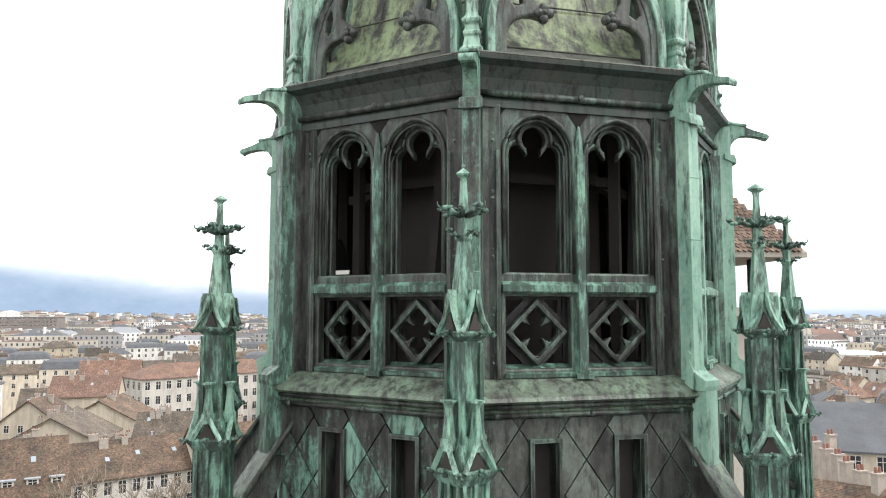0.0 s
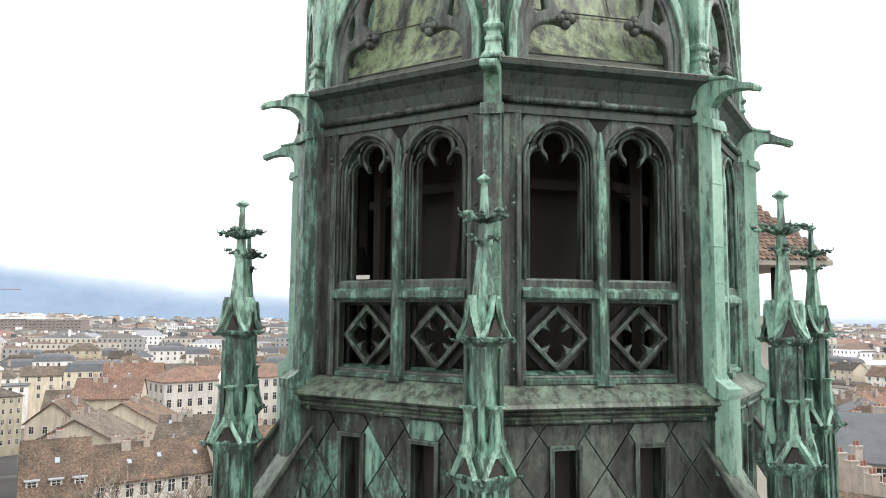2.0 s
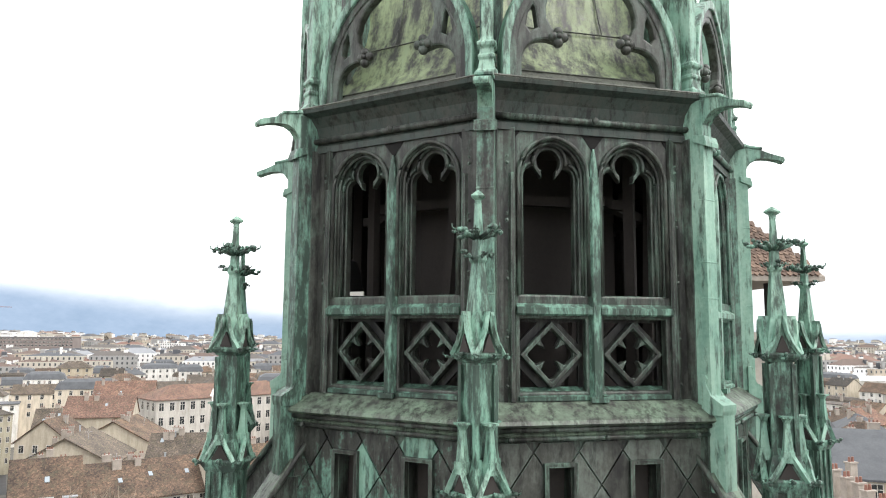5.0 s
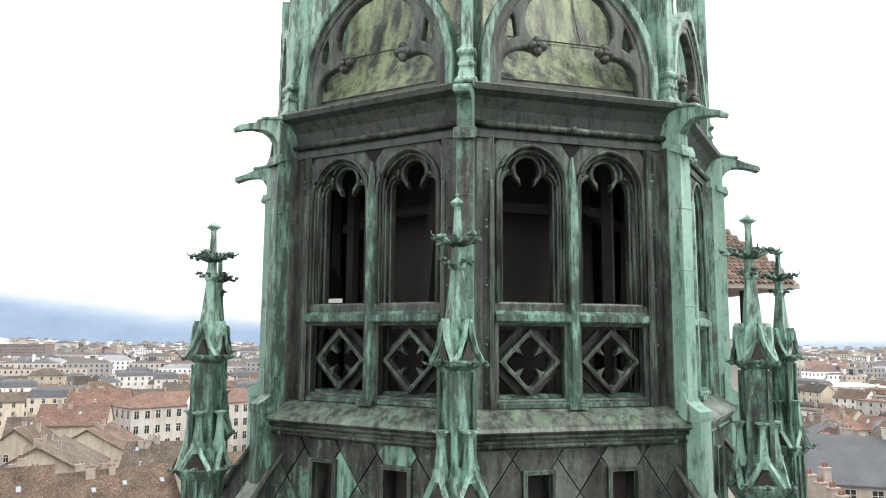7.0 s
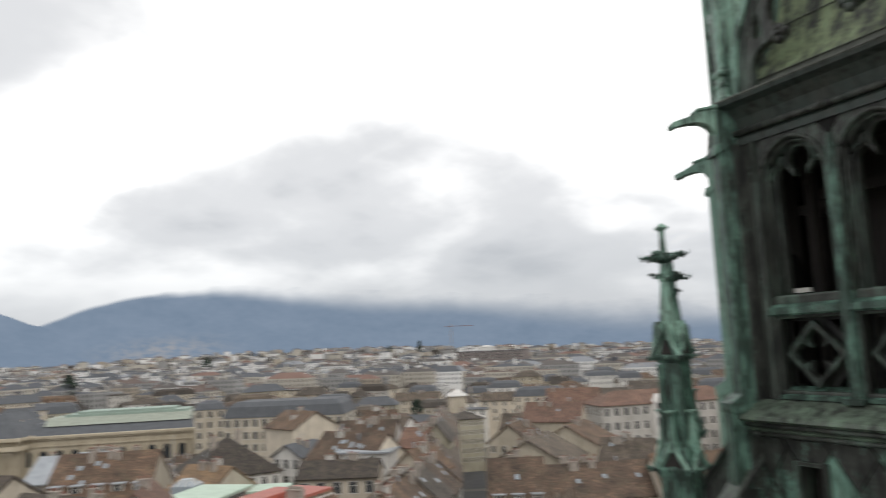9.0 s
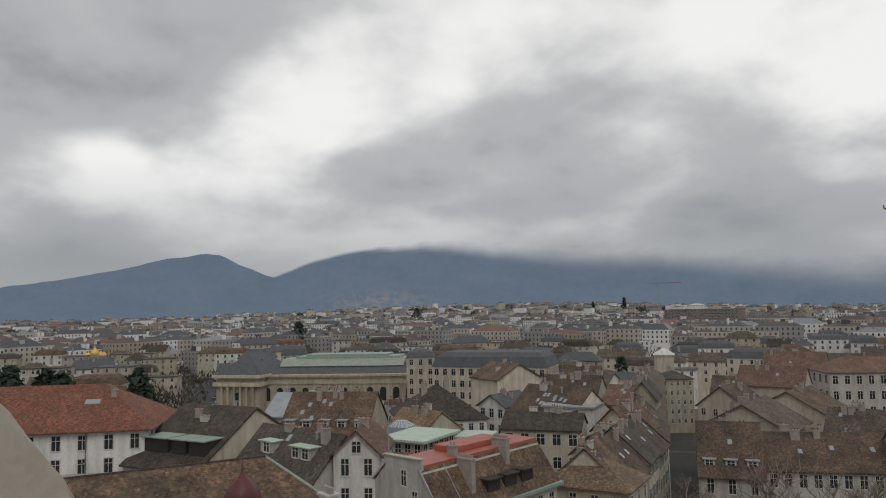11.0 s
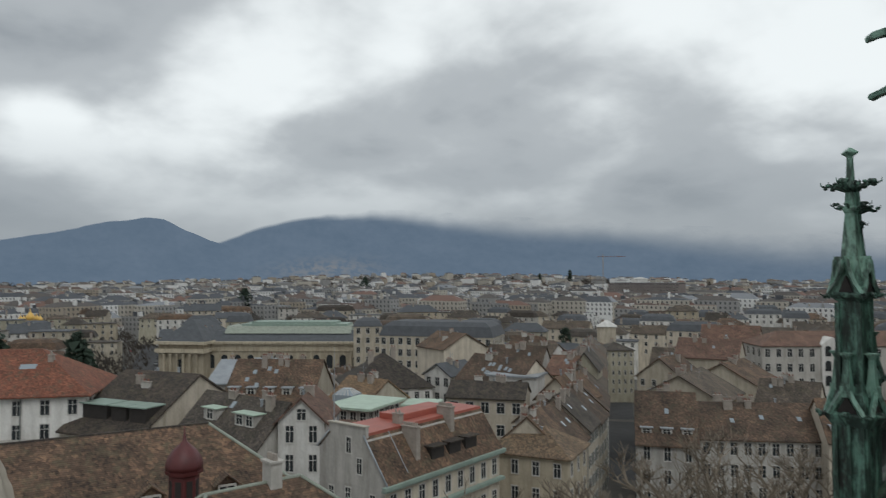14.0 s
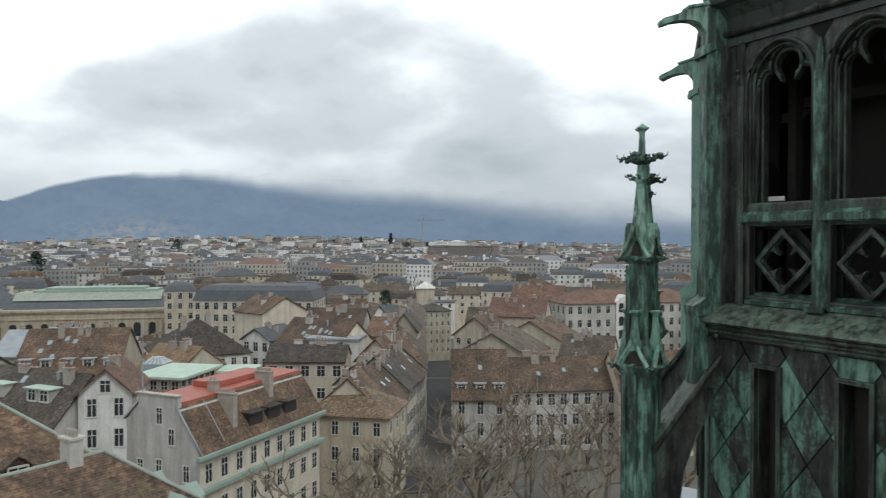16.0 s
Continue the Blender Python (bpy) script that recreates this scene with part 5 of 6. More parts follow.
# white college with orange roof
def college_extra(h, L, D, e, top):
    k = math.atan2(top - e, D / 2 * 0.98)
    bm = bmesh.new()
    box(bm, -0.95, 0.95, -1.3, 1.3, 0.0, 0.12)
    part("skylight", bm, M_SKYLIGHT, h, m=Matrix.Translation((L - 8.0, 3.6, e + 3.6 * math.tan(k) + 0.12)) @ Matrix.Rotation(k, 4, "X"))
    slab_stack(h, L - 5.6, D / 2 - 2.2, top - 1.6, 0.8, 0.9, 2)
    for x in (10.4, 21.2, 32.0):
        bm = bmesh.new()
        tube(bm, [(L - x + 3.0, -0.08, 0), (L - x + 3.0, -0.08, e)], 0.08, 6)
        part("downpipe", bm, M_SHUTTER, h)
    bm = bmesh.new()
    box(bm, -0.1, L + 0.1, -0.12, 0, e - 5.3, e - 5.05)
    part("string_course", bm, W_GREY, h)


house(at(93.5, 116), at(75.3, 100.9), 15, 30.4, 5.2, "hip", W_WHITE, M_TILE_ORANGE, "long white building with a bright orange tiled hip roof", (2.9, 3.0), 5, 1.0, 1.75, "fr", 0, 0, over=0.7, category="building", extra=college_extra)


def mint_dormers(h, L, D, e, top):
    for i in range(3):
        w = (4.2, 2.4, 2.6)[i]
        shed_dormer(h, L * (0.28, 0.60, 0.84)[i], 1.9, e + 1.6, w, 1.5, 4.0, M_MINT)


def moss_dormers(h, L, D, e, top):
    for i in range(2):
        x, w = L * (0.30, 0.72)[i], (2.4, 3.4)[i]
        dormer(h, x, 1.5, e + 1.6, w, 1.3, 2.8, W_GREY, M_MINT_PALE, "flat")


house(at(76.9, 101), at(72.0, 91.5), 20, 26.4, 6.0, "gable", W_CREAM, M_TILE_DARK, "old house with steep dark brown roof and green dormers", (3.2, 2.6), 3, 0.9, 1.5, "fr", 0, lights=2, extra=mint_dormers)
house(at(69.4, 90), at(63.6, 78), 8.5, 27.3, 4.0, "gable", W_GREY, M_TILE_GREY, "old house with moss-dark roof and green flat dormers", (3.2, 2.6), 2, 0.9, 1.5, "", 1, extra=moss_dormers)
house(at(67.2, 134), at(65.3, 132), 12, 26.6, 3.2, "gable", W_GREY, M_ZINC, "low building with grey zinc roof", None, chim=0, lights=0)
house(at(64.8, 133), at(62.9, 131), 12, 26.8, 3.2, "gable", W_GREY, M_ZINC, "low building with grey zinc roof", None, chim=1, lights=0)


def row_dormers(h, L, D, e, top):
    n = int(L / 2.6)
    for i in range(n):
        dormer(h, L * (i + 0.5) / n, 1.1, e + 0.8, 1.5, 1.2, 2.6, W_GREY, M_ZINC, "flat")


house(at(66.2, 121), at(59.6, 116.5), 15, 25.4, 5.6, "gable", W_STONE, M_TILE, "long house with brown roof and a row of dormers", (3.2, 2.4), 2, 0.9, 1.5, "fr", 2, extra=row_dormers, lights=5)
house(at(58.3, 119), at(55.4, 112.5), 9, 25.6, 3.0, "gable", W_STONE, M_TILE_TAN, "small gabled house with tan tiled roof", None, chim=1, lights=0)
house(at(56.9, 139), at(50.3, 142), 16, 23.6, 6.0, "hip", W_WHITE, M_TILE_DARK, "white-walled house with big dark hipped roof", (3.2, 1.9), 2, 0.8, 1.3, "fr", 2)
house(at(52.5, 114), at(50.2, 113), 5, 25.0, 0.3, "flat", W_GREY, M_MINT_PALE, "low flat pale green copper roof", None, chim=0, name="roof_pavilion", category="pavilion")


# museum: rusticated stone block with glass and copper roof
def museum_extra(h, L, D, e, top):
    bm = bmesh.new()
    for z0, z1, o in ((e - 0.6, e + 0.1, 0.9), (e - 3.6, e - 3.2, 0.4), (e - 1.2, e - 0.6, 0.5)):
        box(bm, -o, L + o, -o, D + o, z0, z1)
    part("cornice", bm, W_OCHRE, h, "projecting stone cornice")
    n = 12
    for i in range(n):
        u = L * (i + 0.5) / n
        bm = bmesh.new()
        box(bm, u - 2.4, u - 1.9, -0.35, 0, 0, e - 3.6)
        part("buttress", bm, W_OCHRE, h)
        w = part("arched_window", arch_window, None, h, m=pose(u, -0.06, e - 10.5))
    bm = bmesh.new()
    prism(bm, [(1, e + 0.2), (D - 1, e + 0.2), (D - 9, e + 4.2), (9, e + 4.2)], "x", 2, L - 2)
    part("slate_slope", bm, M_SLATE, h)
    bm = bmesh.new()
    prism(bm, [(6, e + 3.2), (D - 6, e + 3.2), (D - 10, e + 6.0), (10, e + 6.0)], "x", 6, L - 6)
    part("glass_roof", bm, M_COPING, h, "long glazed roof light")
    bm = bmesh.new()
    for k in range(2):
        box(bm, 12 + 4 * k, L - 8 - 5 * k, 10 + k, D - 10 - k, e + 5.8 + 0.9 * k, e + 6.9 + 0.9 * k)
    part("roof_lantern", bm, M_MINT, h, "pale green copper ridge lantern")


bm = bmesh.new()
pts = pointed(0, 1.3, 0, 4.2, 1.3, 8)
prism(bm, pts, "y", -0.05, 0.1)
arch_window = bpy.data.meshes.new("arched_window")
bm.to_mesh(arch_window)
bm.free()
arch_window.materials.append(M_GLASS)
house(at(67.4, 318), at(55.7, 302), 34, 18.0, 0.4, "flat", W_OCHRE, W_OCHRE, "long ochre stone museum with glass and slate roof", None, chim=0, over=0.8, extra=museum_extra, name="museum", category="museum")


def pavilion_extra(h, L, D, e, top):
    for i in range(6):
        u = L * (0.14 + 0.144 * i)
        bm = bmesh.new()
        loft(bm, [(2, 0.75), (2.6, 0.62), (e - 5.4, 0.55), (e - 4.8, 0.8)], 10, c=(u, -0.7))
        part("column", bm, W_OCHRE, h, "tall stone column", smooth=True)
    bm = bmesh.new()
    box(bm, -0.9, L + 0.9, -1.6, D + 0.9, e - 4.4, e - 2.8)
    box(bm, -1.2, L + 1.2, -1.9, D + 1.2, e - 1.0, e + 0.2)
    part("entablature", bm, W_OCHRE, h)
    part("arched_window", arch_window, None, h, m=pose(L / 2, -0.06, 5) @ Matrix.Diagonal((1.4, 1, 1.4, 1)))


house(at(70.6, 322), at(67.5, 312), 30, 18.6, 8.5, "hip", W_OCHRE, M_SLATE, "stone entrance pavilion of the museum with columns", None, chim=0, over=0.9, extra=pavilion_extra, name="museum_pavilion", category="museum")
# offices and houses behind
house(at(54.4, 262), at(45.6, 250), 20, 24.0, 5.0, "mansard", W_STONE, M_SLATE, "wide beige stone office block with grey roof", (4.0, 3.0), 4, 1.5, 2.3, "fr", 2, category="building")
house(at(56.4, 280), at(54.2, 280), 14, 26.0, 3.0, "mansard", W_STONE, M_SLATE, "narrow stone block with zinc roof", (3.6, 2.6), 4, 1.3, 2.1, "f", 1, category="building")
house(at(49.4, 190), at(46.1, 198), 13, 26.0, 3.7, "cross", W_CREAM, M_TILE, "cream gabled house with blank end wall", None, chim=1)
house(at(44.3, 180), at(41.2, 175.5), 10, 25.8, 2.6, "gable", W_WHITE, M_TILE_GREY, "white house with a shallow roof between others", (3.4, 3.4), 2, 1.0, 2.2, "fr", 1, lights=0)
house(at(50.9, 147), at(48.9, 143), 9, 25.6, 2.0, "cross", W_WHITE, M_SLATE, "narrow white gable with a wide window", (3.0, 1.8), 2, 1.0, 1.6, "f", 1)
house(at(48.6, 141), at(43.9, 131), 12, 25.0, 4.6, "gable", W_CREAM, M_TILE, "house with brown roof full of skylights", (3.2, 2.4), 2, 1.0, 1.5, "fr", 1, lights=10)
house(at(45.9, 134), at(42.3, 131.5), 7, 26.9, 0.3, "flat", W_WHITE, M_ZINC, "white rendered parapet block with flat roof", None, chim=0)
house(at(49.2, 122.5), at(43.2, 120.2), 8, 25.0, 2.0, "gable", W_CREAM, M_TILE_DARK, "long low cream house with a row of dark windows", (3.6, 2.1), 2, 1.25, 1.7, "f", 0, lights=0)
house(at(43.9, 106), at(41.2, 104), 10, 24.3, 2.4, "cross", W_GREY, M_TILE, "grey gabled house among brown roofs", (3.2, 2.2), 1, 0.8, 1.2, "f", 1)
house(at(46.3, 93), at(39.9, 89.5), 9, 23.0, 3.0, "hip", W_OCHRE, M_TILE_TAN, "tan-roofed ochre house beside the street", (3.2, 2.2), 4, 0.8, 1.6, "fr", 2)
house(at(42.3, 124), at(39.2, 121), 10, 24.6, 3.6, "cross", W_STONE, M_TILE, "brown-roofed gabled house above the terrace", (3.2, 2.2), 1, 0.8, 1.2, "f", 2)
house(at(41.6, 148), at(39.3, 146), 11, 25.6, 3.0, "gable", W_STONE, M_TILE_RED, "red-brown roofed house among chimneys", None, chim=2, lights=3)
house(at(39.6, 149), at(37.6, 148.5), 12, 26.4, 3.2, "cross", W_OLIVE, M_TILE_GREY, "beige gabled house with bare end wall", None, chim=1)
for az1, d1, az2, d2, ev, wl_, tl in ((40.0, 93, 39.25, 100, 22.6, W_CREAM, M_TILE), (39.2, 100.5, 38.4, 107.5, 22.2, W_SHADED, M_TILE), (38.35, 108, 37.6, 116, 22.8, W_CREAM, M_TILE_GREY), (37.55, 116.5, 36.95, 125, 22.3, W_STONE, M_TILE), (36.95, 126, 36.85, 142, 22.6, W_OCHRE, M_TILE), (37.0, 143, 36.95, 160, 22.8, W_CREAM, M_TILE_GREY), (37.0, 161, 36.98, 182, 22.4, W_STONE, M_TILE), (37.0, 183, 36.99, 206, 22.2, W_GREY, M_TILE_GREY), (37.05, 207, 37.0, 232, 20.8, W_OCHRE, M_TILE), (37.05, 233, 37.0, 264, 19.6, W_CREAM, M_TILE_GREY)):
    house(at(az1, d1), at(az2, d2), 10, ev, 4.4, "gable", wl_, tl, "terraced town house along the narrow street", (3.2, 2.2), 5, 1.0, 1.7, "f", 1, 1, group="street terrace", lights=2)
house(at(37.1, 268), at(34.9, 271), 12, 18.4, 2.6, "hip", W_OLIVE, M_TILE_GREY, "tall pale olive house closing the street", (3.2, 1.7), 5, 0.7, 1.5, "fr", 1)
house(at(34.8, 112.3), at(30.4, 112.7), 13, 20.5, 6.4, "gable", W_GREY, M_TILE, "grey house with tall brown roof and dormers behind bare trees", (3.3, 2.2), 4, 0.9, 1.9, "fl", 1, extra=row_dormers)
house(at(30.35, 118), at(22.1, 123), 13, 20.5, 4.2, "gable", W_GREY, M_TILE, "long house with brown roof and small round dormers", (3.3, 1.9), 4, 1.0, 1.8, "f", 3, lights=3)
house(at(21.9, 119), at(13.0, 126), 13, 21.2, 5.0, "gable", W_CREAM, M_TILE, "house with brown roof beyond the pinnacle", (3.3, 2.2), 4, 1.0, 1.8, "f", 2, extra=row_dormers)
house(at(34.7, 149), at(28.6, 144.5), 16, 21.5, 4.4, "cross", W_STONE, M_TILE_GREY, "broad pale olive gabled house with bare end wall", None, chim=2)
house(at(31.0, 172), at(26.4, 167), 14, 22.0, 3.9, "cross", W_STONE, M_TILE, "olive-grey gabled house with tiled roof", None, chim=1)
house(at(34.7, 176), at(31.4, 172), 12, 22.0, 4.2, "cross", W_STONE, M_TILE, "gabled house with red-brown roof", (3.2, 2.4), 1, 0.9, 1.4, "f", 2)
house(at(32.0, 205), at(27.6, 202), 12, 23.6, 4.4, "gable", W_STONE, M_TILE_RED, "stone-coloured house with red-brown tiled roof", None, chim=2)
house(at(30.2, 238), at(26.2, 236), 12, 24.6, 5.0, "gable", W_STONE, M_TILE_RED, "house with broad red roof", None, chim=2)
house(at(26.6, 148), at(22.6, 146), 11, 20.6, 4.6, "gable", W_CREAM, M_TILE_GREY, "low house with dark roof", None, chim=2)


def palace_extra(h, L, D, e, top):
    c = L * 0.42
    bm = bmesh.new()
    prism(bm, [(c - 3.1, 0), (c + 3.1, 0), (c + 3.1, e + 0.6), (c, e + 2.6), (c - 3.1, e + 0.6)], "y", -0.5, 4)
    part("gabled_bay", bm, W_WHITE, h)
    for s in (-1, 1):
        for k in range(3):
            part("arched_window", arch_window, None, h, m=pose(c + s * 1.35, -0.55, e - 2.7 - 4.1 * k) @ Matrix.Diagonal((0.62, 1, 0.52, 1)))


house(at(26.0, 224), at(16.0, 246), 15, 25.2, 3.8, "hip", W_GREY, M_TILE_RED, "pale grey building with red roof and paired arched windows", (4.1, 3.0), 4, 1.3, 2.2, "fl", 1, extra=palace_extra, category="building")

# landmarks further out
house(at(36.7, 900), at(31.6, 880), 40, 36.5, 0.4, "flat", plain("brown_slab_wall", (0.20, 0.165, 0.15), 0.15, 0.1, 0.8), M_SLATE, "big brown slab of a hospital block", (3.4, 3.6), 3, 2.2, 1.4, "f", 0, split=False, base=0, category="building")
house(at(35.0, 905), at(33.8, 905), 16, 41.5, 2.0, "hip", W_WHITE, W_WHITE, "white domed roof house on the hospital block", None, chim=0, base=36.8, category="building", name="roof_house")
house(at(44.1, 700), at(39.6, 690), 18, 22.0, 5.0, "mansard", W_WHITE, M_SLATE, "long white hotel front with slate mansard", (3.6, 3.4), 4, 1.4, 2.0, "f", 3, split=False, base=0, category="building")
house(at(23.9, 800), at(21.4, 790), 40, 17.5, 0.5, "flat", W_WHITE, W_WHITE, "plain white flat-roofed town block", (3.6, 4), 4, 1.4, 1.8, "f", 0, split=False, base=0, category="building")
house(at(20.2, 600), at(17.0, 590), 20, 18.5, 3.0, "hip", W_CREAM, M_ZINC, "cream hall with tall windows", (9.0, 3.4), 1, 1.5, 6.5, "f", 0, split=False, base=0, category="building")
house(at(-20, 690), at(-31, 700), 30, 12.5, 3.0, "hip", W_WHITE, W_WHITE, "long white canopy roof", None, chim=0, base=0, category="building")
house(at(37.6, 300), at(36.2, 300), 9, 24.6, 2.8, "hip", W_STONE, W_WHITE, "small house under a white tented roof", None, chim=0)
for az, d, hgt, jib, turn in ((37.1, 1350, 80, 40, 40),):
    x, y = at(az, d)
    cr = thing("tower_crane", (x, y, 0), turn, "slender tower crane with red jib over roofs", "crane")
    bm = bmesh.new()
    box(bm, -0.6, 0.6, -0.6, 0.6, 0, hgt + 5)
    part("mast", bm, M_CHIMNEY, cr)
    bm = bmesh.new()
    box(bm, -10, jib, -0.5, 0.5, hgt - 0.6, hgt + 0.3)
    part("jib", bm, M_BRICK_RED, cr)

# roofs and chimneys on the other side of the spire
house(at(-21.0, 88), at(-32, 92), 12, 30.4, 4.0, "gable", W_STONE, M_SLATE, "house with slate-grey roof and skylights", (3.2, 2.4), 2, 1.0, 1.6, "fr", 1)
house(at(-19.5, 64), at(-34, 60), 9, 28.0, 3.2, "gable", W_STONE, M_TILE, "near house with brown roof and tall chimneys", None, chim=0)
for k, (az, d, z) in enumerate(((-22.6, 72, 33.6), (-23.3, 71, 33.2), (-24.0, 70, 33.0), (-24.5, 68, 32.8), (-25.3, 67, 32.4), (-26.3, 66, 32.5), (-23.6, 78, 33.4))):
    x, y = at(az, d)
    ch = thing("chimney_stack", (x, y, z), 25, "tall rendered chimney stack with small clay pots", "chimney", "chimneys over the near roof")
    bm = bmesh.new()
    box(bm, -0.42, 0.42, -0.3, 0.3, -6, 0)
    box(bm, -0.5, 0.5, -0.38, 0.38, 0, 0.12)
    part("masonry_body", bm, M_CHIMNEY, ch)
    for i in range(2):
        bm = bmesh.new()
        loft(bm, [(0.12, 0.13), (0.36, 0.11), (0.55, 0.10)], 8, c=(-0.2 + 0.4 * i, 0))
        part("chimney_pot", bm, M_BRICK_RED, ch)
for k in range(5):
    house(at(-20 - 3.2 * k, 190 + 9 * k), at(-23 - 3.2 * k, 196 + 6 * k), 14, 22, 4, ("mansard", "hip")[k % 2], M_WALLS[k % 3], M_SLATE, "pale town block with grey roof", (3.4, 2.6), 4, 1.2, 1.9, "f", 2)

# long pale-roofed hall far off
house(at(-20.5, 520), at(-27.8, 540), 30, 17.0, 2.2, "hip", W_WHITE, M_PALE_ROOF, "long far hall with a pale metal roof", (6, 4), 0)
house(at(-23.2, 516), at(-24.9, 519), 30, 17.6, 3.6, "gable", W_WHITE, M_PALE_ROOF, "raised pale gable of the far hall", None, 0)

# ---- the tower beyond the spire, and the stonework the camera stands on ----
tx, ty = at(-20.3, 19.5)
belfry = thing("stone_tower", (tx - 3.2, ty + 3.6, CAM_Z), 8, "square stone tower with brown tiled pyramid roof", "tower")
bm = bmesh.new()
box(bm, -3.2, 3.2, -3.2, 3.2, -44, -0.15)
part("tower_wall", bm, M_STONE, belfry)
bm = bmesh.new()
for z0, z1, o in ((-0.15, 0.06, 3.5), (-2.5, -2.3, 3.35)):
    box(bm, -o, o, -o, o, z0, z1)
part("tower_cornice", bm, M_STONE, belfry)
for i in range(4):
    for j in range(3):
        bm = bmesh.new()
        box(bm, -0.12, 0.12, -3.0, -2.76, 0.06, 1.35)
        part("timber_post", bm, M_WOOD_SHADE, belfry, m=pose(0, 0, 0, 0, 0, 90 * i) @ pose(-2.8 + 2.8 * j, 0, 0))
bm = bmesh.new()
box(bm, -2.3, 2.3, -2.3, 2.3, 0.06, 1.4)
part("timber_wall", bm, M_WOOD_SHADE, belfry)
bm = bmesh.new()
loft(bm, [(1.30, 3.75), (1.42, 3.75), (4.9, 0.9), (5.0, 0.0)], 4)
part("tower_roof", bm, M_CHIMNEY, belfry, "brown tiled pyramid roof")
tile_v, tile_f = [], []
rt = random.Random(31)
slope = math.hypot(2.85, 3.48)
for side in (0, 1):
    turn = Matrix.Rotation(-side * math.pi / 2, 4, "Z")
    for i in range(38):
        s0 = i / 38
        half, zz = 3.76 - 2.85 * s0, 1.43 + 3.48 * s0
        cnt = int(2 * half / 0.14)
        for j in range(cnt):
            u = -half + (j + 0.5 * (i % 2) + 0.25) * 0.14
            b0 = len(tile_v)
            lift = rt.uniform(0.0, 0.012)
            for du, ds, up in ((-0.064, 0.006, 0.04), (0.064, 0.006, 0.04), (0.064, 0.042, 0.018), (-0.064, 0.042, 0.018), (-0.064, 0.006, 0.0), (0.064, 0.006, 0.0), (0.0, -0.008, 0.042), (0.0, -0.008, 0.0)):
                k = s0 + ds
                p = turn @ Vector((u + du, -(3.76 - 2.85 * k) - (up + lift) * 0.77, 1.43 + 3.48 * k + (up + lift) * 0.63))
                tile_v.append(tuple(p))
            tile_f += [(b0, b0 + 6, b0 + 1, b0 + 2, b0 + 3), (b0 + 4, b0 + 7, b0 + 6, b0), (b0 + 7, b0 + 5, b0 + 1, b0 + 6)]
me = bpy.data.meshes.new("roof_tile")
me.from_pydata(tile_v, [], tile_f)
me.materials.append(M_SINGLE)
tagged(part("roof_tile", me, None, belfry, "weathered brown roof tiles"), kind="stuff")

nave = thing("church_body", (0, 0, 0), 0, "stone church body under the spire with tiled roof", "church", kind="structure")
bm = bmesh.new()
box(bm, -4.6, 4.6, 4.4, 13.2, 0, CAM_Z + BASE_Z - 0.1)
part("crossing_wall", bm, M_STONE, nave)
bm = bmesh.new()
box(bm, -4.9, 4.9, 4.1, 13.5, CAM_Z + BASE_Z - 0.1, CAM_Z + BASE_Z + 0.05)
part("crossing_roof", bm, M_ZINC, nave)
bm = bmesh.new()
box(bm, -3.2, 3.2, -5.0, 1.6, 0, CAM_Z - 1.75)
part("tower_wall", bm, M_STONE, nave)
# the parapet's raking stone beside the camera
ledge = thing("parapet_stone", (-2.62, 0.0, CAM_Z), 0, "weathered pale stone parapet buttress", "parapet", kind="structure")
bm = bmesh.new()
prism(bm, [(-1.6, 0.002), (-0.026, -0.028), (0.224, -0.248), (0.299, -0.368), (0.352, -0.441), (0.383, -0.483), (0.439, -0.593), (0.559, -1.2), (0.559, -1.76), (-1.6, -1.76)], "x", -0.35, 0.10)
part("coping_stone", bevelled(bm, 0.03, 2), M_LEDGE, ledge)



# ---- trees ----
def bare_tree(seed, height):
    """A leafless tree: trunk and limbs in one mesh, fine twigs in another."""
    r = random.Random(seed)
    trunk, twigs = bmesh.new(), bmesh.new()

    def grow(p, d, length, rad, depth):
        pts, q = [p], p
        for i in range(3):
            d = (d + Vector((r.uniform(-0.16, 0.16), r.uniform(-0.16, 0.16), r.uniform(-0.04, 0.12)))).normalized()
            q = q + d * length / 3
            pts.append(q)
        tube(trunk if rad > 0.03 else twigs, pts, rad, 5 if rad > 0.1 else 3, 0.68)
        if depth == 0:
            return
        for k in range(r.choice((2, 3, 3)) if depth > 1 else 3):
            side = Vector((r.uniform(-1, 1), r.uniform(-1, 1), r.uniform(-0.15, 0.55)))
            nd = (d * 0.75 + side * 0.85).normalized()
            grow(pts[r.choice((2, 3, 3))], nd, length * r.uniform(0.62, 0.85), rad * 0.66, depth - 1)
    grow(Vector((0, 0, 0)), Vector((0, 0, 1)), height * 0.30, height * 0.026, 6)
    return trunk, twigs


tree_meshes = []
for s in range(3):
    a, c = bare_tree(20 + s, 18)
    t = thing("bare_tree", (0, 0, 0), 0, "tall leafless tree with grey-brown branches", "tree", "bare trees on the square")
    part("trunk", a, M_BARK, t), part("twigs", c, M_TWIG, t)
    tree_meshes.append(t)
spots = [(44.0, 62, 1.00), (41.0, 70, 0.95), (38.4, 60, 0.85), (34.0, 74, 0.95), (31.0, 66, 1.0), (27.8, 72, 0.95), (24.5, 66, 0.95), (21.5, 74, 0.95), (30.0, 84, 0.9), (26.0, 88, 0.95), (33.2, 58, 0.7), (18.5, 80, 1.0), (33.0, 92, 0.85), (23.0, 90, 0.9)]
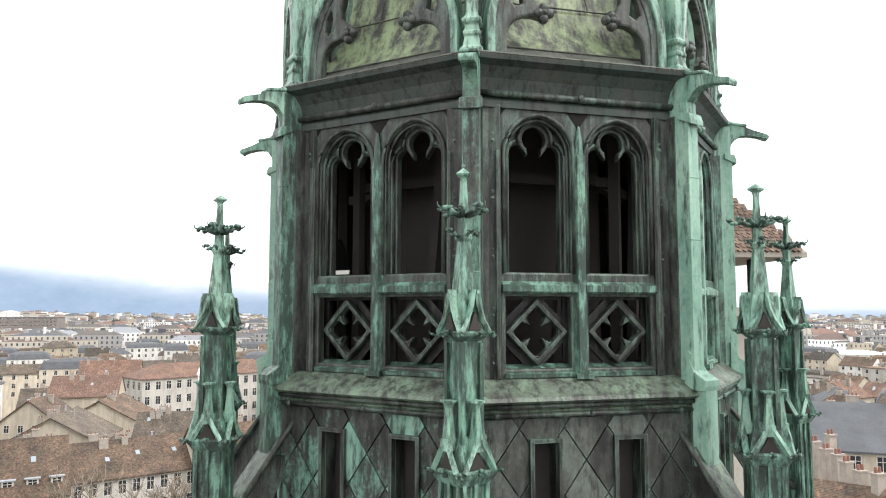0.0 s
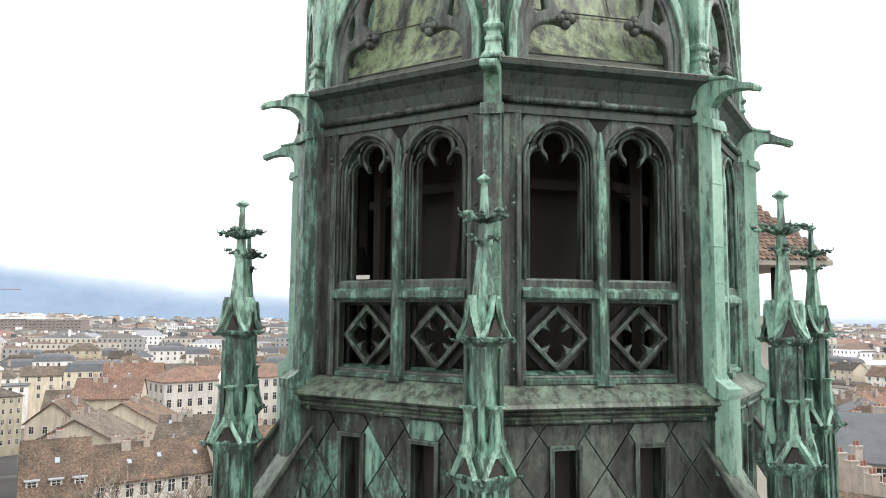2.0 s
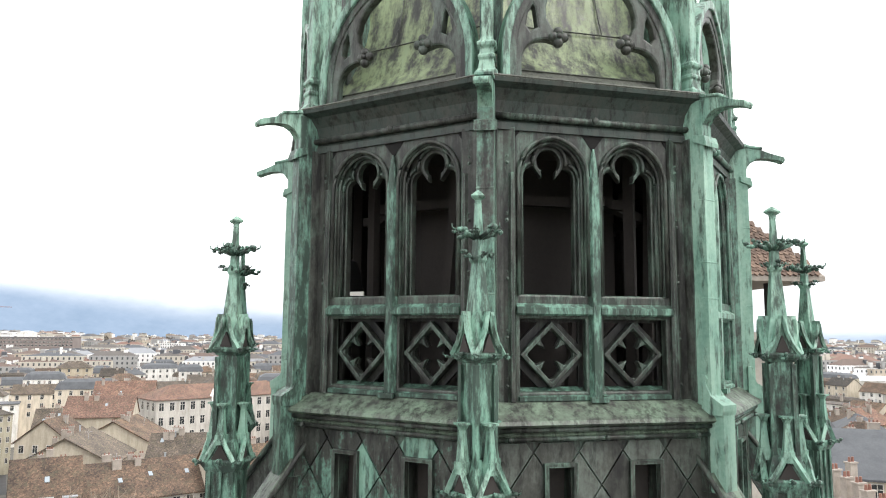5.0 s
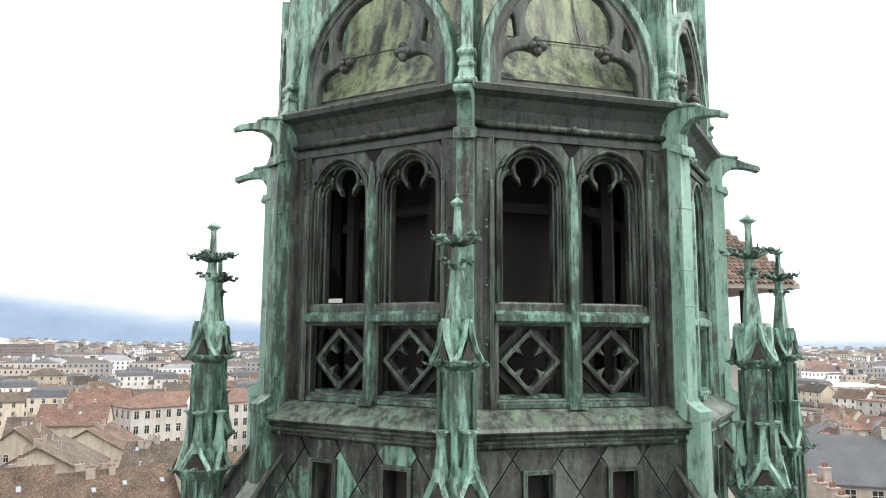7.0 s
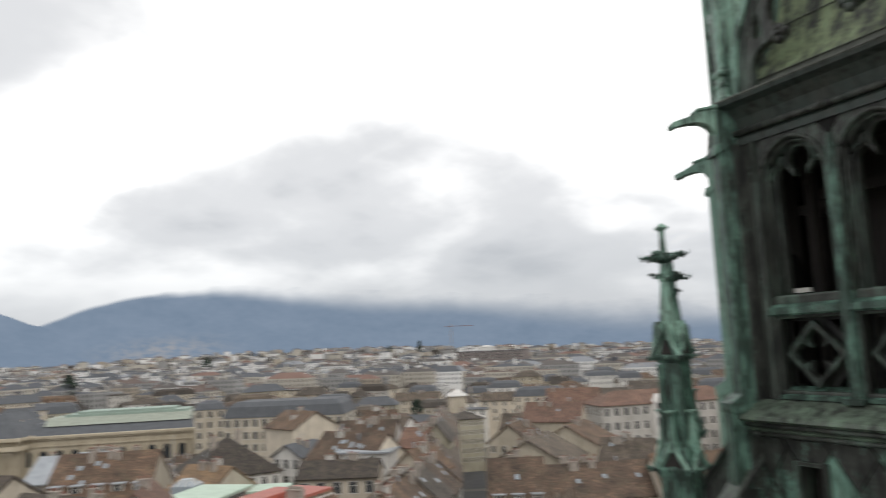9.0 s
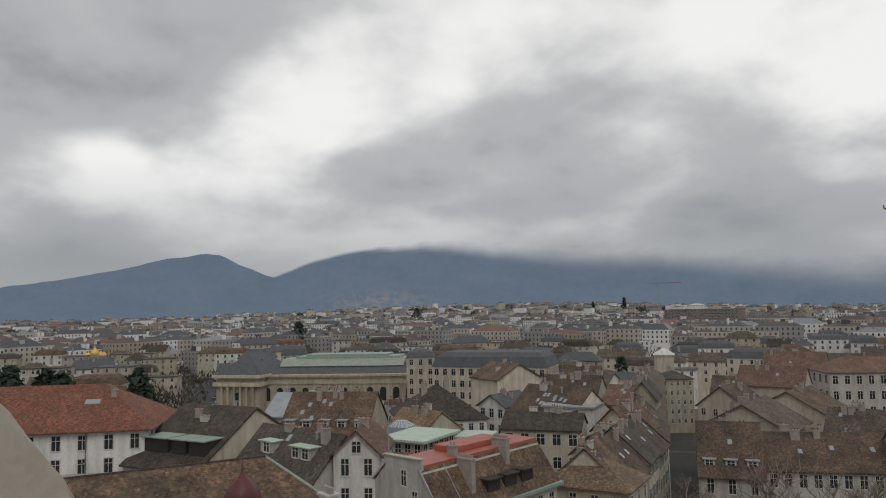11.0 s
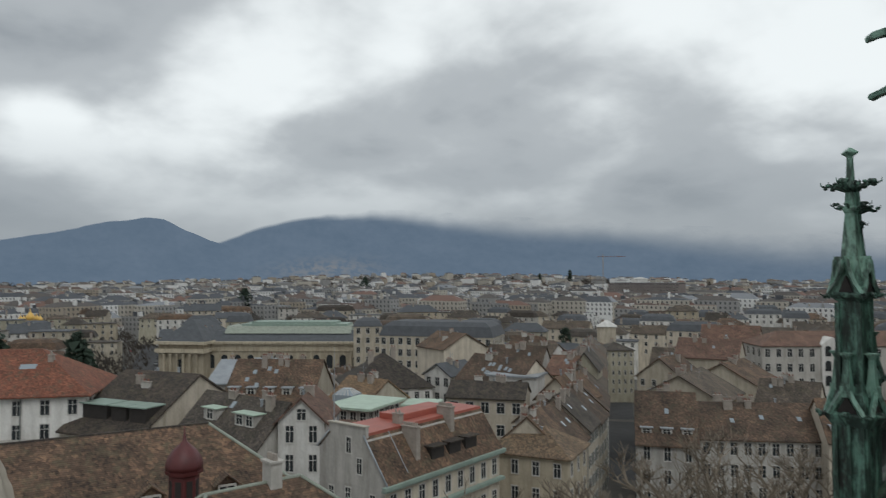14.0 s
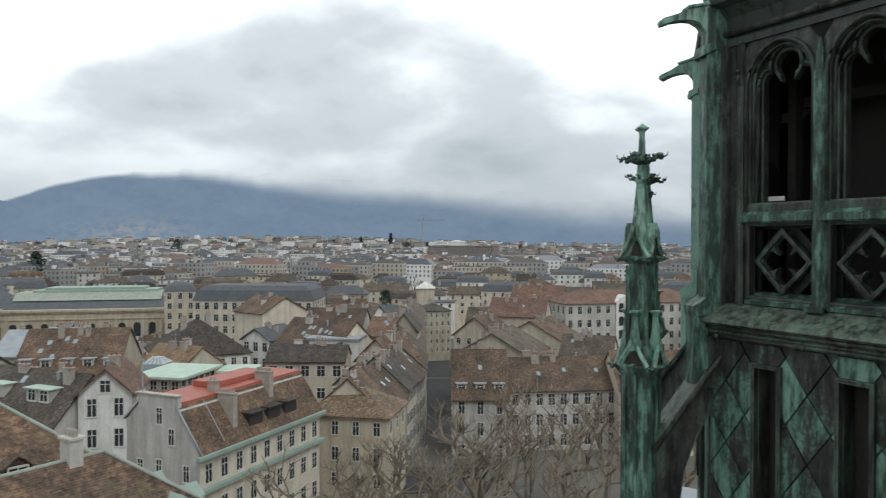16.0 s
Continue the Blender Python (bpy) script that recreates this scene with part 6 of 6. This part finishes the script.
for k, (az, d, s) in enumerate(spots):
    x, y = at(az, d)
    mm = pose(x, y, ground_z(x, y) - 0.2, 0, 0, 71 * k)
    t = tree_meshes[k % 3]
    if k < 3:
        t.matrix_basis = mm
        t.scale = (1.12 * s,) * 3
    else:
        o = copy_thing(t, mm)
        o.scale = (1.12 * s,) * 3


def evergreen(az, d, h, seed, name="evergreen_tree", wide=0.34):
    r = random.Random(seed)
    x, y = at(az, d)
    t = thing(name, (x, y, ground_z(x, y)), 0, "dark green evergreen tree among the roofs", "tree")
    bm = bmesh.new()
    loft(bm, [(0, h * 0.03), (h * 0.5, h * 0.02), (h * 0.9, 0.05)], 6)
    part("trunk", bm, M_BARK, t)
    bm = bmesh.new()
    for i in range(420):
        f = r.random() ** 0.8
        rad = h * wide * (1 - f) ** (0.7 if wide > 0.25 else 0.4) * math.sqrt(r.random()) + 0.1
        a = r.uniform(0, 2 * math.pi)
        c = Vector((rad * math.cos(a), rad * math.sin(a), h * (0.18 + 0.82 * f)))
        s = h * r.uniform(0.025, 0.06)
        v = [bm.verts.new(c + s * Vector((r.uniform(-1, 1), r.uniform(-1, 1), r.uniform(-0.8, 0.8)))) for _ in range(4)]
        for q in ((0, 1, 2), (0, 2, 3), (0, 3, 1), (1, 3, 2)):
            bm.faces.new([v[i] for i in q])
    part("crown", bm, M_EVERGREEN, t)


for k, (az, d, h, w) in enumerate(((81.7, 200, 30, 0.17), (80.8, 204, 29, 0.17), (83.9, 198, 31, 0.16), (84.8, 204, 30, 0.17), (75.9, 200, 29, 0.16), (75.3, 210, 25, 0.14), (64.6, 560, 36, 0.40), (40.0, 330, 22, 0.2), (39.6, 2100, 62, 0.13), (41.9, 2150, 52, 0.13), (26.6, 900, 26, 0.4), (55.5, 1500, 44, 0.45), (27.5, 420, 16, 0.6), (29.2, 430, 15, 0.6), (-24.6, 150, 12, 0.6))):
    evergreen(az, d, h, 50 + k, wide=w)

# ---- streets ----
bm = bmesh.new()
pts = [(38.2, 70, 6), (36.9, 100, 5), (36.1, 140, 4.4), (36.0, 235, 4.4), (36.0, 270, 4.4)]
prev = None
for az, d, w in pts:
    x, y = at(az, d)
    dx, dy = math.cos(radians(az)), math.sin(radians(az))
    z = ground_z(x, y) + 0.06
    cur = [bm.verts.new((x - w * dx, y - w * dy, z)), bm.verts.new((x + w * dx, y + w * dy, z))]
    if prev:
        bm.faces.new((prev[0], prev[1], cur[1], cur[0]))
    prev = cur
tagged(part("street", bm, M_ASPHALT, None, "narrow dark asphalt street between old houses"), kind="structure", category="road")
bm = bmesh.new()
prev = None
for az, d, w in ((72.6, 230, 9), (71.9, 300, 9), (71.0, 420, 9), (70.4, 620, 9)):
    x, y = at(az, d)
    dx, dy = math.cos(radians(az)), math.sin(radians(az))
    cur = [bm.verts.new((x - w * dx, y - w * dy, 0.4)), bm.verts.new((x + w * dx, y + w * dy, 0.4))]
    if prev:
        bm.faces.new((prev[0], prev[1], cur[1], cur[0]))
    prev = cur
tagged(part("boulevard", bm, M_ASPHALT, None, "grey boulevard with parked cars"), kind="structure", category="road")



def car(az, d, turn, paint):
    """A parked car: body, cabin, four wheels."""
    x, y = at(az, d)
    c = thing("parked_car", (x, y, 0.42), turn, "parked car in plain paint at the kerb", "car", "cars along the boulevard")
    bm = bmesh.new()
    prism(bm, [(-2.1, 0.3), (2.1, 0.3), (2.15, 0.7), (1.9, 0.9), (-2.0, 0.95), (-2.15, 0.7)], "y", -0.85, 0.85)
    part("body", bevelled(bm, 0.06, 1), paint, c)
    bm = bmesh.new()
    prism(bm, [(-1.6, 0.9), (1.0, 0.9), (0.4, 1.45), (-1.1, 1.45)], "y", -0.75, 0.75)
    part("cabin", bevelled(bm, 0.05, 1), M_GLASS, c)
    for sx in (-1.3, 1.3):
        for sy in (-0.8, 0.8):
            bm = bmesh.new()
            tube(bm, [(sx, sy - 0.1, 0.32), (sx, sy + 0.1, 0.32)], 0.32, 10)
            part("wheel", bm, M_WOOD_SHADE, c)


paints = [plain("car_paint_" + k, v, 0.05, 1.0, 0.3) for k, v in (("white", (0.7, 0.7, 0.7)), ("grey", (0.2, 0.21, 0.22)), ("dark", (0.03, 0.03, 0.035)), ("red", (0.3, 0.04, 0.04)))]
rc = random.Random(4)
for k in range(22):
    d = 250 + 15 * k
    car(72.5 - 0.0052 * (d - 240) + (1.2 if k % 2 else -0.9), d, 162 + rc.uniform(-3, 3), rc.choice(paints))

# gilded onion-domed church
gx, gy = at(78.8, 520)
gold = thing("domed_church", (gx, gy, 0), 0, "small white church with gilded onion domes", "church")
bm = bmesh.new()
box(bm, -6, 6, -6, 6, 0, 14)
part("church_wall", bm, W_WHITE, gold)
for ox, oy, s in ((0, 0, 1.3), (-4.5, -4.5, 0.8), (4.5, -4.5, 0.8), (-4.5, 4.5, 0.8), (4.5, 4.5, 0.8)):
    bm = bmesh.new()
    loft(bm, [(14, 1.2 * s), (17 * 0.5 + 8.5 + s, 1.2 * s)], 8, c=(ox, oy))
    d = part("drum", bm, W_WHITE, gold)
    bm = bmesh.new()
    z0 = 17 + s
    loft(bm, [(z0, 1.1 * s), (z0 + 0.8 * s, 1.9 * s), (z0 + 1.8 * s, 2.0 * s), (z0 + 3 * s, 1.1 * s), (z0 + 4.2 * s, 0.25 * s), (z0 + 6 * s, 0.05)], 12, c=(ox, oy))
    part("onion_dome", bm, M_GOLD, d, smooth=True)

# ---- town blocks between, each a house of its own ----
rng = random.Random(77)
STREET = [(at(az, d), w) for az, d, w in ((38.6, 70, 9), (37.9, 100, 8), (37.0, 120, 7), (36.2, 140, 6), (36.1, 155, 6), (36.0, 170, 6), (36.0, 185, 6), (36.0, 200, 6), (36.0, 215, 6), (36.0, 230, 6), (36.0, 245, 6), (36.0, 260, 6))] + [(at(az, d), 16) for az, d in ((72.6, 240), (72.0, 290), (71.5, 350), (71.0, 420), (70.7, 500))]
SQUARE = [(at(az, d), 16) for az in (20, 25, 30, 35, 40, 44) for d in (55, 72, 90)]
made = 0
for tries in range(16000):
    if made >= 290:
        break
    d = 150 + 430 * rng.random() ** 0.8
    side = rng.random() < 0.16
    az = rng.uniform(-37, -19) if side else rng.uniform(12, 97)
    x, y = at(az, d)
    L, D = (rng.uniform(8, 14), rng.uniform(7, 10)) if d < 300 else (rng.uniform(12, 26), rng.uniform(9, 13))
    rr = 0.5 * math.hypot(L, D)
    if any((x - a) ** 2 + (y - c) ** 2 < (0.74 * (rr + q)) ** 2 for a, c, q in TOWN) or any((x - p[0]) ** 2 + (y - p[1]) ** 2 < (rr + w) ** 2 for p, w in STREET + SQUARE):
        continue
    if 15 < az < 31 and d < 226:
        continue
    if 60 < az < 76 and d < 318 or az > 76 and 110 < d < 260:
        continue
    # most fronts follow one of two street grids
    rz = rng.choice((0, 90)) + (28 if az < 50 else 62) + rng.uniform(-8, 8)
    far_h = rng.uniform(13, 17) + (6 if d < 240 else 0) + (rng.uniform(0, 6) if d > 340 else 0)
    # low yards before the museum and the offices
    if 44.5 < az < 68 and d < 300:
        far_h *= 0.55
    # turn so that the front looks to the eye
    best = min((rz + q for q in (0, 90, 180, 270)), key=lambda q: abs(((q - az + 180) % 360) - 180))
    ca, sa = math.cos(radians(best)), math.sin(radians(best))
    p1 = (x - ca * L / 2 + sa * D / 2, y - sa * L / 2 - ca * D / 2)
    p2 = (x + ca * L / 2 + sa * D / 2, y + sa * L / 2 - ca * D / 2)
    old = d < 300
    kind = rng.choice(("gable", "gable", "cross", "hip")) if old else rng.choice(("mansard", "mansard", "hip", "flat", "gable"))
    tile = rng.choice((M_TILE, M_TILE, M_TILE_RED, M_TILE_GREY)) if old else rng.choice((M_SLATE, M_SLATE, M_TILE_DARK, M_TILE_GREY, M_TILE))
    house(p1, p2, D, ground_z(x, y) + far_h, rng.uniform(3.0, 4.6), kind, rng.choice(M_WALLS), tile, "town house with rendered walls under a tiled roof" if old else "town block with pale walls and grey roof",
          (3.3, 3.0 if d < 330 else 3.7), 2 if d < 330 or L > 19 else 3, 1.1, 1.7, "f", rng.choice((1, 2, 3)) if d < 380 else 1, lights=rng.choice((0, 1, 3)) if d < 300 else 0, group="town houses", split=False)
    made += 1

# ---- the wide town beyond, too many to count ----
wall_v, wall_f, wall_m = [], [], []
FAR_MATS = [plain("far_" + k, c, 0.18, 0.02, 0.9, 0.0, 0.3) for k, c in (("cream", (0.46, 0.425, 0.365)), ("white", (0.72, 0.71, 0.69)), ("grey", (0.30, 0.295, 0.285)), ("ochre", (0.37, 0.32, 0.255)), ("slate", (0.085, 0.090, 0.100)), ("tile", (0.125, 0.092, 0.078)), ("red_tile", (0.19, 0.118, 0.095)), ("zinc", (0.24, 0.25, 0.265)), ("pane", (0.055, 0.058, 0.064)), ("dull_tile", (0.105, 0.095, 0.088)))]


def add_box(cx, cy, z0, z1, lx, ly, ca, sa, mi, roof_mi, rise):
    b0 = len(wall_v)
    cs = [(-lx, -ly), (lx, -ly), (lx, ly), (-lx, ly)]
    for z in (z0, z1):
        for u, v in cs:
            wall_v.append((cx + u * ca - v * sa, cy + u * sa + v * ca, z))
    for q in ((0, 1, 5, 4), (1, 2, 6, 5), (2, 3, 7, 6), (3, 0, 4, 7)):
        wall_f.append([b0 + i for i in q])
        wall_m.append(mi)
    if rise < 0.5:
        wall_f.append([b0 + 4, b0 + 5, b0 + 6, b0 + 7])
        wall_m.append(roof_mi)
    else:
        k = 0.55 if rise > 2.6 else 0.2
        for u in (-lx * k, lx * k):
            wall_v.append((cx + u * ca, cy + u * sa, z1 + rise))
        for q in ((4, 5, 9, 8), (6, 7, 8, 9), (5, 6, 9), (7, 4, 8)):
            wall_f.append([b0 + i for i in q])
            wall_m.append(roof_mi)


def add_windows(cx, cy, z0, z1, lx, ly, ca, sa):
    for length, off, ax in ((lx, -ly - 0.05, 0), (ly, lx + 0.05, 1), (ly, -lx - 0.05, 1)):
        n = max(2, int(2 * length / 3.2))
        for s in range(int((z1 - z0 - 1) / 3.3)):
            zz = z1 - 0.9 - 3.3 * s
            if zz - 1.7 < z1 - 11:
                break
            for i in range(n):
                u = -length + (i + 0.5) * 2 * length / n
                b0 = len(wall_v)
                for du, dz in ((-0.55, -1.7), (0.55, -1.7), (0.55, 0), (-0.55, 0)):
                    lu, lv = (u + du, off) if ax == 0 else (off, u + du)
                    wall_v.append((cx + lu * ca - lv * sa, cy + lu * sa + lv * ca, zz + dz))
                wall_f.append([b0, b0 + 1, b0 + 2, b0 + 3])
                wall_m.append(8)


rng = random.Random(5)
count = 0
while count < 3800:
    d = 560 + 3300 * rng.random() ** 1.7
    az = rng.uniform(-38, -15) if rng.random() < 0.2 else rng.uniform(8, 100)
    if d > 2300 and rng.random() < 0.35:
        continue
    x, y = at(az, d)
    lx, ly = rng.uniform(6, 20), rng.uniform(5, 8)
    hgt = rng.choice((12, 16, 19, 22, 25)) + rng.uniform(-2, 3) if d < 1500 else rng.uniform(9, 27)
    rise_here = max(0.0, min(1.0, (d - 1500) / 1400)) * 34 * math.exp(-((az - 50) / 16) ** 2) if az > 0 else 0.0
    best = min((q + 20 * math.sin(d / 300) for q in (0, 90, 180, 270)), key=lambda q: abs(((q - az + 180) % 360) - 180))
    ca, sa = math.cos(radians(best)), math.sin(radians(best))
    mi = rng.choice((0, 0, 1, 1, 2, 2, 3))
    rm = rng.choice((4, 4, 4, 4, 7, 9, 9, 9, 5, 5, 6))
    z0 = rise_here
    add_box(x, y, z0 - 3, z0 + hgt, lx, ly, ca, sa, mi, rm, rng.choice((0.0, 2.4, 3.2, 4.2)))
    if d < 1700:
        add_windows(x, y, z0, z0 + hgt, lx, ly, ca, sa)
    for _ in range(3 if d < 1300 else 1):
        add_box(x + rng.uniform(-8, 8), y + rng.uniform(-3, 3), z0 + hgt, z0 + hgt + rng.uniform(2.5, 4.5), rng.uniform(0.4, 1.8), rng.uniform(0.5, 1.2), ca, sa, rng.choice((1, 1, 2, 0, 4)), rng.choice((1, 7, 4)), 0.0)
    count += 1
me = bpy.data.meshes.new("distant_town")
me.from_pydata(wall_v, [], wall_f)
for k in FAR_MATS:
    me.materials.append(k)
me.polygons.foreach_set("material_index", wall_m)
me.update()
tagged(new("distant_town", me), "hazy spread of pale blocks and roofs beyond the old town", "town", kind="stuff")

# rising wooded ground under the far suburbs
bm = bmesh.new()
prev = None
for i in range(61):
    az = 10 + 80 * i / 60
    col = []
    for d in (1450, 1800, 2200, 2600, 3000, 3600, 4300):
        x, y = at(az, d)
        h = max(0.0, min(1.0, (d - 1500) / 1400)) * 34 * math.exp(-((az - 50) / 16) ** 2)
        col.append(bm.verts.new((x, y, h - 0.5 if h > 0.3 else -1.5)))
    if prev:
        for j in range(6):
            bm.faces.new((prev[j], col[j], col[j + 1], prev[j + 1]))
    prev = col
tagged(part("suburb_slope", bm, M_PARK, None, "gently rising wooded suburb ground", smooth=True), kind="structure", category="ground")

# leafless parks and avenues: small ragged clumps
tv, tf = [], []
rng = random.Random(15)
groups = [(rng.uniform(10, 98) if rng.random() < 0.82 else rng.uniform(-37, -17), 330 + 2600 * rng.random() ** 1.5) for _ in range(150)] + [(73.4 + rng.uniform(-0.6, 2.5), rng.uniform(330, 640)) for _ in range(24)] + [(rng.uniform(28, 38), rng.uniform(480, 640)) for _ in range(26)] + [(rng.uniform(76, 92), rng.uniform(170, 300)) for _ in range(20)]
# wooded gardens among the far suburbs
groups += [(rng.uniform(24, 98), 650 + 2100 * rng.random()) for _ in range(330)] + [(rng.uniform(40, 78), rng.uniform(2500, 2950)) for _ in range(45)] + [(rng.uniform(64, 94), rng.uniform(560, 1700)) for _ in range(110)]
for az, d in groups:
    gx0, gy0 = at(az, d)
    zb = max(0.0, min(1.0, (d - 1500) / 1400)) * 34 * math.exp(-((az - 50) / 16) ** 2) if az > 0 else 0
    R, Hh = rng.uniform(5, 14), rng.uniform(9, 15)
    if d > 650:
        R, Hh = R * rng.uniform(1.0, 2.4), Hh + rng.uniform(3, 12)
    for i in range(300 if d < 650 else 420):
        a, q = rng.uniform(0, 2 * math.pi), math.sqrt(rng.random()) * R
        z = zb + Hh * (0.25 + 0.75 * rng.random() * (1 - (q / R) ** 3 * 0.6))
        c = Vector((gx0 + q * math.cos(a), gy0 + q * math.sin(a), z))
        s = rng.uniform(0.4, 1.2) * (1 if d < 650 else 1.7)
        b0 = len(tv)
        up = Vector((rng.uniform(-0.5, 0.5), rng.uniform(-0.5, 0.5), 1)) * s * 2.2
        w = Vector((rng.uniform(-1, 1), rng.uniform(-1, 1), 0)) * s * 0.5
        tv += [tuple(c - w), tuple(c + w), tuple(c + up)]
        tf.append((b0, b0 + 1, b0 + 2))
me = bpy.data.meshes.new("park_trees")
me.from_pydata(tv, [], tf)
me.materials.append(M_PARK)
tagged(new("park_trees", me), "bare brown winter trees of parks and avenues", "trees", kind="stuff")

# small chimneys, vents and flues on the town's roofs
cv, cf, cm = [], [], []


def bit(c, rz, w, d, z0, z1, mi):
    ca, sa = math.cos(radians(rz)), math.sin(radians(rz))
    b0 = len(cv)
    for z in (z0, z1):
        for u, v in ((-w, -d), (w, -d), (w, d), (-w, d)):
            cv.append((c.x + u * ca - v * sa, c.y + u * sa + v * ca, c.z + z))
    for q in ((0, 1, 5, 4), (1, 2, 6, 5), (2, 3, 7, 6), (3, 0, 4, 7), (4, 5, 6, 7)):
        cf.append([b0 + i for i in q])
        cm.append(mi)


for c, rz, a, q in ROOF_BITS:
    if a < 0.55:
        w, d, top = 0.28 + 0.5 * q, 0.26, 0.8 + 0.9 * a
        bit(c, rz, w, d, -1.2, top, 0 if q < 0.7 else 1)
        bit(c, rz, w + 0.07, d + 0.07, top, top + 0.12, 0)
        for u in (-0.5, 0.5):
            s = Vector((math.cos(radians(rz)), math.sin(radians(rz)), 0)) * u * w
            bit(c + s, rz, 0.09, 0.09, top + 0.1, top + 0.42, 3)
    elif a < 0.8:
        bit(c, rz, 0.11, 0.11, -1.0, 0.7 + q, 2)
        bit(c, rz, 0.17, 0.17, 0.7 + q, 0.8 + q, 2)
    else:
        bit(c, rz + 20, 0.02, 0.02, -1.0, 1.8 + q, 2)
        bit(c + Vector((0, 0, 1.7)), rz + 40 * q, 0.6, 0.015, 0, 0.03, 2)
me = bpy.data.meshes.new("roof_clutter")
me.from_pydata(cv, [], cf)
for k in (M_CHIMNEY, W_GREY, M_ZINC, M_BRICK_RED):
    me.materials.append(k)
me.polygons.foreach_set("material_index", cm)
me.update()
tagged(new("roof_clutter", me), "small rendered chimneys, metal flues and aerials on the roofs", "chimneys", kind="stuff")
